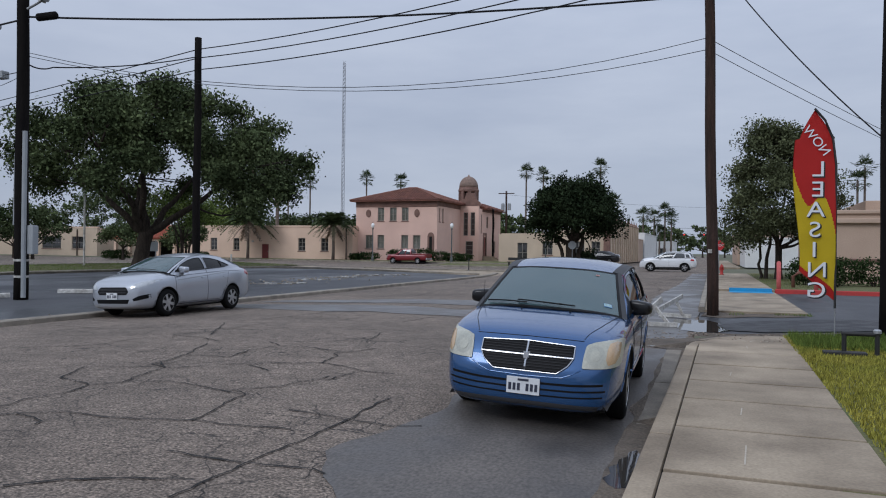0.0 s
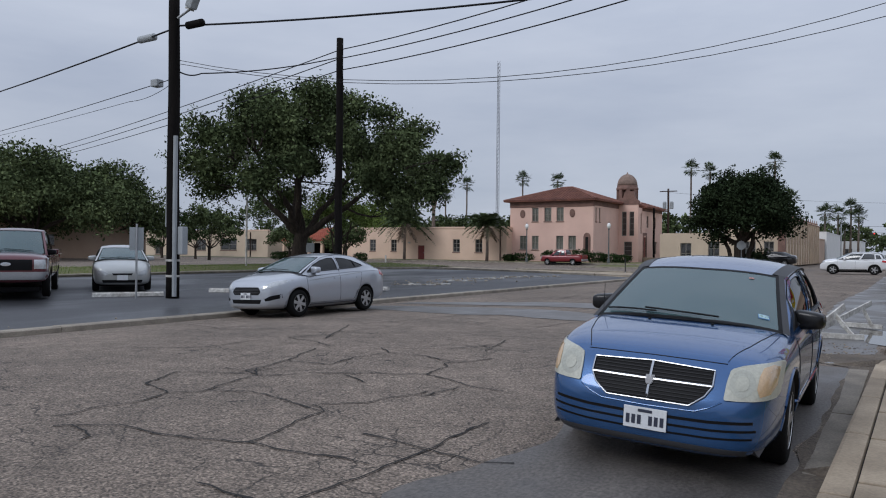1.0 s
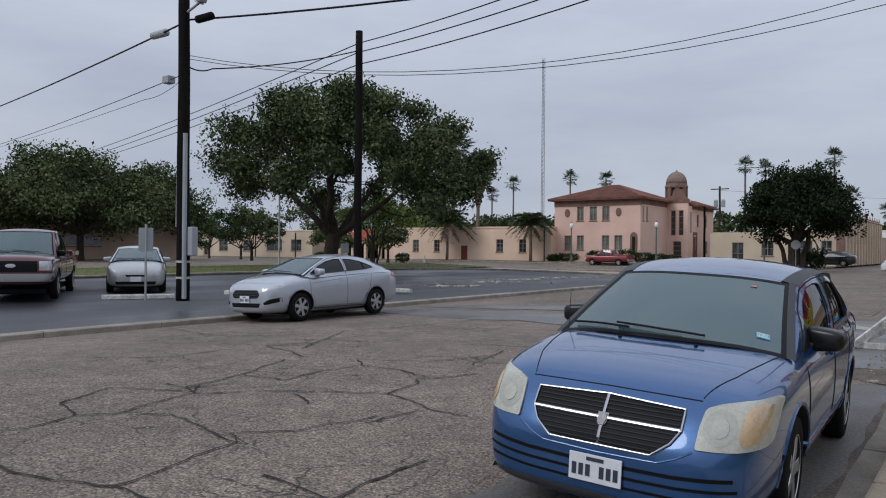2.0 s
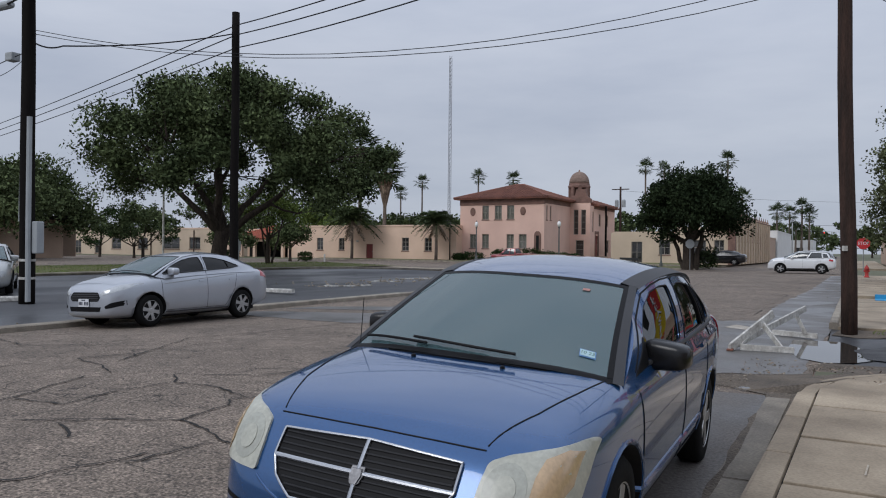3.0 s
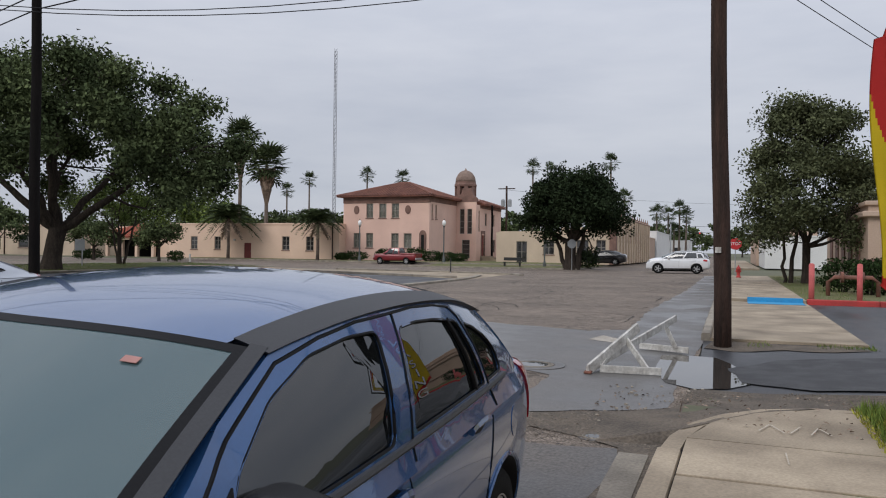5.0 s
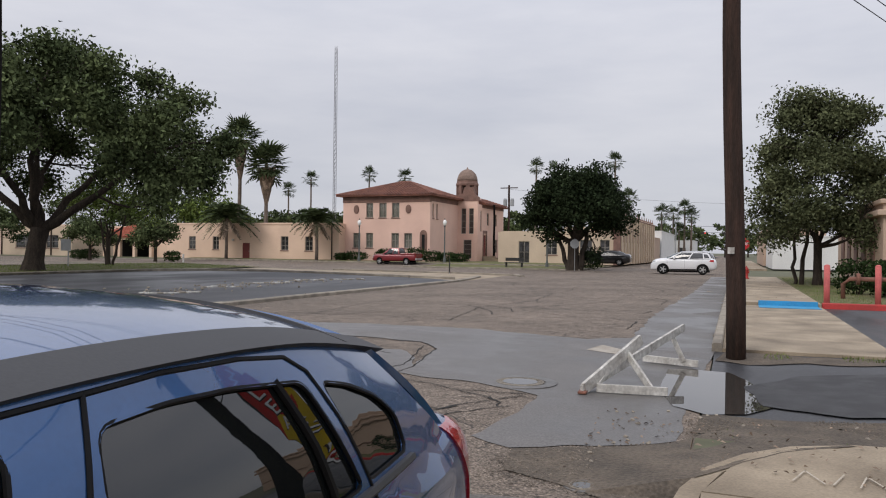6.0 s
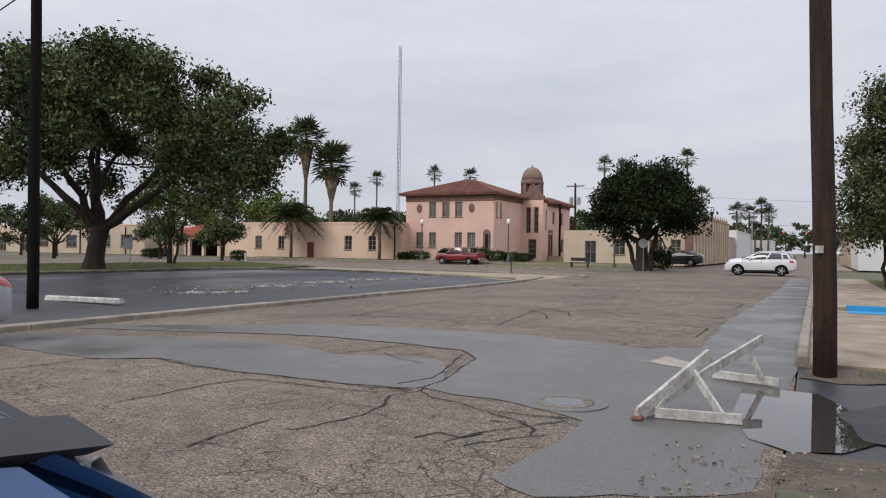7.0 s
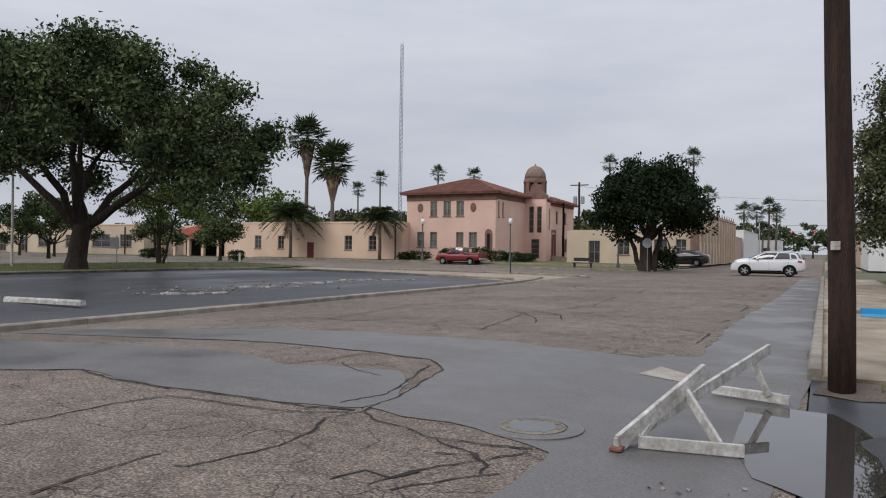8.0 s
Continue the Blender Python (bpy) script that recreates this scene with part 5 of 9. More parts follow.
def interp(rows, y):
    """Values of a table at y; the first column is y."""
    if y <= rows[0][0]:
        return rows[0][1:]
    for i in range(len(rows) - 1):
        a, b = rows[i], rows[i + 1]
        if y <= b[0]:
            h = b[0] - a[0]
            k = (y - a[0]) / h
            o, e = rows[max(i - 1, 0)], rows[min(i + 2, len(rows) - 1)]
            out = []
            for c in range(1, len(a)):
                ta = (b[c] - o[c]) / (b[0] - o[0]) * h
                tb = (e[c] - a[c]) / (e[0] - a[0]) * h
                out.append((2 * k ** 3 - 3 * k ** 2 + 1) * a[c] + (k ** 3 - 2 * k ** 2 + k) * ta + (3 * k ** 2 - 2 * k ** 3) * b[c] + (k ** 3 - k ** 2) * tb)
            return tuple(out)
    return rows[-1][1:]


def grid_faces(bm, rows):
    for a, b in zip(rows, rows[1:]):
        for k in range(len(a) - 1):
            bm.faces.new((a[k], a[k + 1], b[k + 1], b[k]))


def shell(fn, nu, nv, th, toward):
    """A curved panel with thickness: fn(u, v) in 0..1, thickened towards a point."""
    bm = bmesh.new()
    outer = [[bm.verts.new(fn(i / nu, j / nv)) for i in range(nu + 1)] for j in range(nv + 1)]
    inner = []
    for row in outer:
        r = []
        for v in row:
            d = (Vector(toward) - v.co)
            d.normalize()
            r.append(bm.verts.new(v.co + d * th))
        inner.append(r)
    grid_faces(bm, outer)
    grid_faces(bm, [r[::-1] for r in inner])
    ring_o = outer[0] + [r[-1] for r in outer[1:]] + outer[-1][-2::-1] + [r[0] for r in outer[-2:0:-1]]
    ring_i = inner[0] + [r[-1] for r in inner[1:]] + inner[-1][-2::-1] + [r[0] for r in inner[-2:0:-1]]
    n = len(ring_o)
    for k in range(n):
        bm.faces.new((ring_o[k], ring_i[k], ring_i[(k + 1) % n], ring_o[(k + 1) % n]))
    return finish(bm, True)


def body_mesh(spec):
    """The lower body as a lofted, smoothed solid with wheel arches cut out."""
    bm = bmesh.new()
    rows = []
    for y, zl, hw, zs, zt in spec["stations"]:
        half = [(0, zl), (hw * 0.72, zl), (hw * 0.93, zl + 0.05), (hw * 0.985, zl + (zs - zl) * 0.25), (hw, zl + (zs - zl) * 0.55), (hw * 0.985, zs - (zs - zl) * 0.14),
                (hw * 0.93, zs), (hw * 0.72, zs + (zt - zs) * 0.65), (hw * 0.38, zt - (zt - zs) * 0.1), (0, zt)]
        ring = half + [(-x, z) for x, z in half[-2:0:-1]]
        rows.append([bm.verts.new((x, y, z)) for x, z in ring])
    n = len(rows[0])
    for a, b in zip(rows, rows[1:]):
        for k in range(n):
            bm.faces.new((a[k], a[(k + 1) % n], b[(k + 1) % n], b[k]))
    bm.faces.new(rows[0][::-1])
    bm.faces.new(rows[-1])
    finish(bm)
    me = bpy.data.meshes.new("tmp")
    bm.to_mesh(me)
    bm.free()
    me.materials.append(spec["paint"])
    me.materials.append(BLACKPLASTIC)
    tmp = new("tmp_body", me)
    s = tmp.modifiers.new("s", 'SUBSURF')
    s.levels = s.render_levels = 2
    cb = bmesh.new()
    for wy in spec["wheels"]:
        for sgn in (-1, 1):
            m = Matrix.Translation((sgn * (spec["hw"] - 0.02), wy, spec["r"])) @ Matrix.Rotation(radians(90), 4, 'Y')
            add_lathe(cb, [(spec["r"] + 0.055, -0.26), (spec["r"] + 0.055, 0.26)], 32, m)
    finish(cb)
    for f in cb.faces:
        f.material_index = 1
    cm = bpy.data.meshes.new("tmp_cut")
    cb.to_mesh(cm)
    cb.free()
    cm.materials.append(spec["paint"])
    cm.materials.append(BLACKPLASTIC)
    cut = new("tmp_cut", cm)
    bo = tmp.modifiers.new("b", 'BOOLEAN')
    bo.operation, bo.object, bo.solver = 'DIFFERENCE', cut, 'EXACT'
    bpy.context.view_layer.update()
    out = bpy.data.meshes.new_from_object(tmp.evaluated_get(bpy.context.evaluated_depsgraph_get()))
    bpy.data.objects.remove(tmp)
    bpy.data.objects.remove(cut)
    for p in out.polygons:
        p.use_smooth = True
    return out


def round_poly(poly, r=0.03, n=4):
    """A polygon with rounded corners."""
    out = []
    for i, p in enumerate(poly):
        a, b, c = Vector(poly[i - 1]), Vector(p), Vector(poly[(i + 1) % len(poly)])
        ra, rc = min(r, (a - b).length * 0.45), min(r, (c - b).length * 0.45)
        s, e = b + (a - b).normalized() * ra, b + (c - b).normalized() * rc
        out += [tuple(s * (1 - k / n) ** 2 + b * 2 * (k / n) * (1 - k / n) + e * (k / n) ** 2) for k in range(n + 1)]
    return out


def side_sheet(fn, loops, th, cell=0.07):
    """A curved sheet over a flat outline with openings: loops in (y, z), fn lifts a point on to the car's flank."""
    bm = bmesh.new()
    es = []
    for loop in loops:
        vs = [bm.verts.new((0, y, z)) for y, z in loop]
        es += [bm.edges.new((vs[i], vs[(i + 1) % len(vs)])) for i in range(len(vs))]
    bmesh.ops.triangle_fill(bm, edges=es, use_beauty=True)
    for _ in range(5):
        long = [e for e in bm.edges if e.calc_length() > cell]
        if not long:
            break
        bmesh.ops.subdivide_edges(bm, edges=long, cuts=1)
        bmesh.ops.triangulate(bm, faces=bm.faces)
    for v in bm.verts:
        v.co = fn(v.co.y, v.co.z)
    bmesh.ops.recalc_face_normals(bm, faces=bm.faces)
    sgn = 1 if fn(2.0, 1.1).x > 0 else -1
    r = bmesh.ops.extrude_face_region(bm, geom=list(bm.faces))
    for v in [g for g in r["geom"] if isinstance(g, bmesh.types.BMVert)]:
        v.co.x -= sgn * th
    return finish(bm, True)


def side_line(fn, pts, r, closed=False):
    """A thin bead along the flank."""
    pts = list(pts) + ([pts[0]] if closed else [])
    line = []
    for a, b in zip(pts, pts[1:]):
        n = max(1, int(math.hypot(b[0] - a[0], b[1] - a[1]) / 0.05))
        line += [fn(a[0] + (b[0] - a[0]) * k / n, a[1] + (b[1] - a[1]) * k / n) for k in range(n)]
    line.append(fn(*pts[-1]))
    bm = bmesh.new()
    add_tube(bm, line, r, 6)
    return finish(bm, True)


def bvh_of(me):
    return mathutils.bvhtree.BVHTree.FromPolygons([v.co.copy() for v in me.vertices], [tuple(p.vertices) for p in me.polygons])


def decal(bvh, poly, axis, sign, off=0.006, th=0.012, cell=0.05):
    """A raised piece that follows the body. poly: points in the two other axes; cast along axis from outside."""
    bm = bmesh.new()
    other = [i for i in range(3) if i != axis]

    def lift(p):
        v = Vector((0, 0, 0))
        v[other[0]], v[other[1]] = p
        v[axis] = -sign * 10
        return v
    loop = [bm.verts.new(lift(p)) for p in poly]
    es = [bm.edges.new((loop[i], loop[(i + 1) % len(loop)])) for i in range(len(loop))]
    bmesh.ops.triangle_fill(bm, edges=es, use_beauty=True)
    for _ in range(5):
        long = [e for e in bm.edges if e.calc_length() > cell]
        if not long:
            break
        bmesh.ops.subdivide_edges(bm, edges=long, cuts=1)
        bmesh.ops.triangulate(bm, faces=bm.faces)
    d = Vector((0, 0, 0))
    d[axis] = sign
    hits = []
    for v in bm.verts:
        h = bvh.ray_cast(v.co, d)
        hits.append(h[0])
    good = [h for h in hits if h is not None]
    for v, h in zip(list(bm.verts), hits):
        if h is None and good:
            h = min(good, key=lambda g: (g[other[0]] - v.co[other[0]]) ** 2 + (g[other[1]] - v.co[other[1]]) ** 2)
        v.co[axis] = (h[axis] if h is not None else 0.0) - sign * off
    bmesh.ops.recalc_face_normals(bm, faces=bm.faces)
    r = bmesh.ops.extrude_face_region(bm, geom=list(bm.faces))
    for v in [g for g in r["geom"] if isinstance(g, bmesh.types.BMVert)]:
        v.co[axis] += sign * (th + off)
    return finish(bm, True)


def strip(bvh, line, axis, sign, w=0.008, off=0.002, th=0.004):
    """A thin line on the body (a shut line or a moulding)."""
    bm = bmesh.new()
    other = [i for i in range(3) if i != axis]
    pts = []
    for a, b in zip(line, line[1:]):
        n = max(1, int(math.hypot(b[0] - a[0], b[1] - a[1]) / 0.05))
        for k in range(n):
            pts.append((a[0] + (b[0] - a[0]) * k / n, a[1] + (b[1] - a[1]) * k / n))
    pts.append(line[-1])
    d = Vector((0, 0, 0))
    d[axis] = sign
    real = []
    for p in pts:
        v = Vector((0, 0, 0))
        v[other[0]], v[other[1]] = p
        v[axis] = -sign * 10
        h = bvh.ray_cast(v, d)[0]
        if h is not None:
            h = h.copy()
            h[axis] -= sign * off
            real.append(h)
    if len(real) > 1:
        add_tube(bm, real, w / 2, 6)
    return finish(bm, True)


def wheel(parent, x, y, r, side, rim_mat=None, spokes=5, width=0.2):
    """A tyre with an alloy wheel; side is +1 or -1 for the face that shows."""
    rot = Matrix.Translation((x, y, r)) @ Matrix.Rotation(radians(90) * side, 4, 'Y')
    hub = bmesh.new()
    add_lathe(hub, [(r * 0.60, -width / 2), (r * 0.66, -width * 0.5), (r * 0.93, -width * 0.46), (r, -width * 0.33), (r, width * 0.33), (r * 0.93, width * 0.46), (r * 0.68, width * 0.5), (r * 0.60, width * 0.42)], 32, rot)
    w = part("wheel", finish(hub), RUBBER, parent, smooth=False)
    for f in w.data.polygons:
        f.use_smooth = True
    rb = bmesh.new()
    add_lathe(rb, [(r * 0.665, width * 0.3), (r * 0.685, width * 0.47), (r * 0.63, width * 0.47), (r * 0.60, width * 0.25)], 32, rot)
    part("rim", finish(rb), rim_mat or ALLOY, w)
    # near-black disc paints the shade seen between the spokes
    db = bmesh.new()
    add_lathe(db, [(r * 0.6, width * 0.1), (r * 0.6, width * 0.12)], 24, rot)
    part("spoke_gap_shade", finish(db), DARKVOID, w)
    for k in range(spokes):
        a = 2 * math.pi * k / spokes + 0.3
        sm = rot @ Matrix.Rotation(a, 4, 'Z')
        bm = bmesh.new()
        prof = ((r * 0.08, 0.055, 0.40), (r * 0.35, 0.045, 0.42), (r * 0.64, 0.062, 0.40))
        secs = []
        for px, hw, zz in prof:
            secs.append([bm.verts.new(sm @ Vector((px, sy * hw * (r / 0.33), width * (zz + dz)))) for sy, dz in ((-1, -0.12), (1, -0.12), (0.7, 0.03), (-0.7, 0.03))])
        for p, q in zip(secs, secs[1:]):
            for t in range(4):
                bm.faces.new((p[t], p[(t + 1) % 4], q[(t + 1) % 4], q[t]))
        bm.faces.new(secs[0][::-1])
        bm.faces.new(secs[-1])
        part("spoke", finish(bm), rim_mat or ALLOY, w)
    part("hub_cap", lathe([(r * 0.17, width * 0.25), (r * 0.17, width * 0.43), (r * 0.12, width * 0.46)], 16, rot), rim_mat or ALLOY, w)
    return w


def build_car(name, label, category, spec, at, rz, group="parked cars"):
    """A car: lofted body, glazed cabin with pillars and roof, seats, wheels. Front towards -y."""
    t = thing(name, label, category, at, rz, group)
    me = body_mesh(spec)
    body = new("body", me)
    body.parent = t
    bvh = bvh_of(me)
    g = spec["cabin"]
    rail = g["rail"]            # y, half width, height of the roof rail
    belt = g["belt"]            # y, half width, height of the belt line
    crown = g["crown"]
    (ya0, ya1), (yc0, yc1) = g["front"], g["rear"]     # side glass limits: y at belt, y at rail
    ctr = (0, (ya1 + yc1) / 2, 1.0)

    def side(s, v, sgn, off=0.0):
        y = (ya0 + (ya1 - ya0) * v) * (1 - s) + (yc0 + (yc1 - yc0) * v) * s
        hb, zb = interp(belt, y)
        hr, zr = interp(rail, y)
        x = hb + (hr - hb) * v + 0.035 * math.sin(math.pi * v) + off
        return Vector((sgn * x, y, zb + (zr - zb) * v))

    def roof(u, y, off=0.0):
        hr, zr = interp(rail, y)
        return Vector((u * hr, y, zr + crown * (1 - abs(u) ** 2.4) + off))

    yw0, yw1, zc, bow = g["windshield"]      # centre base y, centre top y, cowl height, bow
    hc = interp(belt, ya0)[0]

    def screen(u, v, off=0.0):
        top = roof(u, ya1 - (ya1 - yw1) * (1 - u * u))
        base = Vector((u * hc, yw0 + (ya0 - yw0) * u * u, zc - (zc - interp(belt, ya0)[1]) * abs(u) ** 3))
        p = base.lerp(top, v)
        p.y -= bow * math.sin(math.pi * v)
        return p + Vector((0, -0.6, 0.8)) * off

    yr0, yr1, zr0 = g["backlight"]           # base y, top y, base height
    hrb = interp(belt, yc0)[0]

    def back(u, v, off=0.0):
        top = roof(u, yr1 - (yr1 - yc1) * u * u)
        base = Vector((u * hrb, yr0 - (yr0 - yc0) * u * u, zr0))
        p = base.lerp(top, v)
        p.y += 0.05 * math.sin(math.pi * v)
        return p + Vector((0, 0.6, 0.8)) * off

    pm = spec["paint"]
    rim_u = g.get("rail_u", 1.0)
    part("roof_panel", shell(lambda u, v: roof((2 * u - 1) * rim_u, (ya1 - (ya1 - yw1) * (1 - ((2 * u - 1) * rim_u) ** 2)) * (1 - v) + (yr1 - (yr1 - yc1) * ((2 * u - 1) * rim_u) ** 2) * v), 14, 14, 0.03, ctr), pm, t, smooth=True)
    if rim_u < 1:
        for sgn in (-1, 1):
            part("roof_rail", shell(lambda u, v: roof(sgn * (rim_u + 0.004 + (1.03 - rim_u) * u), ya1 + (yc1 + 0.12 - ya1) * v, 0.006), 4, 20, 0.04, ctr), ROOFRAIL, t, "dark slate roof rail", True)
    ws = part("windshield", shell(lambda u, v: screen((2 * u - 1) * 0.945, 0.02 + 0.96 * v), 16, 8, 0.006, ctr), CARGLASS, t, smooth=True)
    ws.visible_shadow = False
    part("windshield_frame", shell(lambda u, v: screen((2 * u - 1) * 0.955, 0.972 + 0.035 * v, 0.002), 16, 2, 0.012, ctr), BLACKPLASTIC, ws, smooth=True)
    part("windshield_frame", shell(lambda u, v: screen((2 * u - 1) * 0.955, -0.02 + 0.045 * v, 0.002), 16, 2, 0.012, ctr), BLACKPLASTIC, ws, smooth=True)
    for sgn in (-1, 1):
        part("windshield_frame", shell(lambda u, v: screen(sgn * (0.915 + 0.04 * u), 0.02 + 0.97 * v, 0.003), 2, 8, 0.012, ctr), BLACKPLASTIC, ws, smooth=True)
        part("front_pillar", shell(lambda u, v: screen(sgn * (0.953 + 0.062 * u), -0.02 + 1.04 * v, 0.006), 3, 10, 0.04, ctr), g.get("pillar", pm), t, smooth=True)
    bw = part("rear_window", shell(lambda u, v: back((2 * u - 1) * 0.86, 0.12 + 0.80 * v), 14, 6, 0.006, ctr), SIDEGLASS, t, smooth=True)
    bw.visible_shadow = False
    part("rear_window_frame", shell(lambda u, v: back((2 * u - 1), 0.9 + 0.12 * v, 0.002), 12, 2, 0.02, ctr), pm, bw, smooth=True)
    part("rear_window_frame", shell(lambda u, v: back((2 * u - 1), -0.05 + 0.19 * v, 0.002), 12, 2, 0.02, ctr), pm, bw, smooth=True)
    for sgn in (-1, 1):
        part("rear_pillar", shell(lambda u, v: back(sgn * (0.85 + 0.16 * u), v, 0.003), 3, 8, 0.03, ctr), g.get("pillar_rear", g.get("pillar", pm)), t, smooth=True)
    if "windows" in g:
        for sgn in (-1, 1):
            def flank(y, z, off=0.0):
                hb, zb = interp(belt, y)
                hr, zr = interp(rail, y)
                v = (z - zb) / (zr - zb)
                return Vector((sgn * (hb + (hr - hb) * v + 0.03 * math.sin(math.pi * clamp01(v)) + off), y, z))
            wins = {k: round_poly(p, 0.035) for k, p in g["windows"].items()}
            part("door_frame", side_sheet(flank, [g["flank"]] + list(wins.values()), 0.03), pm, t, "painted door frames", True)
            for k, p in wins.items():
                w = part("side_window", side_sheet(lambda y, z: flank(y, z, -0.014), [p], 0.005, 0.12), g.get("glass", SIDEGLASS), t, smooth=True)
                w.visible_shadow = False
                part("window_trim", side_line(lambda y, z: flank(y, z, -0.006), p, 0.006, True), BLACKPLASTIC, w, smooth=True)
                for bar in g.get("bars", {}).get(k, ()):
                    part("division_bar", side_line(lambda y, z: flank(y, z, -0.006), bar, 0.010), BLACKPLASTIC, w, smooth=True)
            for ln in g["gaps"]:
                part("shut_line", side_line(lambda y, z: flank(y, z, -0.001), ln, 0.006), BLACKPLASTIC, t, smooth=True)
            part("belt_moulding", side_line(lambda y, z: flank(y, z, 0.004), g["moulding"], 0.013), ROOFRAIL, t, "slate belt moulding", True)
            part("mirror_sail", side_sheet(lambda y, z: flank(y, z, 0.006), [g["sail"]], 0.01), BLACKPLASTIC, t, smooth=True)
    for sgn in (-1, 1) if "panes" in g else ():
        s_now = 0.0
        for kind, s0, s1, v0, v1 in g["panes"]:
            if s0 > s_now:
                part("door_pillar", shell(lambda u, v: side(s_now - (0.035 if s_now == 0 else 0) + (s0 - s_now + (0.035 if s_now == 0 else 0)) * u, v, sgn, -0.004), 4, 8, 0.02, ctr), g.get("post", pm), t, smooth=True)
            sk = g.get("slant", {}).get(kind, 0.0)
            w = part("side_window", shell(lambda u, v: side(s0 + (s1 - s0) * u - sk * (v - 0.3) * u, v0 + (v1 - v0) * v, sgn, -0.006), 8, 6, 0.005, ctr), SIDEGLASS, t, smooth=True)
            w.visible_shadow = False
            part("window_trim", shell(lambda u, v: side(s0 + (s1 - s0) * u, v0 - 0.02 + 0.035 * v, sgn, 0.004), 8, 1, 0.015, ctr), BLACKPLASTIC, w, smooth=True)
            part("window_trim", shell(lambda u, v: side(s0 + (s1 - s0) * u, v1 - 0.012 + 0.022 * v, sgn, 0.003), 8, 1, 0.015, ctr), BLACKPLASTIC, w, smooth=True)
            part("window_trim", shell(lambda u, v: side(s0 - 0.002 + 0.006 * u, v0 + (v1 - v0) * v, sgn, 0.003), 1, 6, 0.015, ctr), BLACKPLASTIC, w, smooth=True)
            part("window_trim", shell(lambda u, v: side(s1 - 0.004 + 0.006 * u, v0 + (v1 - v0) * v, sgn, 0.003), 1, 6, 0.015, ctr), BLACKPLASTIC, w, smooth=True)
            part("door_frame", shell(lambda u, v: side(s0 + (s1 - s0) * u, -0.06 + (v0 + 0.02) * v, sgn, 0.001), 8, 2, 0.02, ctr), pm, t, smooth=True)
            part("door_frame", shell(lambda u, v: side(s0 + (s1 - s0) * u, v1 + (1.0 - v1) * v, sgn, 0.001), 8, 2, 0.02, ctr), pm, t, smooth=True)
            s_now = s1
        part("door_pillar", shell(lambda u, v: side(s_now + (1.02 - s_now) * u, v, sgn), 4, 8, 0.02, ctr), pm, t, smooth=True)
    # cabin inside
    zb = interp(belt, ya0)[1]
    # black plate at belt height covers the solid body and darkens the cabin
    part("cabin_floor", shell(lambda u, v: Vector(((2 * u - 1) * hc * 0.9, yw0 + 0.12 + (yr0 - yw0 - 0.2) * v, zb + 0.015 + 0.02 * math.sin(math.pi * u))), 6, 6, 0.01, (0, 2, -5)), BLACKPLASTIC, t)
    ys = ya1 + 0.35
    top_z = interp(rail, ys)[1]
    for sx in (-0.36, 0.36):
        bmx = box((sx - 0.23, ys, zb - 0.1), (sx + 0.23, ys + 0.14, top_z - 0.24), 0.06)
        part("seat_back", bmx, SEATCLOTH, t)
        part("headrest", box((sx - 0.12, ys + 0.02, top_z - 0.22), (sx + 0.12, ys + 0.12, top_z - 0.05), 0.04), SEATCLOTH, t)
    part("rear_seat", box((-0.58, ys + 1.0, zb - 0.1), (0.58, ys + 1.15, top_z - 0.25), 0.06), SEATCLOTH, t)
    part("dashboard", box((-hc * 0.85, yw0 + 0.15, zb - 0.05), (hc * 0.85, ya1 - 0.25, zb + 0.06), 0.05), BLACKPLASTIC, t)
    bmw = bmesh.new()
    mw = Matrix.Translation((0.36, ya1 - 0.12, zb + 0.05)) @ Matrix.Rotation(radians(65), 4, 'X')
    add_tube(bmw, [mw @ Vector((0.18 * math.cos(a), 0.18 * math.sin(a), 0)) for a in [2 * math.pi * k / 20 for k in range(21)]], 0.016, 6)
    part("steering_wheel", finish(bmw), BLACKPLASTIC, t)
    # wheels
    for wy in spec["wheels"]:
        for sgn in (-1, 1):
            wheel(t, sgn * (spec["hw"] - 0.115), wy, spec["r"], sgn, spec.get("rim"), spec.get("spokes", 5))
    part("underbody", box((-spec["hw"] * 0.75, 0.5, 0.16), (spec["hw"] * 0.75, spec["len"] - 0.5, 0.3), 0.03), BLACKPLASTIC, t)
    # door mirrors
    for sgn in (-1, 1):
        hb, zbb = interp(belt, ya0 + 0.35)
        mb = bmesh.new()
        bmesh.ops.create_uvsphere(mb, u_segments=20, v_segments=12, radius=1.0)
        mm = Matrix.Translation((sgn * (hb + 0.08), ya0 + g.get("mirror_y", 0.42), zbb + 0.062)) @ Matrix.Rotation(radians(-8 * sgn), 4, 'Z')
        for v in mb.verts:
            q = [math.copysign(abs(c) ** 0.48, c) for c in v.co]
            taper = 1.0 - 0.16 * (q[0] * sgn)
            v.co = mm @ Vector((q[0] * 0.125, min(q[1] * 0.085, 0.06), q[2] * 0.078 * taper))
        mir = part("door_mirror", finish(mb), g.get("mirror", pm), t, smooth=True)
        part("mirror_foot", tube([(sgn * (hb - 0.02), ya0 + g.get("mirror_y", 0.42), zbb + 0.0), (sgn * (hb + 0.05), ya0 + g.get("mirror_y", 0.42), zbb + 0.03)], 0.03, 8), BLACKPLASTIC, mir)
        part("mirror_glass", box((sgn * (hb + 0.08) - 0.095, ya0 + g.get("mirror_y", 0.42) + 0.056, zbb + 0.015), (sgn * (hb + 0.08) + 0.095, ya0 + g.get("mirror_y", 0.42) + 0.064, zbb + 0.11), 0.002), CHROME, mir)
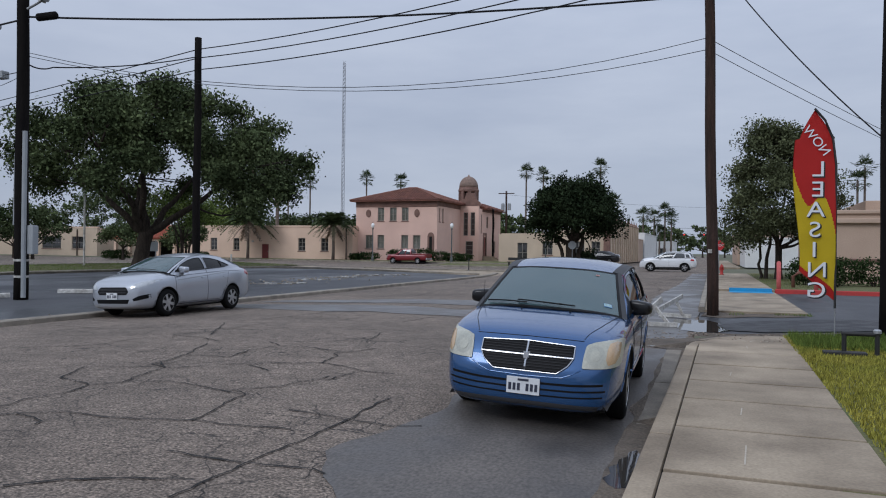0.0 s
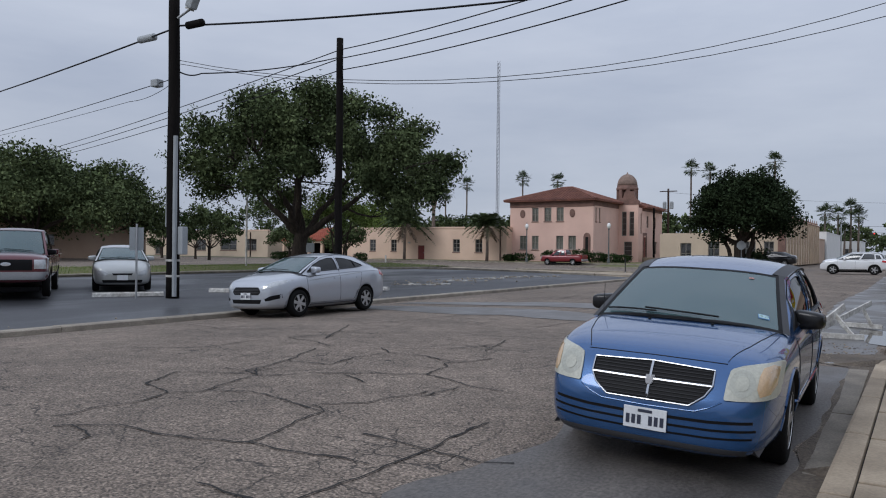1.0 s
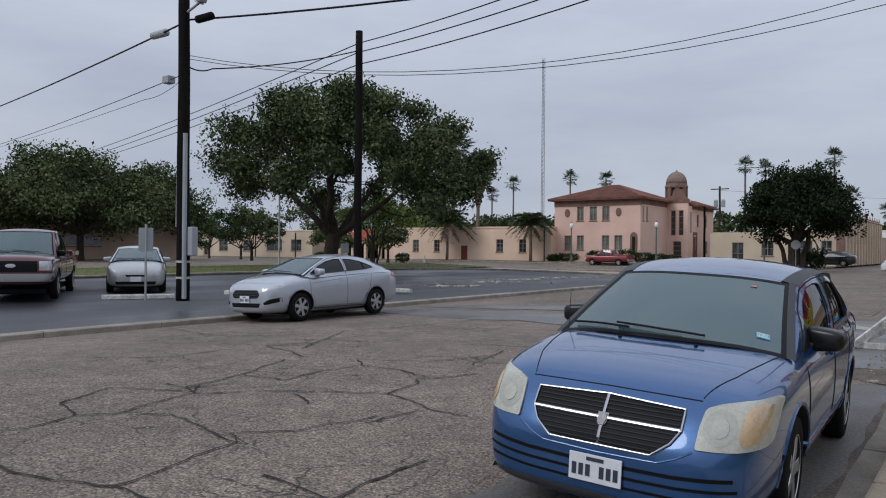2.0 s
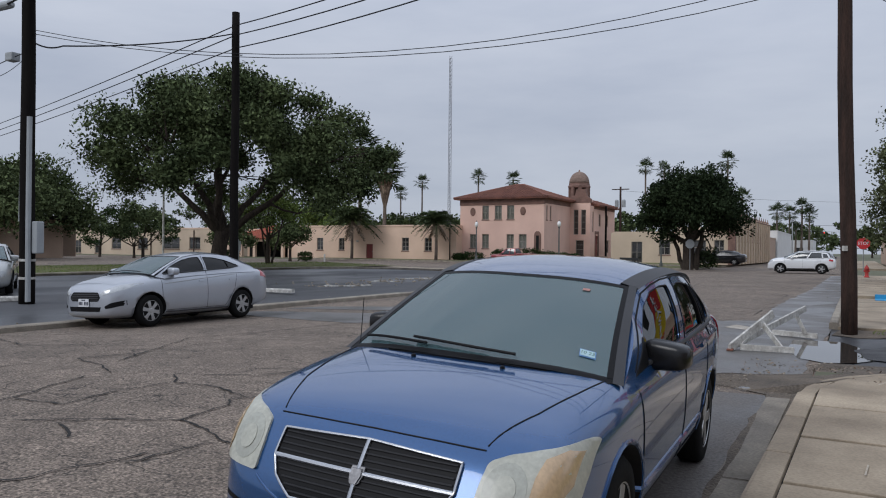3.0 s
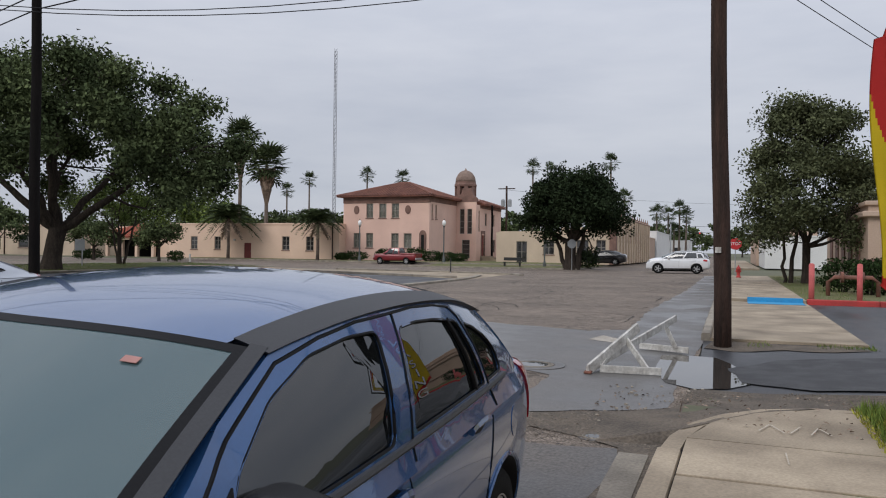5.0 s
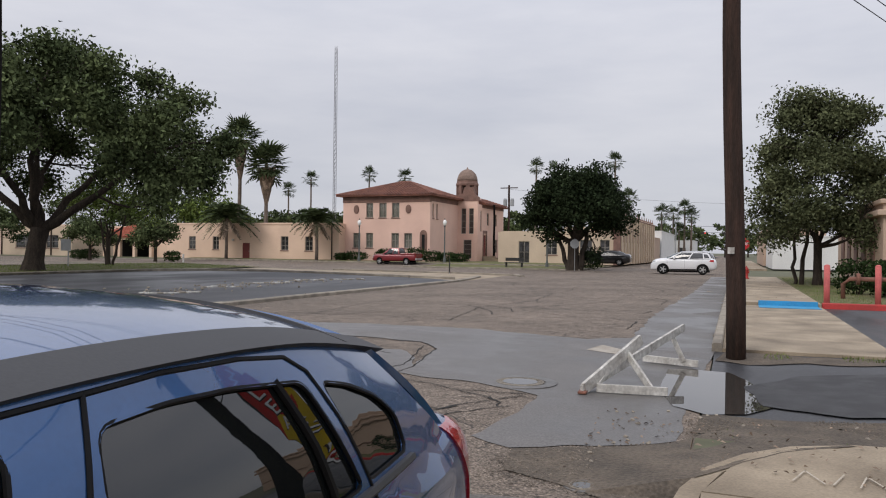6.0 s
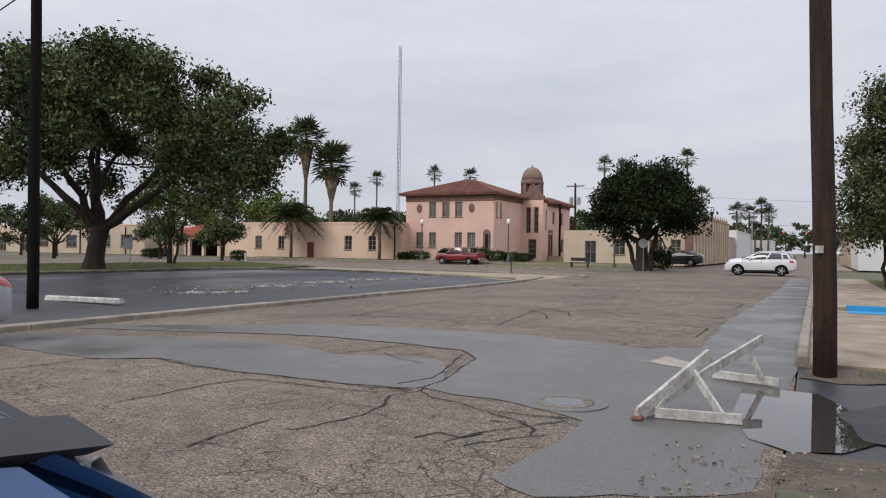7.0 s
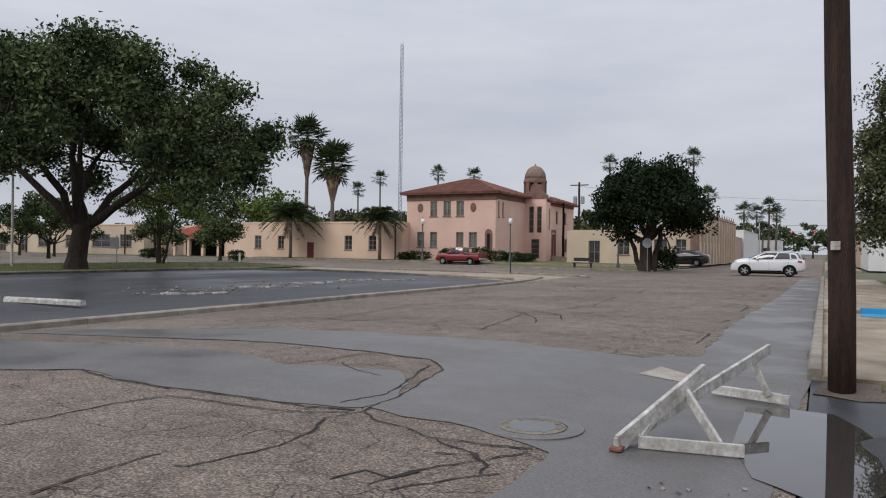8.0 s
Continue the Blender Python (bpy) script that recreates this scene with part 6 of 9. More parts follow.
    # wipers
    for s0, s1, v1 in g.get("wipers", ((-0.10, -0.80, 0.07), (0.62, -0.20, 0.085))):
        bmx = bmesh.new()
        add_tube(bmx, [screen(s0 + (s1 - s0) * k / 6, 0.04 + v1 * k / 6 * 0.9, 0.03) for k in range(7)], 0.008, 6)
        add_tube(bmx, [screen(s0 + (s1 - s0) * (0.25 + 0.75 * k / 6), 0.052 + v1 * 0.9 * (0.25 + 0.75 * k / 6), 0.022) for k in range(7)], 0.007, 6)
        part("wiper", finish(bmx), BLACKPLASTIC, t)
    # doors: shut lines and handles
    y0d, y1d, y2d = g["doors"]
    for sgn in (-1, 1):
        sg = -sgn
        for line in ([(y0d, 0.98 * zb), (y0d + 0.02, 0.45), (y0d + 0.12, 0.30), (y1d, 0.30)], [(y1d, 0.99 * zb), (y1d, 0.30)], [(y1d, 0.30), (y2d - 0.35, 0.30), (y2d - 0.1, 0.65), (y2d, 0.98 * zb)]):
            part("shut_line", strip(bvh, line, 0, sg, 0.009, 0.0), BLACKPLASTIC, t)
        for hy, hz in g.get("handles", ()):
            # black decal paints the hollow behind the handle dark; the door stays uncut
            part("handle_recess", decal(bvh, [(hy + 0.12 + 0.095 * math.cos(a), hz + 0.036 * math.sin(a)) for a in [2 * math.pi * k / 16 for k in range(16)]], 0, sg, 0.003, 0.004, 0.03), BLACKPLASTIC, t)
            part("door_handle", strip(bvh, [(hy, hz - 0.006), (hy + 0.03, hz), (hy + 0.12, hz + 0.006), (hy + 0.21, hz + 0.006), (hy + 0.24, hz)], 0, sg, 0.034, 0.016), pm, t, smooth=True)
        for hy in () if "handles" in g else (y1d - 0.24, y2d - 0.26):
            part("door_handle", decal(bvh, [(hy, zb - 0.155), (hy + 0.10, zb - 0.155), (hy + 0.21, zb - 0.148), (hy + 0.21, zb - 0.12), (hy + 0.10, zb - 0.118), (hy, zb - 0.125)], 0, sg, 0.014, 0.006, 0.03), g.get("handle", pm), t)
    return t, bvh, screen, side, roof, back


def plate(parent, bvh, x, z, axis_sign, rows_of_bars=True):
    """A white licence plate with unreadable bars, on the front (+1) or rear (-1)."""
    h = bvh.ray_cast(Vector((x, -10 * axis_sign, z)), Vector((0, axis_sign, 0)))[0]
    y = h.y if h is not None else 0
    o = -axis_sign
    pl = part("licence_plate", box((x - 0.152, min(y + o * 0.012, y + o * 0.022), z - 0.076), (x + 0.152, max(y + o * 0.012, y + o * 0.022), z + 0.076), 0.003), PLATE, parent, "white licence plate")
    yy = y + o * 0.0235
    if rows_of_bars:
        for a in range(7):
            if a == 3:
                continue
            xx = x - 0.12 + a * 0.04
            part("bar", box((xx - 0.013, min(yy, yy + o * 0.002), z - 0.045), (xx + 0.013, max(yy, yy + o * 0.002), z + 0.02), 0.0), INK, pl)
        part("bar", box((x - 0.05, min(yy, yy + o * 0.002), z + 0.042), (x + 0.05, max(yy, yy + o * 0.002), z + 0.062), 0.0), INK, pl)
    return pl


# blue hatchback by the kerb
MIRRORCAP = mat("mirror_cap", (0.010, 0.010, 0.011), 0.26, spec=0.35, var=0.15, fine=120, bump=0.04)
CAL = dict(paint=BLUECAR, hw=0.872, len=4.41, r=0.335, wheels=(0.97, 3.605), spokes=5,
           stations=[(0.00, 0.27, 0.48, 0.50, 0.55), (0.05, 0.20, 0.66, 0.57, 0.63), (0.12, 0.17, 0.745, 0.68, 0.745), (0.20, 0.17, 0.785, 0.79, 0.845), (0.32, 0.17, 0.82, 0.86, 0.905), (0.60, 0.18, 0.858, 0.915, 0.965), (1.0, 0.19, 0.875, 0.955, 1.03),
                     (1.25, 0.19, 0.875, 0.98, 1.045), (1.6, 0.19, 0.875, 1.0, 1.02), (2.4, 0.20, 0.875, 1.025, 1.03), (3.2, 0.21, 0.878, 1.04, 1.04), (3.7, 0.22, 0.878, 1.075, 1.07), (4.06, 0.25, 0.862, 1.13, 1.13), (4.29, 0.31, 0.82, 1.09, 1.11), (4.41, 0.38, 0.73, 0.93, 0.99)],
           cabin=dict(rail=[(1.7, 0.61, 1.33), (1.99, 0.645, 1.402), (2.35, 0.675, 1.452), (2.77, 0.685, 1.468), (3.2, 0.675, 1.452), (3.5, 0.655, 1.415), (3.86, 0.615, 1.355)],
                      belt=[(1.0, 0.78, 0.97), (1.46, 0.805, 0.99), (2.4, 0.84, 1.045), (3.2, 0.84, 1.06), (3.85, 0.81, 1.075), (4.2, 0.76, 1.08)], crown=0.075,
                      front=(1.12, 1.93), rear=(4.08, 3.74), windshield=(0.98, 1.80, 1.035, 0.03), backlight=(4.20, 3.80, 1.06), rail_u=0.865,
                      flank=[(1.13, 0.955), (1.97, 1.395), (2.15, 1.424), (2.35, 1.448), (2.77, 1.466), (3.0, 1.462), (3.2, 1.448), (3.5, 1.412), (3.70, 1.365), (3.80, 1.27), (3.88, 1.19), (4.0, 1.09), (4.06, 1.0), (3.2, 0.99), (2.4, 0.97), (1.5, 0.92)],
                      windows=dict(front=[(1.58, 1.035), (1.70, 1.16), (1.88, 1.285), (2.08, 1.365), (2.28, 1.395), (2.455, 1.397), (2.42, 1.25), (2.385, 1.072), (2.0, 1.05)],
                                   rear=[(2.60, 1.393), (2.76, 1.402), (2.95, 1.395), (3.205, 1.368), (3.27, 1.25), (3.355, 1.10), (2.9, 1.087), (2.53, 1.075)],
                                   quarter=[(3.285, 1.355), (3.43, 1.325), (3.57, 1.275), (3.655, 1.215), (3.665, 1.112), (3.385, 1.103)]),
                      bars=dict(rear=[[(3.10, 1.385), (3.17, 1.24), (3.22, 1.095)]]),
                      gaps=[[(1.36, 1.0), (1.66, 1.20), (1.95, 1.36), (2.15, 1.405), (2.35, 1.432), (2.77, 1.449), (3.0, 1.442), (3.17, 1.424), (3.24, 1.385), (3.30, 1.28), (3.40, 1.08), (3.42, 1.0)], [(2.60, 1.445), (2.53, 1.25), (2.49, 1.0)]],
                      moulding=[(1.60, 1.018), (2.0, 1.033), (2.4, 1.052), (2.9, 1.068), (3.38, 1.082), (3.68, 1.092)],
                      sail=[(1.34, 0.98), (1.60, 1.01), (1.66, 1.145), (1.56, 1.085)],
                      pillar=ROOFRAIL, pillar_rear=BLUECAR, mirror=MIRRORCAP, handle=BLUECAR, handles=((2.20, 0.915), (3.08, 0.965)), wipers=((-0.28, -0.86, 0.05), (0.36, -0.42, 0.06)), mirror_y=0.60, doors=(1.30, 2.49, 3.42)))
cal, cb, cscreen, cside, croof, cback = build_car("hatchback", "blue compact hatchback with hazed headlights, parked facing along the kerb", "car", CAL, (-1.74, 8.15, 0.055), 1.5)
cal.matrix_basis = pose(-1.74, 8.15, 0.055, 0, 2.7, 1.5)
# grille with a chrome cross
SLAT = mat("grille_slat", (0.018, 0.018, 0.02), 0.5, spec=0.25, var=0.15, bump=0)
gr = [(-0.43, 0.772), (0, 0.79), (0.43, 0.772), (0.43, 0.67), (0.385, 0.60), (0.29, 0.53), (-0.29, 0.53), (-0.385, 0.60), (-0.43, 0.67)]
grille = part("grille", decal(cb, gr, 1, 1, 0.004, 0.01), BLACKPLASTIC, cal, "black grille with chrome surround")


def front_line(pts, w, off=0.012):
    bm = bmesh.new()
    line = []
    for a, b in zip(pts, pts[1:]):
        for k in range(8):
            line.append((a[0] + (b[0] - a[0]) * k / 8, a[1] + (b[1] - a[1]) * k / 8))
    line.append(pts[-1])
    out = []
    for x, z in line:
        h = cb.ray_cast(Vector((x, -10, z)), Vector((0, 1, 0)))[0]
        if h is not None:
            out.append(h + Vector((0, -off, 0)))
    add_tube(bm, out, w / 2, 8)
    return finish(bm, True)


part("grille_surround", front_line(gr + [gr[0]], 0.012), CHROME, grille)
part("grille_bar", front_line([(-0.425, 0.668), (0.425, 0.668)], 0.022, 0.008), CHROME, grille)
part("grille_bar", front_line([(0, 0.785), (0, 0.535)], 0.022, 0.008), CHROME, grille)
for z in (0.55, 0.574, 0.598, 0.622, 0.645, 0.692, 0.715, 0.738, 0.758):
    k = 0.415 if z > 0.66 else 0.30 + (z - 0.54) * 1.0
    part("grille_slat", front_line([(-k, z), (k, z)], 0.010, 0.006), SLAT, grille)
part("emblem", decal(cb, [(-0.030, 0.695), (0.030, 0.695), (0.034, 0.67), (0.022, 0.638), (0, 0.622), (-0.022, 0.638), (-0.034, 0.67)], 1, 1, 0.018, 0.006, 0.04), EMBLEM, grille, "dull metal shield emblem")
part("emblem_field", decal(cb, [(-0.022, 0.688), (0.022, 0.688), (0.025, 0.667), (0.014, 0.636), (-0.014, 0.636), (-0.025, 0.667)], 1, 1, 0.026, 0.003, 0.04), EMBLEM, grille)
for sgn in (-1, 1):
    hl = [(sgn * 0.515, 0.70), (sgn * 0.53, 0.79), (sgn * 0.60, 0.818), (sgn * 0.70, 0.838), (sgn * 0.81, 0.848), (sgn * 0.832, 0.83), (sgn * 0.832, 0.72), (sgn * 0.826, 0.632), (sgn * 0.81, 0.612), (sgn * 0.70, 0.602), (sgn * 0.60, 0.596), (sgn * 0.51, 0.594)]
    lamp = part("headlight", decal(cb, round_poly(hl, 0.016), 1, 1, 0.014, 0.02, 0.03), LENS, cal, "yellowed hazy headlight", True)
    part("turn_lens", decal(cb, [(sgn * 0.715, 0.76), (sgn * 0.73, 0.815), (sgn * 0.78, 0.83), (sgn * 0.815, 0.81), (sgn * 0.812, 0.70), (sgn * 0.785, 0.645), (sgn * 0.73, 0.63), (sgn * 0.71, 0.68)], 1, 1, 0.020, 0.004, 0.03), AMBER, lamp, "amber turn lens", True)
    part("lamp_bowl", decal(cb, [(sgn * 0.615 + 0.082 * math.cos(a), 0.71 + 0.088 * math.sin(a)) for a in [2 * math.pi * k / 18 for k in range(18)]], 1, 1, 0.016, 0.004, 0.03), BOWL, lamp, "round lamp bowl", True)
    part("lamp_projector", decal(cb, [(sgn * 0.615 + 0.045 * math.cos(a), 0.71 + 0.048 * math.sin(a)) for a in [2 * math.pi * k / 14 for k in range(14)]], 1, 1, 0.020, 0.004, 0.03), LENS, lamp, "", True)
for z0, z1, w in ((0.425, 0.445, 0.70), (0.372, 0.388, 0.72), (0.318, 0.332, 0.70)):
    part("bumper_slot", decal(cb, [(-w, z0 + 0.02), (-w * 0.6, z0), (0, z0 - 0.008), (w * 0.6, z0), (w, z0 + 0.02), (w, z1 + 0.02), (w * 0.6, z1), (0, z1 - 0.008), (-w * 0.6, z1), (-w, z1 + 0.02)], 1, 1, 0.003, 0.01, 0.06), BLACKPLASTIC, cal)
part("bumper_lip", decal(cb, [(-0.74, 0.215), (0.74, 0.215), (0.76, 0.26), (-0.76, 0.26)], 1, 1, 0.006, 0.01, 0.06), GREYPLASTIC, cal)
part("shut_line", front_line([(-0.50, 0.818), (-0.3, 0.822), (0, 0.825), (0.3, 0.822), (0.50, 0.818)], 0.007, 0.001), BLACKPLASTIC, cal)
part("bumper_crease", front_line([(-0.50, 0.575), (-0.42, 0.53), (-0.33, 0.495), (0, 0.487), (0.33, 0.495), (0.42, 0.53), (0.50, 0.575)], 0.012, 0.0), BLUECAR, cal)
plate(cal, cb, 0.0, 0.395, 1)
# hood shut lines, washer jets and crease lines
for sgn in (-1, 1):
    part("shut_line", strip(cb, [(sgn * 0.50, 0.22), (sgn * 0.60, 0.50), (sgn * 0.665, 0.80), (sgn * 0.72, 1.12)], 2, -1, 0.007, 0.001), BLACKPLASTIC, cal)
    jz = cb.ray_cast(Vector((sgn * 0.25, 0.925, 5)), Vector((0, 0, -1)))[0].z
    part("washer_jet", lathe([(0.013, -0.01), (0.013, 0.008), (0.008, 0.013)], 10, Matrix.Translation((sgn * 0.25, 0.925, jz))), BLACKPLASTIC, cal)
part("cowl", shell(lambda u, v: Vector(((2 * u - 1) * 0.74, 0.955 + 0.10 * v + 0.12 * (2 * u - 1) ** 2, 1.028 + 0.014 * v - 0.05 * (2 * u - 1) ** 2)), 10, 3, 0.01, (0, 1.2, 0)), BLACKPLASTIC, cal)
# antenna, rear light, fuel flap, roof seam, spoiler
part("antenna", tube([(-0.71, 1.12, 0.98), (-0.72, 1.15, 1.26)], 0.0025, 6), BLACKPLASTIC, cal)
for sgn in (-1, 1):
    part("tail_light", decal(cb, [(4.02, 1.095), (4.18, 1.095), (4.30, 1.04), (4.37, 0.94), (4.36, 0.80), (4.25, 0.77), (4.20, 0.89), (4.05, 1.05)], 0, -sgn, 0.010, 0.02, 0.03), REDLENS, cal, "red tail light", True)
    part("tail_light", decal(cb, [(sgn * 0.60, 0.80), (sgn * 0.74, 0.80), (sgn * 0.77, 0.88), (sgn * 0.76, 1.02), (sgn * 0.72, 1.07), (sgn * 0.62, 1.04)], 1, -1, 0.010, 0.02, 0.03), REDLENS, cal, "red tail light", True)
    part("side_moulding", strip(cb, [(1.3, 0.42), (2.4, 0.44), (3.15, 0.46)], 0, -sgn, 0.035, 0.0), BLUECAR, cal)
    part("wheel_arch_lip", strip(cb, [(0.97 + 0.405 * math.cos(a), 0.335 + 0.405 * math.sin(a)) for a in [math.pi * k / 14 for k in range(15)]], 0, -sgn, 0.022, 0.0), BLUECAR, cal)
    part("wheel_arch_lip", strip(cb, [(3.605 + 0.405 * math.cos(a), 0.335 + 0.405 * math.sin(a)) for a in [math.pi * k / 14 for k in range(15)]], 0, -sgn, 0.022, 0.0), BLUECAR, cal)
part("fuel_flap", decal(cb, [(3.78 + 0.075 * math.cos(a), 0.86 + 0.075 * math.sin(a)) for a in [2 * math.pi * k / 12 for k in range(12)]], 0, -1, 0.003, 0.004), BLUECAR, cal)
part("spoiler", shell(lambda u, v: croof((2 * u - 1) * 1.0, 3.56 + 0.30 * v, 0.008 - 0.03 * v * v) + Vector((0, 0, -0.025 * v * abs(2 * u - 1) ** 6)), 16, 5, 0.03, (0, 3.5, 1.2)), ROOFRAIL, cal, "roof spoiler", True)
for sgn in (-1, 1):
    part("hatch_seal", tube([(sgn * 0.615, 3.84, 1.33), (sgn * 0.66, 3.87, 1.25), (sgn * 0.705, 3.94, 1.17), (sgn * 0.745, 4.03, 1.10)], 0.013, 8), ROOFRAIL, cal, "", True)
# stickers inside the windshield
cm_ = [cscreen(u, v, 0.004) for u, v in ((0.73, 0.16), (0.835, 0.152), (0.83, 0.222), (0.725, 0.23))]


def sticker(name, corners, material, label, parent):
    bm = bmesh.new()
    a = [bm.verts.new(c) for c in corners]
    n = (corners[1] - corners[0]).cross(corners[3] - corners[0]).normalized() * 0.002
    b = [bm.verts.new(c + n) for c in corners]
    bm.faces.new(a)
    bm.faces.new(b[::-1])
    for i in range(4):
        bm.faces.new((a[i], b[i], b[(i + 1) % 4], a[(i + 1) % 4]))
    return part(name, finish(bm), material, parent, label)


sticker("inspection_sticker", cm_, STICKER, "small blue inspection sticker", cal)
cm2 = [cscreen(u, v, 0.008) for u, v in ((0.736, 0.168), (0.829, 0.160), (0.824, 0.213), (0.731, 0.221))]
sticker("sticker_field", cm2, STICKERW, "pale field reading 10 23", cal)
ft = bpy.data.curves.new("sticker_text", 'FONT')
ft.body, ft.size, ft.align_x, ft.align_y = "10 23", 0.033, 'CENTER', 'CENTER'
fo = new("sticker_text", ft)
xa = (cm2[1] - cm2[0]).normalized()
za = (cm2[0] - cm2[3]).normalized() * -1
na = xa.cross(za)
mid = sum(cm2, Vector()) / 4 + na * 0.004
fm = Matrix((xa, na.cross(xa), na)).transposed().to_4x4()
fm.translation = mid
fo.matrix_basis = fm
bpy.context.view_layer.update()
fmesh = bpy.data.meshes.new_from_object(fo.evaluated_get(bpy.context.evaluated_depsgraph_get()))
bpy.data.objects.remove(fo)
fmesh.materials.clear()
fmesh.materials.append(mat("sticker_green", (0.02, 0.10, 0.05), 0.6, bump=0))
fob = new("sticker_text", fmesh)
fob.parent, fob.matrix_basis = cal, fm
sticker("paper_tag", [cscreen(u, v, 0.004) for u, v in ((0.60, 0.86), (0.66, 0.86), (0.66, 0.885), (0.60, 0.885))], STICKERR, "small red tag", cal)
part("mirror_inside", box((-0.11, 1.86, 1.37), (0.11, 1.89, 1.43), 0.012), BLACKPLASTIC, cal, "inside rear-view mirror")


# silver sedan across the street
SEDAN = dict(paint=SILVERCAR, hw=0.87, len=4.41, r=0.312, wheels=(0.86, 3.35), spokes=6,
             stations=[(0.00, 0.26, 0.50, 0.60, 0.66), (0.08, 0.20, 0.68, 0.76, 0.82), (0.3, 0.18, 0.80, 0.85, 0.93), (0.7, 0.17, 0.86, 0.91, 1.02), (1.1, 0.17, 0.87, 0.95, 1.07),
                       (1.5, 0.17, 0.87, 0.98, 1.05), (2.5, 0.17, 0.87, 1.02, 1.05), (3.3, 0.18, 0.87, 1.06, 1.08), (3.85, 0.21, 0.85, 1.07, 1.14), (4.25, 0.28, 0.76, 1.04, 1.13), (4.40, 0.34, 0.64, 0.86, 0.96)],
             cabin=dict(rail=[(1.5, 0.58, 1.27), (1.9, 0.60, 1.375), (2.4, 0.60, 1.43), (2.9, 0.58, 1.415), (3.4, 0.54, 1.335), (3.7, 0.52, 1.255)],
                        belt=[(0.9, 0.76, 1.0), (1.5, 0.79, 1.01), (3.3, 0.78, 1.07), (4.0, 0.66, 1.12)], crown=0.055,
                        front=(0.98, 1.85), rear=(3.86, 3.25), windshield=(0.86, 1.72, 1.05, 0.03), backlight=(3.92, 3.32, 1.12),
                        flank=[(1.0, 0.97), (1.45, 1.20), (1.86, 1.355), (2.1, 1.395), (2.4, 1.42), (2.65, 1.418), (2.9, 1.405), (3.2, 1.365), (3.45, 1.31), (3.62, 1.26), (3.75, 1.19), (3.86, 1.12), (3.86, 1.02), (3.0, 1.01), (2.0, 0.97), (1.2, 0.93)],
                        windows=dict(front=[(1.17, 1.03), (1.45, 1.165), (1.80, 1.30), (2.05, 1.35), (2.25, 1.36), (2.29, 1.08), (1.5, 1.042)],
                                     rear=[(2.35, 1.36), (2.65, 1.345), (2.95, 1.295), (3.2, 1.22), (3.36, 1.165), (3.05, 1.125), (2.36, 1.085)]),
                        bars=dict(rear=[[(2.98, 1.285), (3.02, 1.125)]], front=[[(1.46, 1.165), (1.50, 1.045)]]),
                        gaps=[[(2.32, 1.385), (2.32, 1.0)]],
                        moulding=[(1.2, 1.022), (1.5, 1.035), (2.3, 1.075), (3.05, 1.115), (3.34, 1.155)],
                        sail=[(1.20, 1.035), (1.47, 1.045), (1.44, 1.155)],
                        glass=FARGLASS, mirror_y=0.42, doors=(1.12, 2.32, 3.2)))
ford, fb, *_ = build_car("sedan", "silver compact sedan parked at the far kerb", "car", SEDAN, (-12.95, 15.05, 0.03), 0)
ford.matrix_basis = pose(-12.95, 15.05, 0.03, 0, -1.8, 0)
upg = part("grille", decal(fb, round_poly([(-0.36, 0.70), (0.36, 0.70), (0.44, 0.60), (0.38, 0.525), (-0.38, 0.525), (-0.44, 0.60)], 0.03), 1, 1, 0.006, 0.01), BLACKPLASTIC, ford, "wide black trapezoid grille with dull bars")
for z in (0.555, 0.59, 0.625, 0.66):
    part("grille_bar", decal(fb, [(-0.40, z - 0.005), (0.40, z - 0.005), (0.40, z + 0.005), (-0.40, z + 0.005)], 1, 1, 0.012, 0.004), GREYPLASTIC, upg)
low = part("lower_intake", decal(fb, [(-0.46, 0.42), (0.46, 0.42), (0.42, 0.33), (-0.42, 0.33)], 1, 1, 0.005, 0.01), BLACKPLASTIC, ford, "black lower intake")
for sgn in (-1, 1):
    part("headlight", decal(fb, round_poly([(sgn * 0.43, 0.655), (sgn * 0.52, 0.745), (sgn * 0.66, 0.82), (sgn * 0.80, 0.865), (sgn * 0.82, 0.85), (sgn * 0.78, 0.75), (sgn * 0.66, 0.68), (sgn * 0.52, 0.64)], 0.02), 1, 1, 0.010, 0.02), CLEARLENS, ford, "swept clear headlight", True)
    part("fog_recess", decal(fb, [(sgn * 0.54, 0.43), (sgn * 0.66, 0.50), (sgn * 0.79, 0.54), (sgn * 0.79, 0.45), (sgn * 0.66, 0.40), (sgn * 0.56, 0.385)], 1, 1, 0.004, 0.01), BLACKPLASTIC, ford)
    part("tail_light", decal(fb, [(4.0, 0.92), (4.30, 0.86), (4.30, 1.04), (4.05, 1.08)], 0, -sgn, 0.006, 0.015), REDLENS, ford, "red tail light", True)
    # grey strip paints the shading and reflection along the door crease
    part("character_line", strip(fb, [(1.20, 0.83), (2.2, 0.91), (3.15, 0.98)], 0, -sgn, 0.022, -0.004), STEEL, ford)
    part("sill_trim", strip(fb, [(1.25, 0.27), (3.0, 0.27)], 0, -sgn, 0.05, -0.01), GREYPLASTIC, ford)
plate(ford, fb, 0.0, 0.50, 1)

def low_by(poly, d=0.05):
    return [(y, z - d) for y, z in poly]


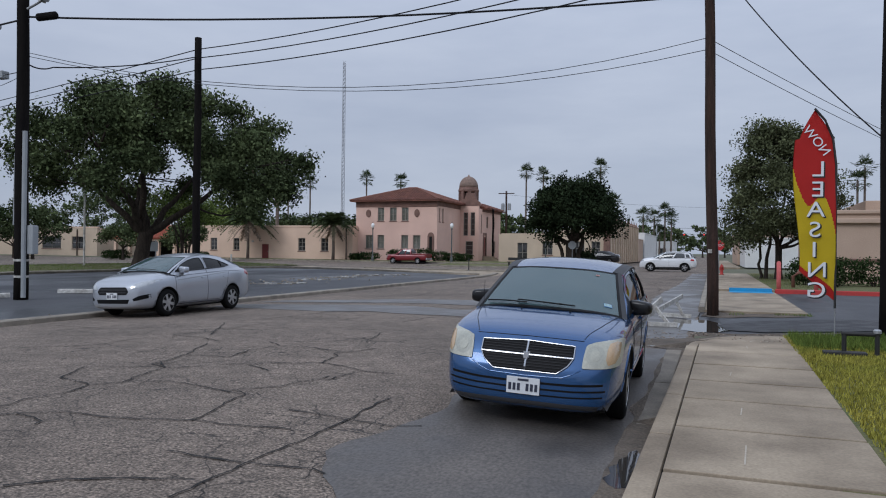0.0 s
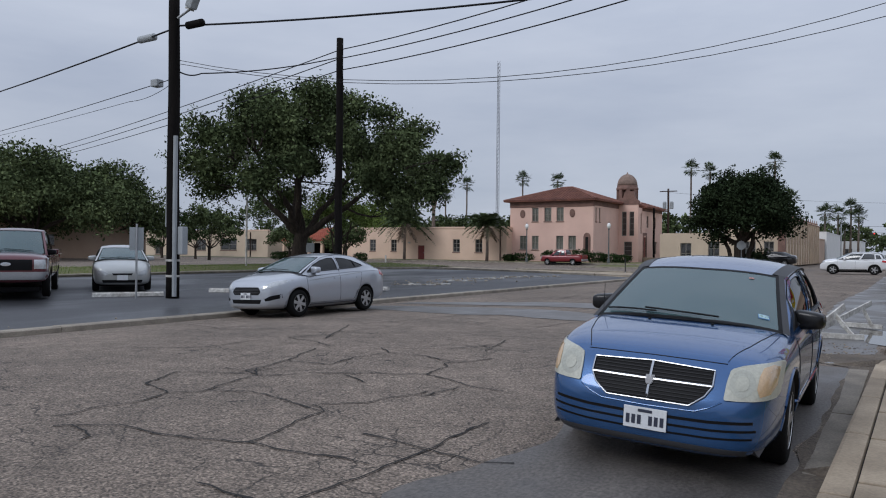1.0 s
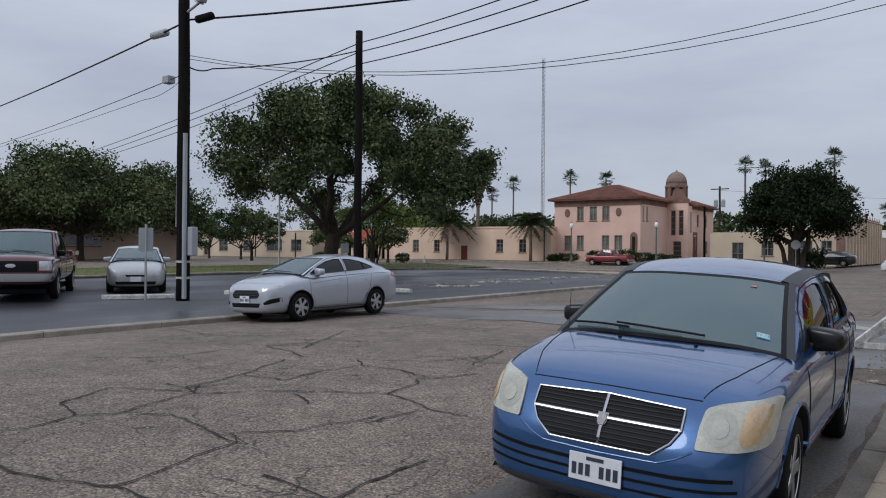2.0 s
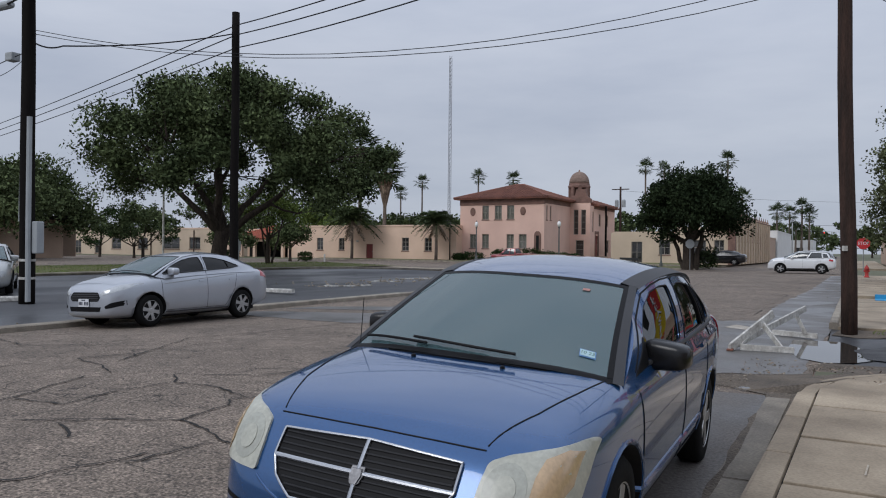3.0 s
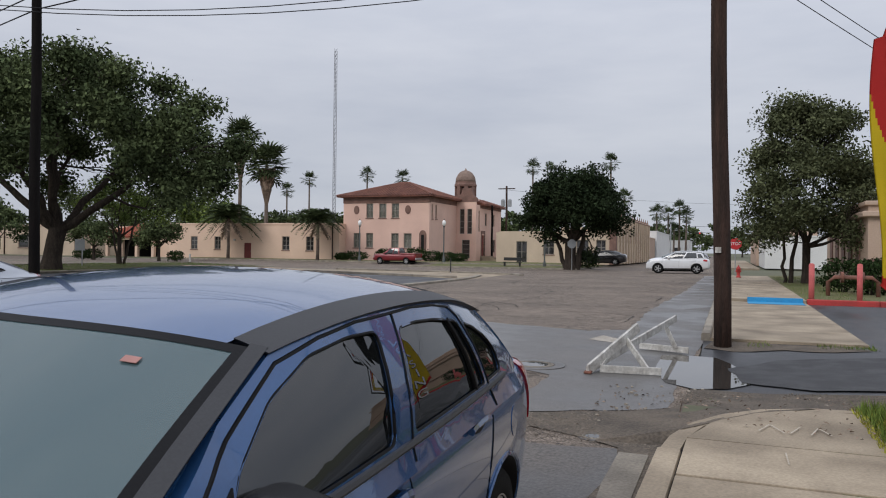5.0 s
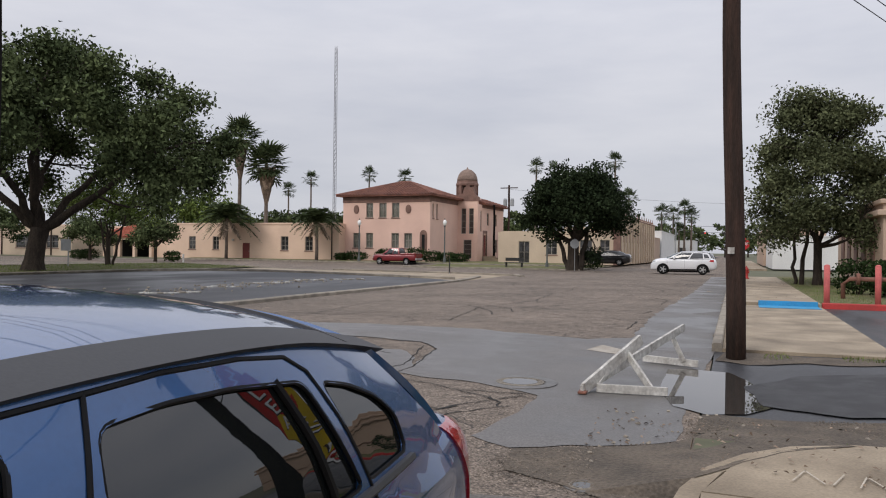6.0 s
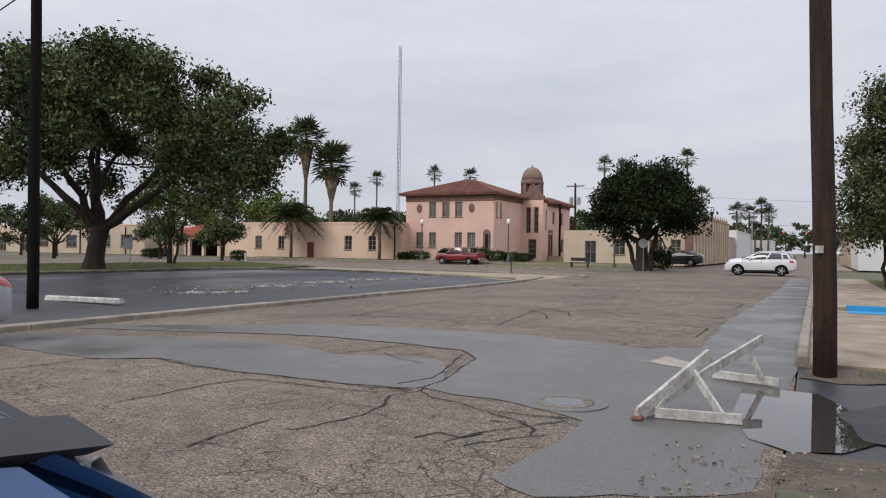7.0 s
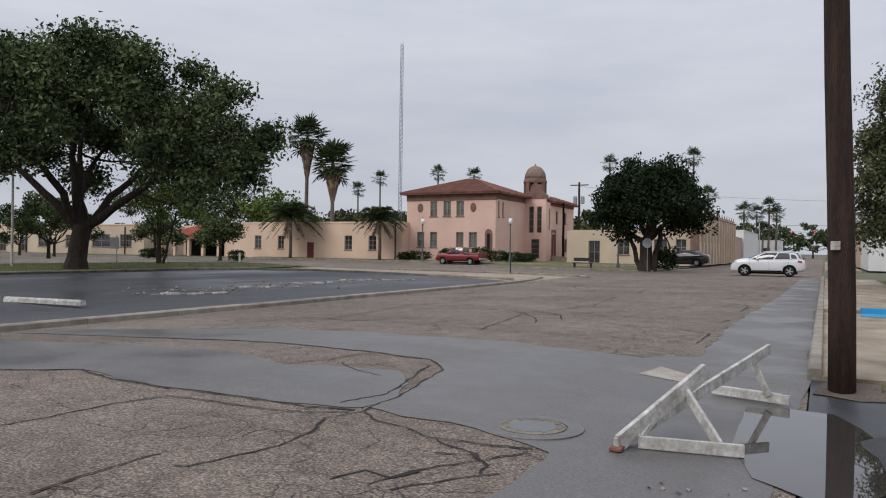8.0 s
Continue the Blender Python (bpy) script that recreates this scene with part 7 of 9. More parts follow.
CIV = dict(SEDAN, paint=GOLDCAR, stations=[(y, zl, hw, zs - 0.06, zt - 0.06) for y, zl, hw, zs, zt in SEDAN["stations"]],
           cabin=dict(SEDAN["cabin"], rail=[(y, h, z - 0.04) for y, h, z in SEDAN["cabin"]["rail"]], flank=low_by(SEDAN["cabin"]["flank"]), windows={k: low_by(p) for k, p in SEDAN["cabin"]["windows"].items()},
                      bars={k: [low_by(p) for p in q] for k, q in SEDAN["cabin"]["bars"].items()}, gaps=[low_by(p) for p in SEDAN["cabin"]["gaps"]], moulding=low_by(SEDAN["cabin"]["moulding"]), sail=low_by(SEDAN["cabin"]["sail"]), belt=[(y, h, z - 0.06) for y, h, z in SEDAN["cabin"]["belt"]], windshield=(0.86, 1.72, 0.99, 0.03), backlight=(3.92, 3.32, 1.06)))
civ, vb, *_ = build_car("sedan", "older pale silver sedan nosed up to a wheel stop", "car", CIV, (-20.65, 17.3, 0.25), 56)
part("grille", decal(vb, [(-0.30, 0.56), (0.30, 0.56), (0.26, 0.50), (-0.26, 0.50)], 1, 1, 0.006, 0.01), BLACKPLASTIC, civ)
part("lower_intake", decal(vb, [(-0.58, 0.36), (0.58, 0.36), (0.54, 0.27), (-0.54, 0.27)], 1, 1, 0.005, 0.01), BLACKPLASTIC, civ)
for sgn in (-1, 1):
    part("headlight", decal(vb, [(sgn * 0.40, 0.55), (sgn * 0.64, 0.68), (sgn * 0.72, 0.62), (sgn * 0.68, 0.50), (sgn * 0.46, 0.48)], 1, 1, 0.008, 0.02), CLEARLENS, civ, "clear headlight", True)
plate(civ, vb, 0.0, 0.43, 1, False)

# pickups
PICKUP = dict(paint=MAROON, hw=0.99, len=5.7, r=0.39, wheels=(0.98, 4.5), spokes=6,
              stations=[(0.00, 0.45, 0.78, 0.95, 1.0), (0.07, 0.42, 0.90, 1.05, 1.12), (0.25, 0.40, 0.965, 1.10, 1.18), (0.8, 0.40, 0.985, 1.12, 1.22), (1.35, 0.40, 0.99, 1.13, 1.23), (1.7, 0.40, 0.99, 1.13, 1.16),
                        (3.2, 0.40, 0.99, 1.14, 1.15), (3.6, 0.42, 0.99, 1.15, 1.15), (5.3, 0.45, 0.99, 1.17, 1.17), (5.62, 0.48, 0.97, 1.17, 1.17), (5.70, 0.52, 0.93, 1.10, 1.12)],
              cabin=dict(rail=[(1.9, 0.70, 1.72), (2.3, 0.72, 1.81), (2.9, 0.72, 1.83), (3.4, 0.70, 1.80)], belt=[(1.3, 0.86, 1.14), (3.5, 0.87, 1.17)], crown=0.06,
                         front=(1.35, 2.12), rear=(3.55, 3.40), windshield=(1.24, 1.98, 1.20, 0.03), backlight=(3.60, 3.45, 1.16),
                         panes=[("front", 0.14, 0.56, 0.06, 0.9), ("rear", 0.62, 0.92, 0.06, 0.9)], mirror=BLACKPLASTIC, mirror_y=0.4, doors=(1.45, 2.65, 3.5)))


def pickup(paint_mat, label, at, rz, chrome):
    t, b, *_ = build_car("pickup_truck", label, "pickup truck", dict(PICKUP, paint=paint_mat), at, rz)
    for sx in (-1, 1):
        part("bed_side", box((sx * 0.97 - 0.05, 3.75, 1.12), (sx * 0.97 + 0.03 * sx + 0.02, 5.62, 1.28), 0.03), paint_mat, t)
    part("tailgate", box((-0.92, 5.58, 1.05), (0.92, 5.68, 1.28), 0.03), paint_mat, t)
    part("grille", decal(b, [(-0.60, 1.02), (0.60, 1.02), (0.60, 0.74), (-0.60, 0.74)], 1, 1, 0.006, 0.015), BLACKPLASTIC, t, "dark grille")
    part("emblem", decal(b, [(0.12 * math.cos(a), 0.9 + 0.05 * math.sin(a)) for a in [2 * math.pi * k / 12 for k in range(12)]], 1, 1, 0.02, 0.01), CHROME, t)
    part("front_bumper", decal(b, [(-0.95, 0.70), (0.95, 0.70), (0.95, 0.50), (-0.95, 0.50)], 1, 1, 0.07, 0.03), STEEL if chrome else paint_mat, t, "bright steel bumper" if chrome else "")
    part("rear_bumper", box((-0.92, 5.66, 0.55), (0.92, 5.80, 0.75), 0.04), STEEL, t)
    for sx in (-1, 1):
        part("headlight", decal(b, [(sx * 0.64, 1.02), (sx * 0.93, 1.02), (sx * 0.94, 0.78), (sx * 0.64, 0.78)], 1, 1, 0.010, 0.02), CLEARLENS, t, "clear headlight", True)
        part("tail_light", box((sx * 0.90 - 0.06, 5.66, 0.85), (sx * 0.90 + 0.06, 5.705, 1.2), 0.01), REDLENS, t)
    plate(t, b, -0.0, 0.60, 1)
    return t


pickup(MAROON, "maroon pickup truck with a steel bumper in the lot", (-19.75, 13.3, 0.25), 56, True)
rt = pickup(REDCAR, "red pickup truck parked along the lawn", (-34.3, 78.9, 0.11), -90, False)
rt.scale = (0.92, 0.83, 0.92)

CROSS = dict(paint=WHITECAR, hw=0.872, len=4.41, r=0.335, wheels=(0.93, 3.565), spokes=5,
           stations=[(0.00, 0.30, 0.46, 0.56, 0.60), (0.05, 0.25, 0.64, 0.61, 0.66), (0.13, 0.22, 0.72, 0.70, 0.79), (0.22, 0.22, 0.76, 0.83, 0.92), (0.36, 0.21, 0.80, 0.91, 0.99), (0.60, 0.21, 0.845, 0.955, 1.045), (1.0, 0.21, 0.872, 0.985, 1.09),
                     (1.25, 0.21, 0.872, 1.0, 1.10), (1.6, 0.21, 0.872, 1.0, 1.04), (2.6, 0.21, 0.872, 1.01, 1.03), (3.6, 0.22, 0.875, 1.03, 1.04), (4.0, 0.25, 0.86, 1.04, 1.06), (4.28, 0.31, 0.81, 0.99, 1.04), (4.40, 0.38, 0.70, 0.78, 0.86)],
           cabin=dict(rail=[(1.9, 0.60, 1.38), (2.13, 0.62, 1.435), (2.7, 0.62, 1.485), (3.3, 0.60, 1.485), (3.7, 0.575, 1.46), (4.1, 0.55, 1.41)],
                      belt=[(1.0, 0.765, 1.0), (1.5, 0.79, 1.0), (2.2, 0.81, 1.01), (3.5, 0.82, 1.05), (4.2, 0.77, 1.08)], crown=0.072,
                      front=(1.22, 2.12), rear=(4.16, 3.92), windshield=(1.10, 1.98, 1.09, 0.03), backlight=(4.30, 4.06, 1.06), rail_u=0.89,
                      panes=[("front", 0.025, 0.475, 0.06, 0.87), ("rear", 0.52, 0.83, 0.08, 0.83), ("quarter", 0.87, 0.985, 0.12, 0.72)],
                      pillar=WHITECAR, mirror=WHITECAR, handle=WHITECAR, mirror_y=0.5, doors=(1.22, 2.42, 3.62)))
SUV = dict(CROSS, paint=WHITECAR, len=4.6, hw=0.9, r=0.36, wheels=(0.93, 3.65),
           stations=[(y * 1.045, zl + 0.04, hw * 1.03, zs + 0.08, zt + 0.10) for y, zl, hw, zs, zt in CROSS["stations"]],
           cabin=dict(CROSS["cabin"], rail=[(y, h * 1.03, z + 0.13) for y, h, z in CROSS["cabin"]["rail"]], belt=[(y, h * 1.02, z + 0.08) for y, h, z in CROSS["cabin"]["belt"]],
                      windshield=(1.10, 1.98, 1.18, 0.03), backlight=(4.30, 4.06, 1.14), pillar=WHITECAR, mirror=WHITECAR, handle=WHITECAR))
suv, sb, *_ = build_car("suv", "white crossover crossing the far intersection", "car", SUV, (-6.0, 67.3, 0.13), -90)
for sgn in (-1, 1):
    part("headlight", decal(sb, [(sgn * 0.5, 0.92), (sgn * 0.78, 0.96), (sgn * 0.82, 0.86), (sgn * 0.55, 0.80)], 1, 1, 0.01, 0.02), CLEARLENS, suv, "clear headlight", True)
    part("tail_light", decal(sb, [(4.1, 0.95), (4.4, 0.9), (4.4, 1.06), (4.15, 1.08)], 0, -sgn, 0.008, 0.015), REDLENS, suv, "red tail light", True)
    part("sill_trim", strip(sb, [(1.3, 0.34), (3.2, 0.36)], 0, -sgn, 0.12, -0.02), BLACKPLASTIC, suv)
blk, *_ = build_car("sedan", "black sedan parked far down the street", "car", dict(SEDAN, paint=BLACKCAR), (-14.0, 84.5, 0.38), -90)
copy_thing(blk, pose(-9.2, 128, 0.13, 0, 0, -90))
copy_thing(blk, pose(-3.0, 96, 0.13, 0, 0, 180))


# ---- trees ----
rng = np.random.default_rng(7)


def leaf_mesh(centres, size, aspect=0.55, flat=0.0):
    """Many small leaves as single quads, folded a little, around given centres."""
    n = len(centres)
    a = rng.normal(size=(n, 3))
    a[:, 2] *= (1 - flat)
    a /= np.linalg.norm(a, axis=1)[:, None]
    b = rng.normal(size=(n, 3))
    b -= a * (a * b).sum(1)[:, None]
    b /= np.linalg.norm(b, axis=1)[:, None]
    s = size * rng.uniform(0.6, 1.35, n)[:, None]
    p = np.stack([centres - a * s * 0.5, centres + b * s * aspect * 0.5, centres + a * s * 0.5, centres - b * s * aspect * 0.5], 1).reshape(-1, 3)
    me = bpy.data.meshes.new("leaves")
    me.vertices.add(4 * n)
    me.vertices.foreach_set("co", p.astype(np.float32).ravel())
    me.loops.add(4 * n)
    me.loops.foreach_set("vertex_index", np.arange(4 * n, dtype=np.int32))
    me.polygons.add(n)
    me.polygons.foreach_set("loop_start", np.arange(0, 4 * n, 4, dtype=np.int32))
    me.polygons.foreach_set("loop_total", np.full(n, 4, dtype=np.int32))
    me.update(calc_edges=True)
    return me


def limb(bm, a, b, r0, r1, bend=0.15, n=7, seg=8):
    a, b = Vector(a), Vector(b)
    d = (b - a).length
    off = Vector(rng.normal(size=3)) * d * bend
    pts = []
    for k in range(n + 1):
        s = k / n
        p = a.lerp(b, s) + off * math.sin(math.pi * s) * 0.6 + Vector(rng.normal(size=3)) * d * 0.012
        pts.append(p)
    pts[0] = a
    add_tube(bm, pts, [r0 + (r1 - r0) * (k / n) ** 0.8 for k in range(n + 1)], seg)
    return pts


def broad_tree(name, label, at, trunk_h, trunk_r, blobs, leaf, count, size, material=BARK, forks=None, hollow=0.55, category="tree", fine=3, drop=0.0, stems=None, ragged=0.1):
    """A tree: tapered trunk, limbs that reach into each clump, and a ragged crown of small leaves.
    blobs: (x, y, z, rx, ry, rz) clumps relative to the base."""
    t = thing(name, label, category, at)
    bm = bmesh.new()
    fork = Vector((forks or (0, 0)) + (trunk_h,)) if forks else Vector((0, 0, trunk_h))
    base = [Vector((0, 0, -0.3)), Vector((0, 0, 0.0)), Vector((fork.x * 0.15, fork.y * 0.15, trunk_h * 0.25)), Vector((fork.x * 0.5, fork.y * 0.5, trunk_h * 0.65)), fork]
    add_tube(bm, base, [trunk_r * 1.5, trunk_r * 1.3, trunk_r * 1.0, trunk_r * 0.92, trunk_r * 0.95], 14)
    for s in stems or ():
        limb(bm, (s[0], s[1], -0.2), (s[2], s[3], s[4]), s[5], s[5] * 0.5, 0.05)
    part("trunk", finish(bm, True), material, t, smooth=True)
    lb = bmesh.new()
    start = fork - Vector((0, 0, trunk_h * 0.06))
    far = sorted(blobs, key=lambda q: -math.hypot(q[0], q[1]))
    mains, lines = [], []
    for q in far:
        a = math.atan2(q[1], q[0])
        if len(mains) < 6 and all(abs((a - m + math.pi) % (2 * math.pi) - math.pi) > 0.75 for m in mains):
            mains.append(a)
            e = Vector((q[0] * 0.62, q[1] * 0.62, trunk_h + (q[2] - trunk_h) * 0.85))
            lines.append(limb(lb, start, e, trunk_r * 0.55, trunk_r * 0.2, 0.10, 8, 10))
    lines.append(limb(lb, start, Vector((0.2, 0.1, trunk_h + (max(q[2] for q in blobs) - trunk_h) * 0.6)), trunk_r * 0.5, trunk_r * 0.16, 0.1, 8, 10))
    for i, (x, y, z, rx, ry, rz) in enumerate(blobs):
        c = Vector((x, y, z))
        near = min((p for ln in lines for p in ln[3:]), key=lambda p: (p - c).length + (2.0 if p.z > c.z else 0))
        pts = limb(lb, near, c, trunk_r * 0.16, 0.025, 0.12, 6, 7)
        for k in range(fine):
            d = Vector(rng.normal(size=3))
            d.normalize()
            e = c + Vector((d.x * rx, d.y * ry, abs(d.z) * rz * 0.9 - 0.2 * rz)) * 0.85
            limb(lb, pts[2 + k % 4], e, max(trunk_r * 0.06, 0.018), 0.008, 0.12, 4, 5)
    tagged(part("branchwork", finish(lb, True), material, t, smooth=True), kind="stuff")
    vol = np.array([b[3] * b[4] * b[5] for b in blobs]) ** 0.67
    n_each = (count * vol / vol.sum()).astype(int)
    allc = []
    for (x, y, z, rx, ry, rz), n in zip(blobs, n_each):
        # twigs first, leaves round each twig
        m = max(6, n // 26)
        d = rng.normal(size=(m, 3))
        d /= np.linalg.norm(d, axis=1)[:, None]
        rad = (hollow + (1 - hollow) * rng.random(m)) * (1 + ragged * np.clip(rng.normal(size=m), -1.6, 1.3))
        tw = d * rad[:, None] * np.array([rx, ry, rz]) + np.array([x, y, z])
        pick = tw[rng.integers(0, m, n)]
        spread = 0.16 * (rx * ry * rz) ** (1 / 3) + 0.12
        off = np.clip(rng.normal(size=(n, 3)), -1.7, 1.7) * spread * np.array([1, 1, 0.7])
        off[:, 2] -= drop * np.abs(rng.normal(size=n))
        allc.append(pick + off)
    c = np.concatenate(allc)
    me = leaf_mesh(c, size)
    me.materials.append(leaf)
    cr = new("crown", me)
    cr.parent = t
    tagged(cr, kind="stuff")
    return t


def scatter_blobs(cx, cy, cz, R, H, n, r, seed, low=0.2):
    """Clumps spread through a broad dome."""
    g = np.random.default_rng(seed)
    out = []
    for i in range(n):
        a = 2 * math.pi * (i * 0.618 + 0.1 * g.random())
        k = math.sqrt((i + 0.5) / n)
        h = (1 - k ** 2.2) * H * (0.72 + 0.28 * g.random()) + low * H * (g.random() - 0.3)
        rr = r * (0.75 + 0.5 * g.random())
        out.append((cx + R * k * math.cos(a), cy + R * k * math.sin(a), cz + h, rr * 1.15, rr * 1.15, rr * 0.8))
    return out


def dome_blobs(cx, cy, cz, R, H, n, r, seed, low=-14):
    """Clumps over a broad dome and a few inside it."""
    g = np.random.default_rng(seed)
    out = []
    for i in range(n):
        a = i * 2.39996 + 0.25 * g.random()
        el = math.asin(clamp01((i + 0.5) / n) * (1 - math.sin(radians(low))) + math.sin(radians(low)))
        k = 0.80 + 0.28 * g.random()
        rr = r * (0.75 + 0.5 * g.random())
        out.append((cx + R * k * math.cos(el) * math.cos(a), cy + R * k * math.cos(el) * math.sin(a), cz + H * k * math.sin(el), rr * 1.2, rr * 1.2, rr * 0.8))
    for i in range(n // 3):
        a, k = i * 2.39996, 0.25 + 0.45 * g.random()
        out.append((cx + R * k * math.cos(a), cy + R * k * math.sin(a), cz + H * (0.15 + 0.5 * g.random()), r * 1.1, r * 1.1, r * 0.8))
    return out


# the big live oak on the island
oak_blobs = dome_blobs(0.6, 0.6, 5.4, 6.7, 4.8, 36, 1.14, 3, -14) + [(8.3, 1.5, 4.6, 1.2, 1.3, 1.0), (8.6, 2.5, 5.9, 1.0, 1.1, 0.9), (-2.6, 0.3, 10.0, 1.5, 1.5, 1.0), (1.6, 0.5, 9.9, 1.4, 1.4, 1.0), (7.4, 0.0, 3.7, 1.0, 1.1, 0.9)]
broad_tree("oak_tree", "big spreading live oak with dark dense crown and forked trunk", (-30.2, 35.3, 0.5), 2.0, 0.42, oak_blobs, OAKLEAF, 92000, 0.20, forks=(0.35, 0.1), hollow=0.2, fine=6, drop=0.25, ragged=0.15)
# shade trees on the left beyond the lot
for x, y, R, H, z, sd in ((-58, 36, 6.0, 3.3, 3.3, 5), (-66, 30, 7, 3.6, 3.6, 6), (-64.5, 46.5, 4.6, 4.2, 3.4, 8), (-75, 43, 7, 4.6, 3.8, 9), (-74, 24, 7, 3.8, 3.8, 10)):
    broad_tree("shade_tree", "broad dark green shade tree with a low crown", (x, y, 0.5), 2.2, 0.28, scatter_blobs(0, 0, z, R, H, 22, 1.9, sd, 0.5), OAKLEAF, 26000, 0.30, hollow=0.4)
# smaller trees on the island and along the street
broad_tree("small_tree", "thin young tree with a sparse light crown on the island", (-33.9, 43.4, 0.52), 1.7, 0.13, scatter_blobs(0, 0, 2.6, 2.2, 2.6, 12, 0.8, 11, 0.3), LIGHTLEAF, 4500, 0.16, hollow=0.2, stems=[(0.25, 0.1, 0.9, 0.4, 3.0, 0.09), (-0.2, 0.1, -0.8, 0.2, 2.8, 0.08)])
for x, y, R, H, z, sd, lf in ((-62.5, 57, 3.0, 2.5, 2.8, 25, OAKLEAF), (-65.8, 72.5, 2.3, 1.9, 2.2, 12, OAKLEAF), (-56.8, 72.5, 2.0, 1.6, 2.2, 13, OAKLEAF), (-82.5, 72, 4.5, 3.2, 2.5, 14, SHRUB), (-92, 74, 5, 4.0, 2.5, 15, SHRUB)):
    broad_tree("small_tree", "small round street tree in front of the low building", (x, y, 0.12), 1.5, 0.16, scatter_blobs(0, 0, z, R, H, 12, 0.95, sd, 0.4), lf, 4500, 0.3, hollow=0.35)
for x, y, z, R, H, sd in ((-63, 107, 3.4, 4, 2.2, 26), (-55, 108, 3.4, 4, 2.0, 27), (-47, 107, 3.2, 3, 1.6, 29), (-78, 108, 3.5, 6, 4.5, 16), (-92, 112, 4, 8, 6, 17), (-72, 104, 3.2, 4, 3.0, 18), (-110, 115, 4, 9, 6, 19)):
    broad_tree("background_tree", "leafy tree behind the low buildings", (x, y, 0.4), 2.5, 0.25, scatter_blobs(0, 0, z, R, H, 16, 2.0, sd, 0.5), LIGHTLEAF if sd in (16, 18) else OAKLEAF, 6500, 0.5, hollow=0.4)
# dense fig tree at the corner
broad_tree("fig_tree", "dense dark round-headed fig tree at the corner", (-12.7, 71.9, 0.2), 2.2, 0.5, dome_blobs(0.4, 0, 4.9, 3.4, 2.9, 36, 1.2, 21, -20) + [(-3.4, -0.5, 3.9, 1.2, 1.2, 0.9), (-1.6, -0.5, 2.9, 1.0, 1.0, 0.8), (2.4, 0, 3.4, 1.1, 1.1, 0.9), (1.6, 0.3, 1.2, 0.8, 0.8, 0.8)], FIGLEAF, 52000, 0.26, hollow=0.3, stems=[(0.5, 0, 1.2, 0.2, 3.5, 0.3), (-0.4, 0.1, -1.5, 0, 3.2, 0.25)])
# tree on the planting bed by the far sidewalk
broad_tree("street_tree", "twiggy grey-green evergreen tree in the planting bed", (3.5, 50, 0.2), 2.0, 0.2, scatter_blobs(0.1, 0, 2.7, 3.0, 6.6, 38, 0.95, 23, 0.2) + scatter_blobs(0, 0, 2.4, 2.4, 1.2, 10, 0.9, 24, 0.2), MAGLEAF, 50000, 0.17, hollow=0.25, fine=8, stems=[(-0.7, 0.2, -0.3, 0.1, 3.0, 0.13), (-1.0, 0.4, -1.2, 0.3, 3.2, 0.1)])


def shrub(name, label, at, rx, ry, h, n, leaf=SHRUB, size=0.13, category="shrub"):
    t = thing(name, label, category, at)
    bm = bmesh.new()
    for k in range(6):
        a = k * 1.1
        limb(bm, (0.1 * math.cos(a), 0.1 * math.sin(a), -0.05), (rx * 0.6 * math.cos(a), ry * 0.6 * math.sin(a), h * 0.8), 0.03, 0.01, 0.1, 4, 6)
    part("stems", finish(bm), BARK, t)
    d = rng.normal(size=(n, 3))
    d /= np.linalg.norm(d, axis=1)[:, None]
    d = np.sign(d) * np.abs(d) ** 0.75
    rad = (0.55 + 0.45 * rng.random(n)) * (1 + 0.08 * rng.normal(size=n))
    c = d * rad[:, None] * np.array([rx, ry, h * 0.5]) + np.array([0, 0, h * 0.52])
    c[:, 2] = np.maximum(c[:, 2], 0.02)
    me = leaf_mesh(c, size)
    me.materials.append(leaf)
    cr = new("foliage", me)
    cr.parent = t
    tagged(cr, kind="stuff")
    return t


for x, y, rx, h in ((-38.9, 83.0, 1.6, 1.0), (-40.6, 83.2, 0.9, 0.8), (-31.6, 83.0, 1.2, 1.5), (-30.0, 83.4, 1.3, 1.2), (-28.6, 84.2, 1.4, 1.0), (-27.6, 85.2, 1.2, 0.9), (-33.2, 83.4, 0.9, 0.9), (-35.6, 83.4, 1.0, 1.3)):
    shrub("foundation_shrub", "clipped dark green shrub along the pink building", (x, y, 0.4), rx, 0.8, h, 900, size=0.2)
for x, y, rx, h in ((-55.0, 73, 0.9, 1.1), (-67.5, 74, 1.4, 1.2), (-69.5, 74.5, 1.2, 1.1), (-12.3, 76, 1.4, 1.5)):
    shrub("clipped_shrub", "dark rounded shrub at the kerb", (x, y, 0.12), rx, 0.8, h, 800, size=0.2)
for x, y, rx in ((4.2, 42.5, 0.9), (5.6, 42.6, 1.1), (7.2, 42.5, 1.1), (9.0, 42.5, 1.2), (4.9, 40.6, 0.7)):
    shrub("hedge", "green clipped hedge behind the red posts", (x, y, 0.18), rx, 0.7, 1.35, 1500, size=0.14, category="hedge")


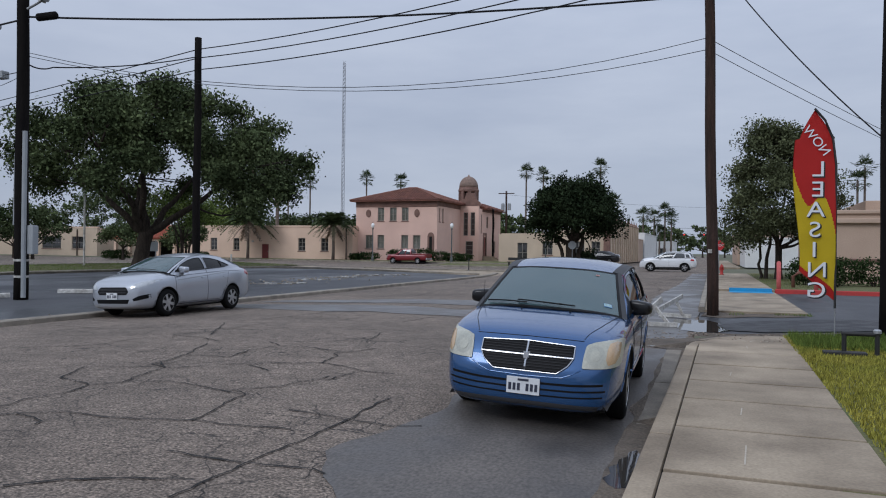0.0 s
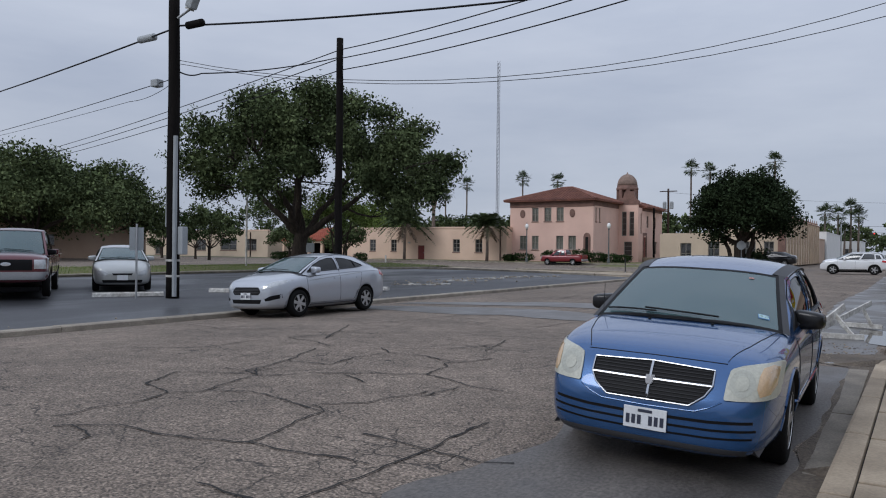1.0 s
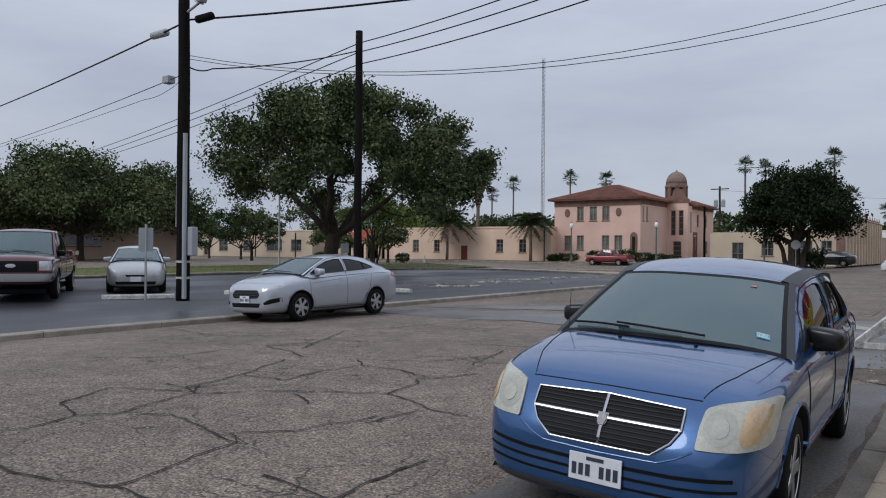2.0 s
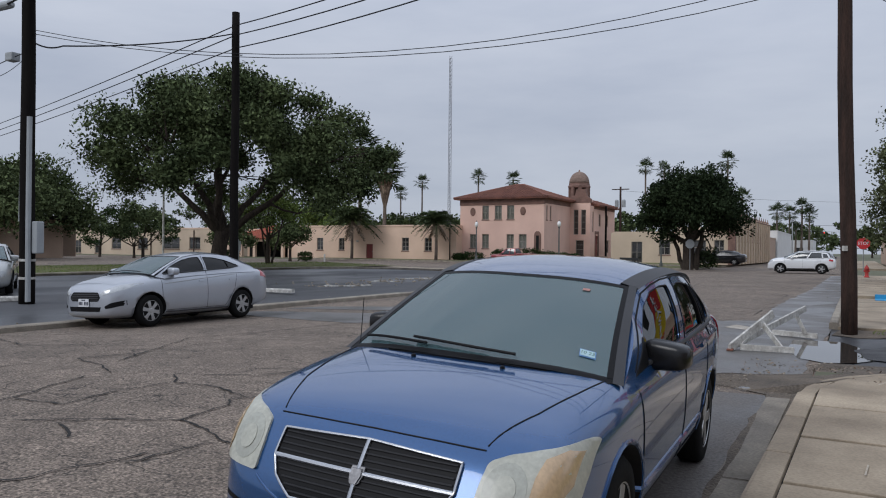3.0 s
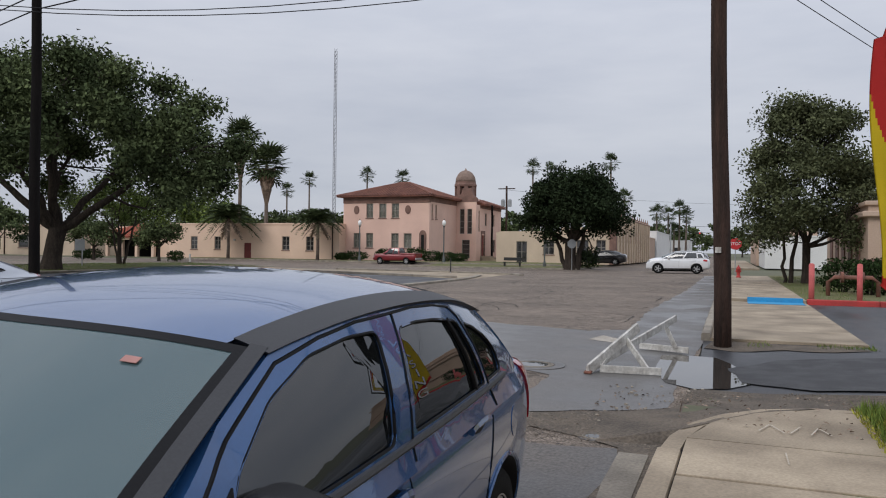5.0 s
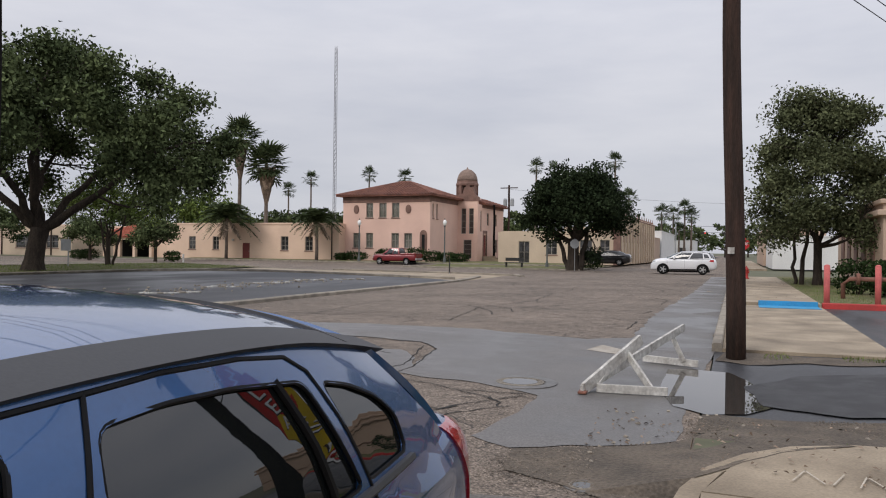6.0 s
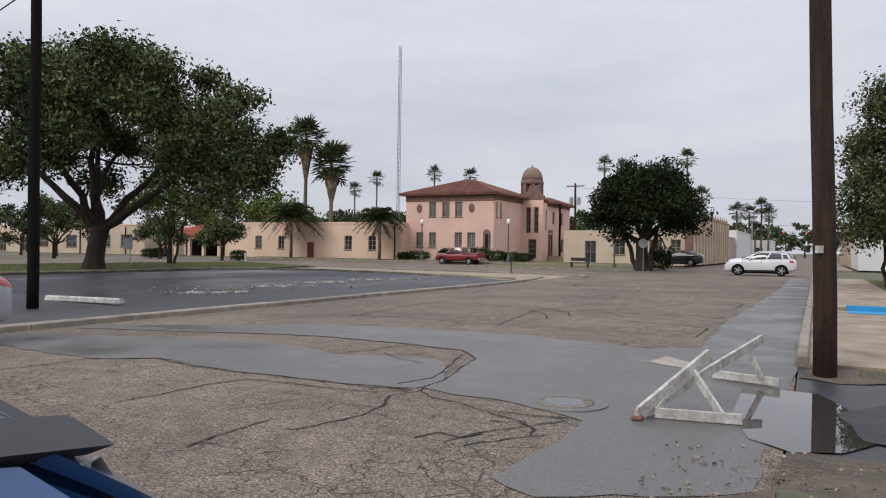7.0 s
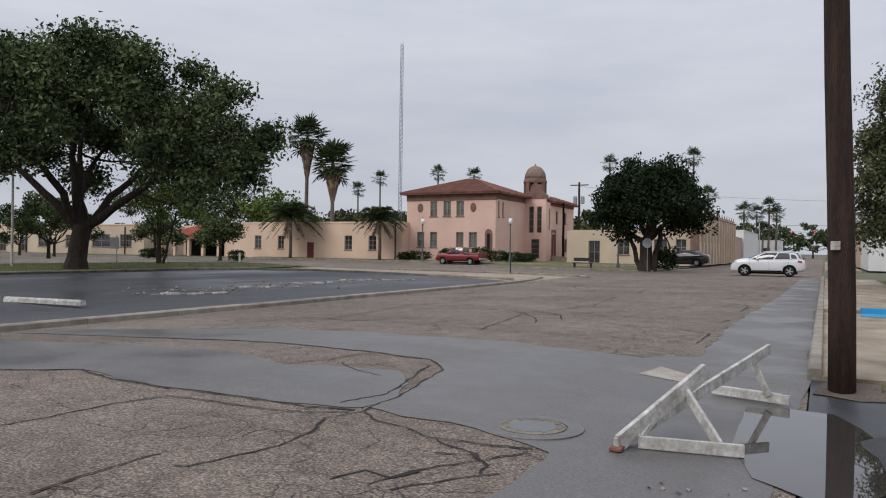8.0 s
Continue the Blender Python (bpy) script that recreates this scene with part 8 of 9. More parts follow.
# ---- palms ----
def frond(bm, base, direction, length, droop, width, n=9, leaflets=True):
    """A feather frond: a curved rib with two rows of leaflets."""
    d = Vector(direction).normalized()
    side = d.cross(Vector((0, 0, 1))).normalized()
    prev = Vector(base)
    for k in range(n):
        s0, s1 = k / n, (k + 1) / n
        p0 = Vector(base) + d * (length * s0) - Vector((0, 0, droop * length * s0 ** 2.2))
        p1 = Vector(base) + d * (length * s1) - Vector((0, 0, droop * length * s1 ** 2.2))
        w = 0.02 * (1 - s0) + 0.008
        v = [bm.verts.new(p0 + side * w), bm.verts.new(p0 - side * w), bm.verts.new(p1 - side * w), bm.verts.new(p1 + side * w)]
        bm.faces.new(v)
        ll = width * (math.sin(math.pi * min(1, 0.15 + s0 * 0.85)) * 0.9 + 0.15)
        for sg in (-1, 1):
            for j in range(3):
                q = p0.lerp(p1, j / 3)
                tip = q + side * sg * ll * 0.75 + d * ll * 0.45 - Vector((0, 0, ll * 0.5 * rng.random()))
                e = d * 0.09
                a = [bm.verts.new(q - e), bm.verts.new(q + e), bm.verts.new(tip)]
                bm.faces.new(a)


def fan(bm, base, direction, length, r, n=8):
    """A fan frond: a stalk and a disc of pointed blades."""
    d = Vector(direction).normalized()
    side = d.cross(Vector((0, 0, 1)))
    side = side.normalized() if side.length > 0.01 else Vector((1, 0, 0))
    up = side.cross(d)
    hub = Vector(base) + d * length
    v = [bm.verts.new(Vector(base) + side * 0.03), bm.verts.new(Vector(base) - side * 0.03), bm.verts.new(hub)]
    bm.faces.new(v)
    for k in range(n):
        a = radians(-100 + 200 * k / (n - 1))
        t = hub + (d * math.cos(a) + side * math.sin(a)) * r * rng.uniform(0.8, 1.1) + up * r * 0.2 * (rng.random() - 0.8)
        a2 = a + 0.14
        t2 = hub + (d * math.cos(a2) + side * math.sin(a2)) * r * 0.62
        a3 = a - 0.14
        t3 = hub + (d * math.cos(a3) + side * math.sin(a3)) * r * 0.62
        bm.faces.new([bm.verts.new(hub), bm.verts.new(t3), bm.verts.new(t), bm.verts.new(t2)])


def feather_palm(label, at, h, fronds=22, length=2.6, width=0.7):
    t = thing("palm_tree", label, "palm", at, group="palms")
    part("trunk", tube([(0, 0, -0.2), (0.04, 0, h * 0.3), (0.0, 0.03, h * 0.7), (0, 0, h)], [0.2, 0.17, 0.15, 0.13], 12), PALMBARK, t, smooth=True)
    bm = bmesh.new()
    for k in range(fronds):
        a = k * 2.399
        el = radians(62 - 75 * (k / fronds))
        frond(bm, (0, 0, h), (math.cos(a) * math.cos(el), math.sin(a) * math.cos(el), math.sin(el)), length * rng.uniform(0.85, 1.1), 0.55, width)
    tagged(part("crown", bm, PALMLEAF, t), kind="stuff")
    db = bmesh.new()
    for k in range(5):
        a = k * 1.3
        frond(db, (0, 0, h - 0.1), (math.cos(a) * 0.75, math.sin(a) * 0.75, -0.7), length * 0.75, 0.25, width * 0.7)
    tagged(part("dry_fronds", db, DRYLEAF, t, "hanging dead brown fronds"), kind="stuff")
    return t


def fan_palm(label, at, h, r=1.1, n=40, trunk=0.22, skirt=0.0):
    t = thing("fan_palm", label, "palm", at, group="fan palms")
    part("trunk", tube([(0, 0, -0.2), (0.05, 0, h * 0.35), (0.1, 0.03, h * 0.7), (0.1, 0, h)], [trunk * 1.3, trunk, trunk * 0.85, trunk * 0.8], 10), PALMBARK, t, smooth=True)
    bm = bmesh.new()
    for k in range(n):
        a = k * 2.399
        el = radians(85 - 140 * (k / n) + rng.normal() * 14)
        fan(bm, (0.1, 0, h), (math.cos(a) * math.cos(el), math.sin(a) * math.cos(el), math.sin(el)), r * rng.uniform(0.45, 1.0), r * rng.uniform(0.5, 0.75))
    tagged(part("crown", bm, PALMLEAF, t), kind="stuff")
    if skirt:
        sb_ = bmesh.new()
        m = 420
        for k in range(m):
            a = k * 2.399
            s = k / m
            zz = h - 0.4 - skirt * s
            rr = r * 0.50 * (0.95 - 0.75 * s ** 1.1) * rng.uniform(0.75, 1.15)
            p = Vector((0.1 + math.cos(a) * rr, math.sin(a) * rr, zz))
            e = Vector((-math.sin(a), math.cos(a), 0)) * 0.25
            q = Vector((0.1 + math.cos(a) * rr * 0.7, math.sin(a) * rr * 0.7, zz - 0.9 * rng.uniform(0.7, 1.3)))
            sb_.faces.new([sb_.verts.new(p - e), sb_.verts.new(p + e), sb_.verts.new(q)])
        tagged(part("dead_skirt", sb_, DRYLEAF, t, "thick brown skirt of dead fronds"), kind="stuff")
    return t


feather_palm("feather palm with a drooping crown against the wing", (-54.2, 80.8, 0.3), 4.9, 38, 3.7, 1.05)
feather_palm("feather palm with brown hanging fronds by the wing corner", (-42.4, 80.8, 0.35), 4.5, 32, 3.1, 0.85)
fan_palm("tall fan palm with a thick skirt of dead fronds", (-66.7, 100, 0.4), 17.0, 2.4, 80, 0.28, 5.0)
fan_palm("fan palm with a broad skirt of dead fronds", (-62.2, 100, 0.4), 13.0, 2.7, 90, 0.28, 4.4)
for x, z in ((-90.9, 14), (-85.3, 16.2), (-71.4, 16.8), (-63.3, 16.0), (-35.9, 17.2), (-32.4, 16.6), (-21.1, 18.0), (-117, 15), (-18.6, 11.2)):
    fan_palm("slender distant fan palm above the roofs", (x, 150, 0.3), z, 1.45, 38, 0.2)
for x, z in ((-16.4, 10.4), (-13.8, 10.0), (-11.3, 11.5), (-9.8, 9.6), (-12.5, 6.5)):
    fan_palm("distant fan palm at the street's far end", (x, 190, 0.3), z, 1.7, 38, 0.22)
for x, z in ((19.5, 13.6), (18.6, 11.8)):
    fan_palm("slender distant fan palm behind the corner building", (x, 120, 0.3), z, 1.5, 24, 0.18)
for x, y, R, H, sd in ((-14, 260, 8, 6, 31), (-4, 300, 9, 6, 32), (4, 320, 9, 7, 33), (12, 300, 8, 6, 34), (-26, 280, 9, 6, 35), (-44, 170, 8, 5, 36)):
    broad_tree("background_tree", "hazy green tree at the end of the street", (x, y, 0.3), 2.5, 0.3, scatter_blobs(0, 0, 3.0, R, H, 14, 2.4, sd, 0.5), OAKLEAF, 2500, 1.0, hollow=0.4)


# ---- street furniture and small things ----
FLAGRED = mat("flag_red", (0.62, 0.035, 0.03), 0.75, scale=1.5, fine=200, var=0.12, bump=0.05)
FLAGYEL = mat("flag_yellow", (0.75, 0.58, 0.02), 0.75, scale=1.5, fine=200, var=0.12, bump=0.05)
FLAGWHITE = mat("flag_white", (0.72, 0.74, 0.78), 0.75, var=0.06, bump=0)
SIGNRED = mat("sign_red", (0.50, 0.02, 0.025), 0.5, var=0.1, bump=0)
GLOBE = mat("lamp_globe", (0.85, 0.85, 0.82), 0.3, var=0.04, bump=0)
WATER = mat("puddle_water", (0.05, 0.045, 0.04), 0.015, scale=3, fine=8, var=0.2, bump=0.0, spec=0.9)
BLACKIRON = mat("black_iron", (0.02, 0.02, 0.02), 0.6, var=0.2, bump=0.1)
LAMPGREY = mat("lamp_post_paint", (0.11, 0.12, 0.115), 0.6, var=0.15, bump=0.05)
RUST = mat("rusty_pipe", (0.22, 0.09, 0.06), 0.85, col2=(0.12, 0.06, 0.045), scale=4, fine=30, var=0.3, bump=0.3)


def text_mesh(body, size, m, material, parent, name, extrude=0.002, mirror=False):
    """Lettering in the built-in font as a mesh part."""
    cu = bpy.data.curves.new(name, 'FONT')
    cu.body, cu.size, cu.align_x, cu.align_y, cu.extrude = body, size, 'CENTER', 'CENTER', extrude
    tmp = new("tmp_text", cu)
    bpy.context.view_layer.update()
    me = bpy.data.meshes.new_from_object(tmp.evaluated_get(bpy.context.evaluated_depsgraph_get()))
    bpy.data.objects.remove(tmp)
    me.materials.clear()
    me.materials.append(material)
    if mirror:
        me.transform(Matrix.Diagonal((-1, 1, 1, 1)))
        me.flip_normals()
    me.transform(m)
    ob = new(name, me)
    ob.parent = parent
    return ob


# feather flag, seen from its back
flag = thing("feather_flag", "tall red and yellow feather flag lettered NOW LEASING, seen reversed", "flag", (2.02, 17.1, 0.13), 8)
H0, H1 = 0.70, 4.25


def flag_edge(s):
    """Left and right edge of the cloth at height share s."""
    right = 0.0 - 0.38 * max(0.0, (s - 0.72) / 0.28) ** 2.2
    left = -0.66 + 0.06 * math.sin(s * 7) - 0.05 * s
    if s < 0.16:
        left = -0.03 - 0.63 * (s / 0.16)
    if s > 0.84:
        left = -0.65 + 0.27 * ((s - 0.84) / 0.16) ** 1.3
    return min(left, right - 0.01), right


bm = bmesh.new()
NU, NV = 44, 150
rows = []
for j in range(NV + 1):
    s = j / NV
    le, ri = flag_edge(s)
    rows.append([bm.verts.new((le + (ri - le) * i / NU, 0.03 * math.sin(5 * s + 3.0 * i / NU), H0 + (H1 - H0) * s)) for i in range(NU + 1)])
for j in range(NV):
    for i in range(NU):
        f = bm.faces.new((rows[j][i], rows[j][i + 1], rows[j + 1][i + 1], rows[j + 1][i]))
        s, u = (j + 0.5) / NV, (i + 0.5) / NU
        edge = 0.70 - 0.36 * u - 0.10 * math.sin(u * 6.3)
        f.material_index = 1 if (s < edge and s > 0.20 - 0.15 * u - 0.02) else 0
bmesh.ops.solidify(bm, geom=bm.faces[:], thickness=0.004)
part("cloth", bm, [FLAGRED, FLAGYEL], flag, "red and yellow cloth", True)
part("sleeve", tube([(0.0, 0, 0.55), (0.0, 0, 3.2), (-0.06, 0, 3.7), (-0.2, 0, 4.05), (-0.38, 0, 4.27)], 0.022, 8), BLACKIRON, flag, "black pole sleeve")
part("flag_pole", tube([(0, 0, -0.3), (0, 0, 0.6)], 0.012, 8), STEEL, flag)
up = Matrix.Rotation(radians(90), 4, 'X')
for k, ch in enumerate("LEASING"):
    z = 3.12 - k * 0.375
    lx = -0.34 + (0.03 if k < 2 else 0.0) - 0.01 * k + (0.06 if k > 4 else 0)
    text_mesh(ch, 0.50, Matrix.Translation((lx + 0.025, -0.042, z - 0.02)) @ up @ Matrix.Diagonal((1.0, 0.85, 1, 1)), BLACKIRON, flag, "letter_shadow", 0.001, True)
    text_mesh(ch, 0.48, Matrix.Translation((lx, -0.050, z)) @ up @ Matrix.Diagonal((1.0, 0.85, 1, 1)), FLAGWHITE, flag, "letter", 0.002, True)
text_mesh("NOW", 0.24, Matrix.Translation((-0.36, -0.048, 3.66)) @ up @ Matrix.Rotation(radians(-52), 4, 'Z'), FLAGWHITE, flag, "letter", 0.002, True)

# fallen barricade in the gutter
bar = thing("barricade", "fallen white wooden sawhorse barricade with peeling paint", "barricade", (-1.2, 20.2, 0.02))


def plank(a, b, w, th, name="plank", tip=None, side=(0, 0, 1), label=""):
    a, b = Vector(a) - Vector((-1.2, 20.2, 0.02)), Vector(b) - Vector((-1.2, 20.2, 0.02))
    d = (b - a)
    L = d.length
    x = d.normalized()
    z = Vector(side) - x * Vector(side).dot(x)
    z.normalize()
    y = z.cross(x)
    m = Matrix((x, y, z)).transposed().to_4x4()
    m.translation = a
    return part(name, box((0, -th / 2, -w / 2), (L, th / 2, w / 2), 0.006, m), WHITEPAINT, bar, label)


plank((-1.78, 18.66, 0.08), (-0.85, 21.80, 0.565), 0.11, 0.04, "rail")
plank((-1.76, 18.70, 0.09), (-1.22, 19.55, 0.60), 0.135, 0.045, "leg")
plank((-1.64, 18.84, 0.085), (-0.85, 19.02, 0.07), 0.10, 0.04, "leg")
plank((-1.36, 19.36, 0.44), (-1.03, 19.04, 0.07), 0.085, 0.035, "brace")
plank((-1.62, 18.88, 0.12), (-1.54, 19.05, 0.26), 0.05, 0.03, "brace")
plank((-1.42, 21.62, 0.09), (-0.62, 21.38, 0.085), 0.10, 0.04, "leg")
plank((-1.30, 21.75, 0.08), (-0.70, 21.56, 0.08), 0.07, 0.05, "leg")
plank((-1.00, 21.45, 0.48), (-0.82, 21.42, 0.10), 0.07, 0.03, "brace")
part("reflector_tip", box((-0.62, -1.60, 0.02), (-0.52, -1.46, 0.05), 0.01), RUST, bar, "worn red striped end")

patch("gutter_puddle", [(-0.80, 6.90), (-0.85, 7.02), (-0.80, 7.14), (-0.84, 7.28), (-0.79, 7.40), (-0.80, 7.55), (-0.74, 7.68), (-0.73, 7.84), (-0.68, 7.93), (-0.645, 7.80), (-0.655, 7.6), (-0.63, 7.42), (-0.66, 7.25), (-0.635, 7.05), (-0.67, 6.88), (-0.74, 6.84)], WATER, "small dark puddle in the gutter", 0.016, 0.05, 0.08)
# puddle, manholes, marks
SPRAYED = mat("faded_paint", (0.44, 0.40, 0.34), 0.8, col2=(0.30, 0.26, 0.21), scale=4, fine=40, var=0.3, bump=0.2)
pud = patch("puddle", [(-1.28, 21.0), (-1.2, 20.4), (-0.98, 19.35), (-0.72, 18.5), (-0.38, 18.15), (0.0, 18.35), (0.28, 18.9), (0.22, 19.9), (0.02, 20.6), (-0.2, 21.2), (-0.7, 21.3)], WATER, "shallow rain puddle at the driveway mouth", 0.0, 0.05, 0.2, "", "puddle")
for v in pud.data.vertices:
    v.co.z = 0.017


def manhole(x, y, r, label, ring_r):
    t = thing("manhole", label, "manhole cover", (x, y, ground_z(x, y)), kind="structure")
    part("ring", lathe([(ring_r, -0.02), (ring_r, 0.012), (r + 0.02, 0.014), (r + 0.02, -0.02)], 28), PATCH, t)
    part("cover", lathe([(r, -0.02), (r, 0.016), (r * 0.9, 0.018), (r * 0.9, 0.014)], 28), GUTTER, t)
    part("standing_water", lathe([(r * 0.72, 0.0), (r * 0.72, 0.0165), (r * 0.3, 0.0168)], 24), WATER, t, "film of rain water")
    for k in range(8):
        a = k * math.pi / 4
        part("cover_rib", box((r * 0.76, -0.012, 0.013), (r * 0.88, 0.012, 0.02), 0.0, Matrix.Rotation(a, 4, 'Z')), GUTTER, t)


manhole(-2.62, 19.03, 0.30, "round cast manhole cover with standing water in a collar", 0.46)
manhole(-1.12, 15.25, 0.10, "small round valve cover in the gravel", 0.14)
patch("paint_block", [(-2.44, 22.5), (-2.3, 23.3), (-1.78, 22.75), (-1.62, 22.1)], SPRAYED, "pale whitish square in the street", 0.014, 0.01)
for x0, y0, x1, y1 in ((-0.3, 23.3, -0.9, 23.6), (-1.3, 45, -0.7, 44)):
    patch("paint_mark", [(x0, y0), (x1, y0), (x1, y1), (x0, y1)], CONCRETE, "pale worn patch by the kerb", 0.013, 0.03)

# utility marks sprayed on the sidewalk
SPRAY = mat("spray_paint", (0.52, 0.47, 0.39), 0.8, col2=(0.40, 0.34, 0.26), scale=9, fine=40, var=0.25, bump=0.2)
mk = tagged(new("spray_marks"), "faint white sprayed utility marks", "paint marks", kind="structure")
for pts in ([(0.25, 15.55), (0.35, 15.85), (0.45, 15.55)], [(0.5, 15.55), (0.6, 15.85)], [(0.66, 15.55), (0.74, 15.85), (0.82, 15.6)], [(0.42, 14.5), (0.42, 14.85)], [(0.15, 9.1), (0.17, 9.45)], [(0.12, 7.3), (0.15, 7.9)], [(0.1, 11.5), (0.12, 11.8)]):
    bm = bmesh.new()
    for a, b in zip(pts, pts[1:]):
        d = Vector((b[0] - a[0], b[1] - a[1], 0)).normalized()
        nrm = Vector((-d.y, d.x, 0)) * 0.006
        q = [Vector((*a, 0.149)) + nrm, Vector((*a, 0.149)) - nrm, Vector((*b, 0.149)) - nrm, Vector((*b, 0.149)) + nrm]
        bm.faces.new([bm.verts.new(v) for v in q])
    part("mark", bm, SPRAY, mk)


# wheel stops, one whole and others broken
def wheel_stop(a, b, label, broken=0):
    a, b = Vector((*a, 0)), Vector((*b, 0))
    L = (b - a).length
    ang = math.degrees(math.atan2(b.y - a.y, b.x - a.x))
    t = thing("wheel_stop", label, "wheel stop", (a.x, a.y, ground_z(a.x, a.y) - 0.02), ang, "wheel stops")
    if not broken:
        bm = bmesh.new()
        prof = ((-0.09, 0), (-0.08, 0.09), (-0.05, 0.125), (0.05, 0.125), (0.08, 0.09), (0.09, 0))
        r0 = [bm.verts.new((0, y, z)) for y, z in prof]
        r1 = [bm.verts.new((L, y, z)) for y, z in prof]
        for k in range(5):
            bm.faces.new((r0[k], r0[k + 1], r1[k + 1], r1[k]))
        bm.faces.new(r0[::-1])
        bm.faces.new(r1)
        part("bar", finish(bm), WHITEPAINT, t)
    else:
        for k in range(broken):
            s = L * (k + 0.5) / broken
            w = L / broken * 0.5 * rng.uniform(0.6, 1.1)
            vs = box((-w, -0.09, -0.02), (w, 0.09, 0.05 * rng.uniform(0.4, 1.2)), 0.012, Matrix.Translation((s, rng.uniform(-0.12, 0.12), 0.0)) @ Matrix.Rotation(rng.uniform(-0.2, 0.2), 4, 'Z'))
            part("fragment", vs, WHITEPAINT if k % 3 else KERB, t)
    return t


wheel_stop((-18.5, 24.5), (-16.0, 24.75), "white painted concrete wheel stop in the lot")
wheel_stop((-19.75, 15.7), (-18.8, 17.35), "white painted concrete wheel stop in front of the sedan")
wheel_stop((-19.4, 19.6), (-17.2, 20.8), "white painted concrete wheel stop beside the pole")
for a, b, n in (((-18.0, 28.6), (-17.0, 30.7), 9), ((-18.7, 32.8), (-18.05, 34.3), 7), ((-19.1, 36.3), (-18.1, 37.9), 8), ((-19.3, 39.7), (-18.35, 41.4), 8), ((-18.5, 42.0), (-17.55, 43.7), 8)):
    wheel_stop(a, b, "crumbling pale wheel stop broken into pieces", n)
rub = tagged(new("loose_rubble"), "scattered pale concrete crumbs in the lot and gutter", "rubble", kind="stuff")
bm = bmesh.new()
for k in range(260):
    if k < 150:
        cx, cy = rng.normal(-18.4, 0.7), rng.uniform(28, 44)
    elif k < 200:
        cx, cy = rng.uniform(-14.6, -13.6), rng.uniform(5, 45)
    else:
        cx, cy = rng.uniform(-1.3, 1.2), rng.uniform(15.8, 18.2)
        if cx > -0.45 and cy < 17:
            continue
    s = rng.uniform(0.012, 0.04) * (1.2 if k < 150 else 0.6)
    add_box(bm, (-s, -s * 0.8, -s * 0.3), (s, s * 0.8, s * 0.6), 0.0, Matrix.Translation((cx, cy, ground_z(cx, cy) + 0.01)) @ Euler(rng.uniform(-0.5, 0.5, 3) + np.array([0, 0, rng.uniform(0, 6)])).to_matrix().to_4x4())
crumbs = mesh_ob("crumbs", bm, KERB, rub)
tagged(crumbs, kind="stuff")


# signs, posts, lamps
def post_sign(name, label, at, h, back=True, rz=0):
    t = thing(name, label, "road sign", at, rz)
    part("post", tube([(0, 0, -0.2), (0, 0, h)], 0.03, 8), STEEL, t)
    return t


sg = post_sign("parking_sign", "grey back of a small parking sign on a steel post", (-18.75, 16.4, 0.23), 2.05, rz=56)
part("plate", box((-0.19, 0.02, 1.3), (0.19, 0.035, 1.95), 0.01), PVC, sg)
st = post_sign("stop_sign", "red octagonal stop sign on a post at the corner", (0.25, 60.0, 0.2), 2.5)
oct_ = [(0.39 * math.cos(radians(22.5 + 45 * k)), 0.39 * math.sin(radians(22.5 + 45 * k))) for k in range(8)]
bm = bmesh.new()
lo = [bm.verts.new((x, -0.045, 2.08 + z)) for x, z in oct_]
hi = [bm.verts.new((x, -0.035, 2.08 + z)) for x, z in oct_]
bm.faces.new(lo)
bm.faces.new(hi[::-1])
for k in range(8):
    bm.faces.new((lo[k], hi[k], hi[(k + 1) % 8], lo[(k + 1) % 8]))
face = part("sign_face", finish(bm), SIGNRED, st, "red octagon with white letters")
text_mesh("STOP", 0.27, Matrix.Translation((0, -0.05, 2.08)) @ up, FLAGWHITE, st, "letters", 0.002)
s2 = post_sign("stop_sign", "grey back of an octagonal stop sign by the fig tree", (-12.4, 71.0, 0.2), 2.5)
bm = bmesh.new()
lo = [bm.verts.new((x, -0.045, 2.1 + z)) for x, z in oct_]
hi = [bm.verts.new((x, -0.035, 2.1 + z)) for x, z in oct_]
bm.faces.new(lo)
bm.faces.new(hi[::-1])
for k in range(8):
    bm.faces.new((lo[k], hi[k], hi[(k + 1) % 8], lo[(k + 1) % 8]))
part("sign_back", finish(bm), PVC, s2)
isl = post_sign("street_sign", "small rectangular sign on a dark post on the island", (-33.0, 39.8, 0.5), 1.6)
part("plate", box((-0.5, -0.03, 0.9), (0.2, -0.015, 1.5), 0.01), PVC, isl)
bl = post_sign("marker_post", "white marker post on the island", (-37.5, 54.0, 0.3), 0.3)
part("sleeve", tube([(0, 0, 0.0), (0, 0, 0.85)], 0.07, 10), WHITEPAINT, bl)
dm = post_sign("marker_post", "thin dark marker post at the apron tip", (-17.6, 56.0, 0.2), 0.95)
part("sleeve", tube([(0, 0, 0.0), (0, 0, 0.95)], 0.04, 8), BLACKIRON, dm)
fp = thing("flagpole", "tall thin white flagpole without a flag", "flagpole", (-33.2, 34.3, 0.5))
part("shaft", tube([(0, 0, -0.2), (0, 0, 5), (0, 0, 10.3)], [0.06, 0.05, 0.03], 10), WHITEPAINT, fp)

lamp = thing("street_lamp", "black-green post lamp with a white globe on the lawn", "street lamp", (-27.8, 81.4, 0.38), group="post lamps")
part("post", lathe([(0.16, 0), (0.16, 0.35), (0.1, 0.5), (0.075, 0.7), (0.06, 3.6), (0.1, 3.7), (0.1, 3.78)], 14), LAMPGREY, lamp)
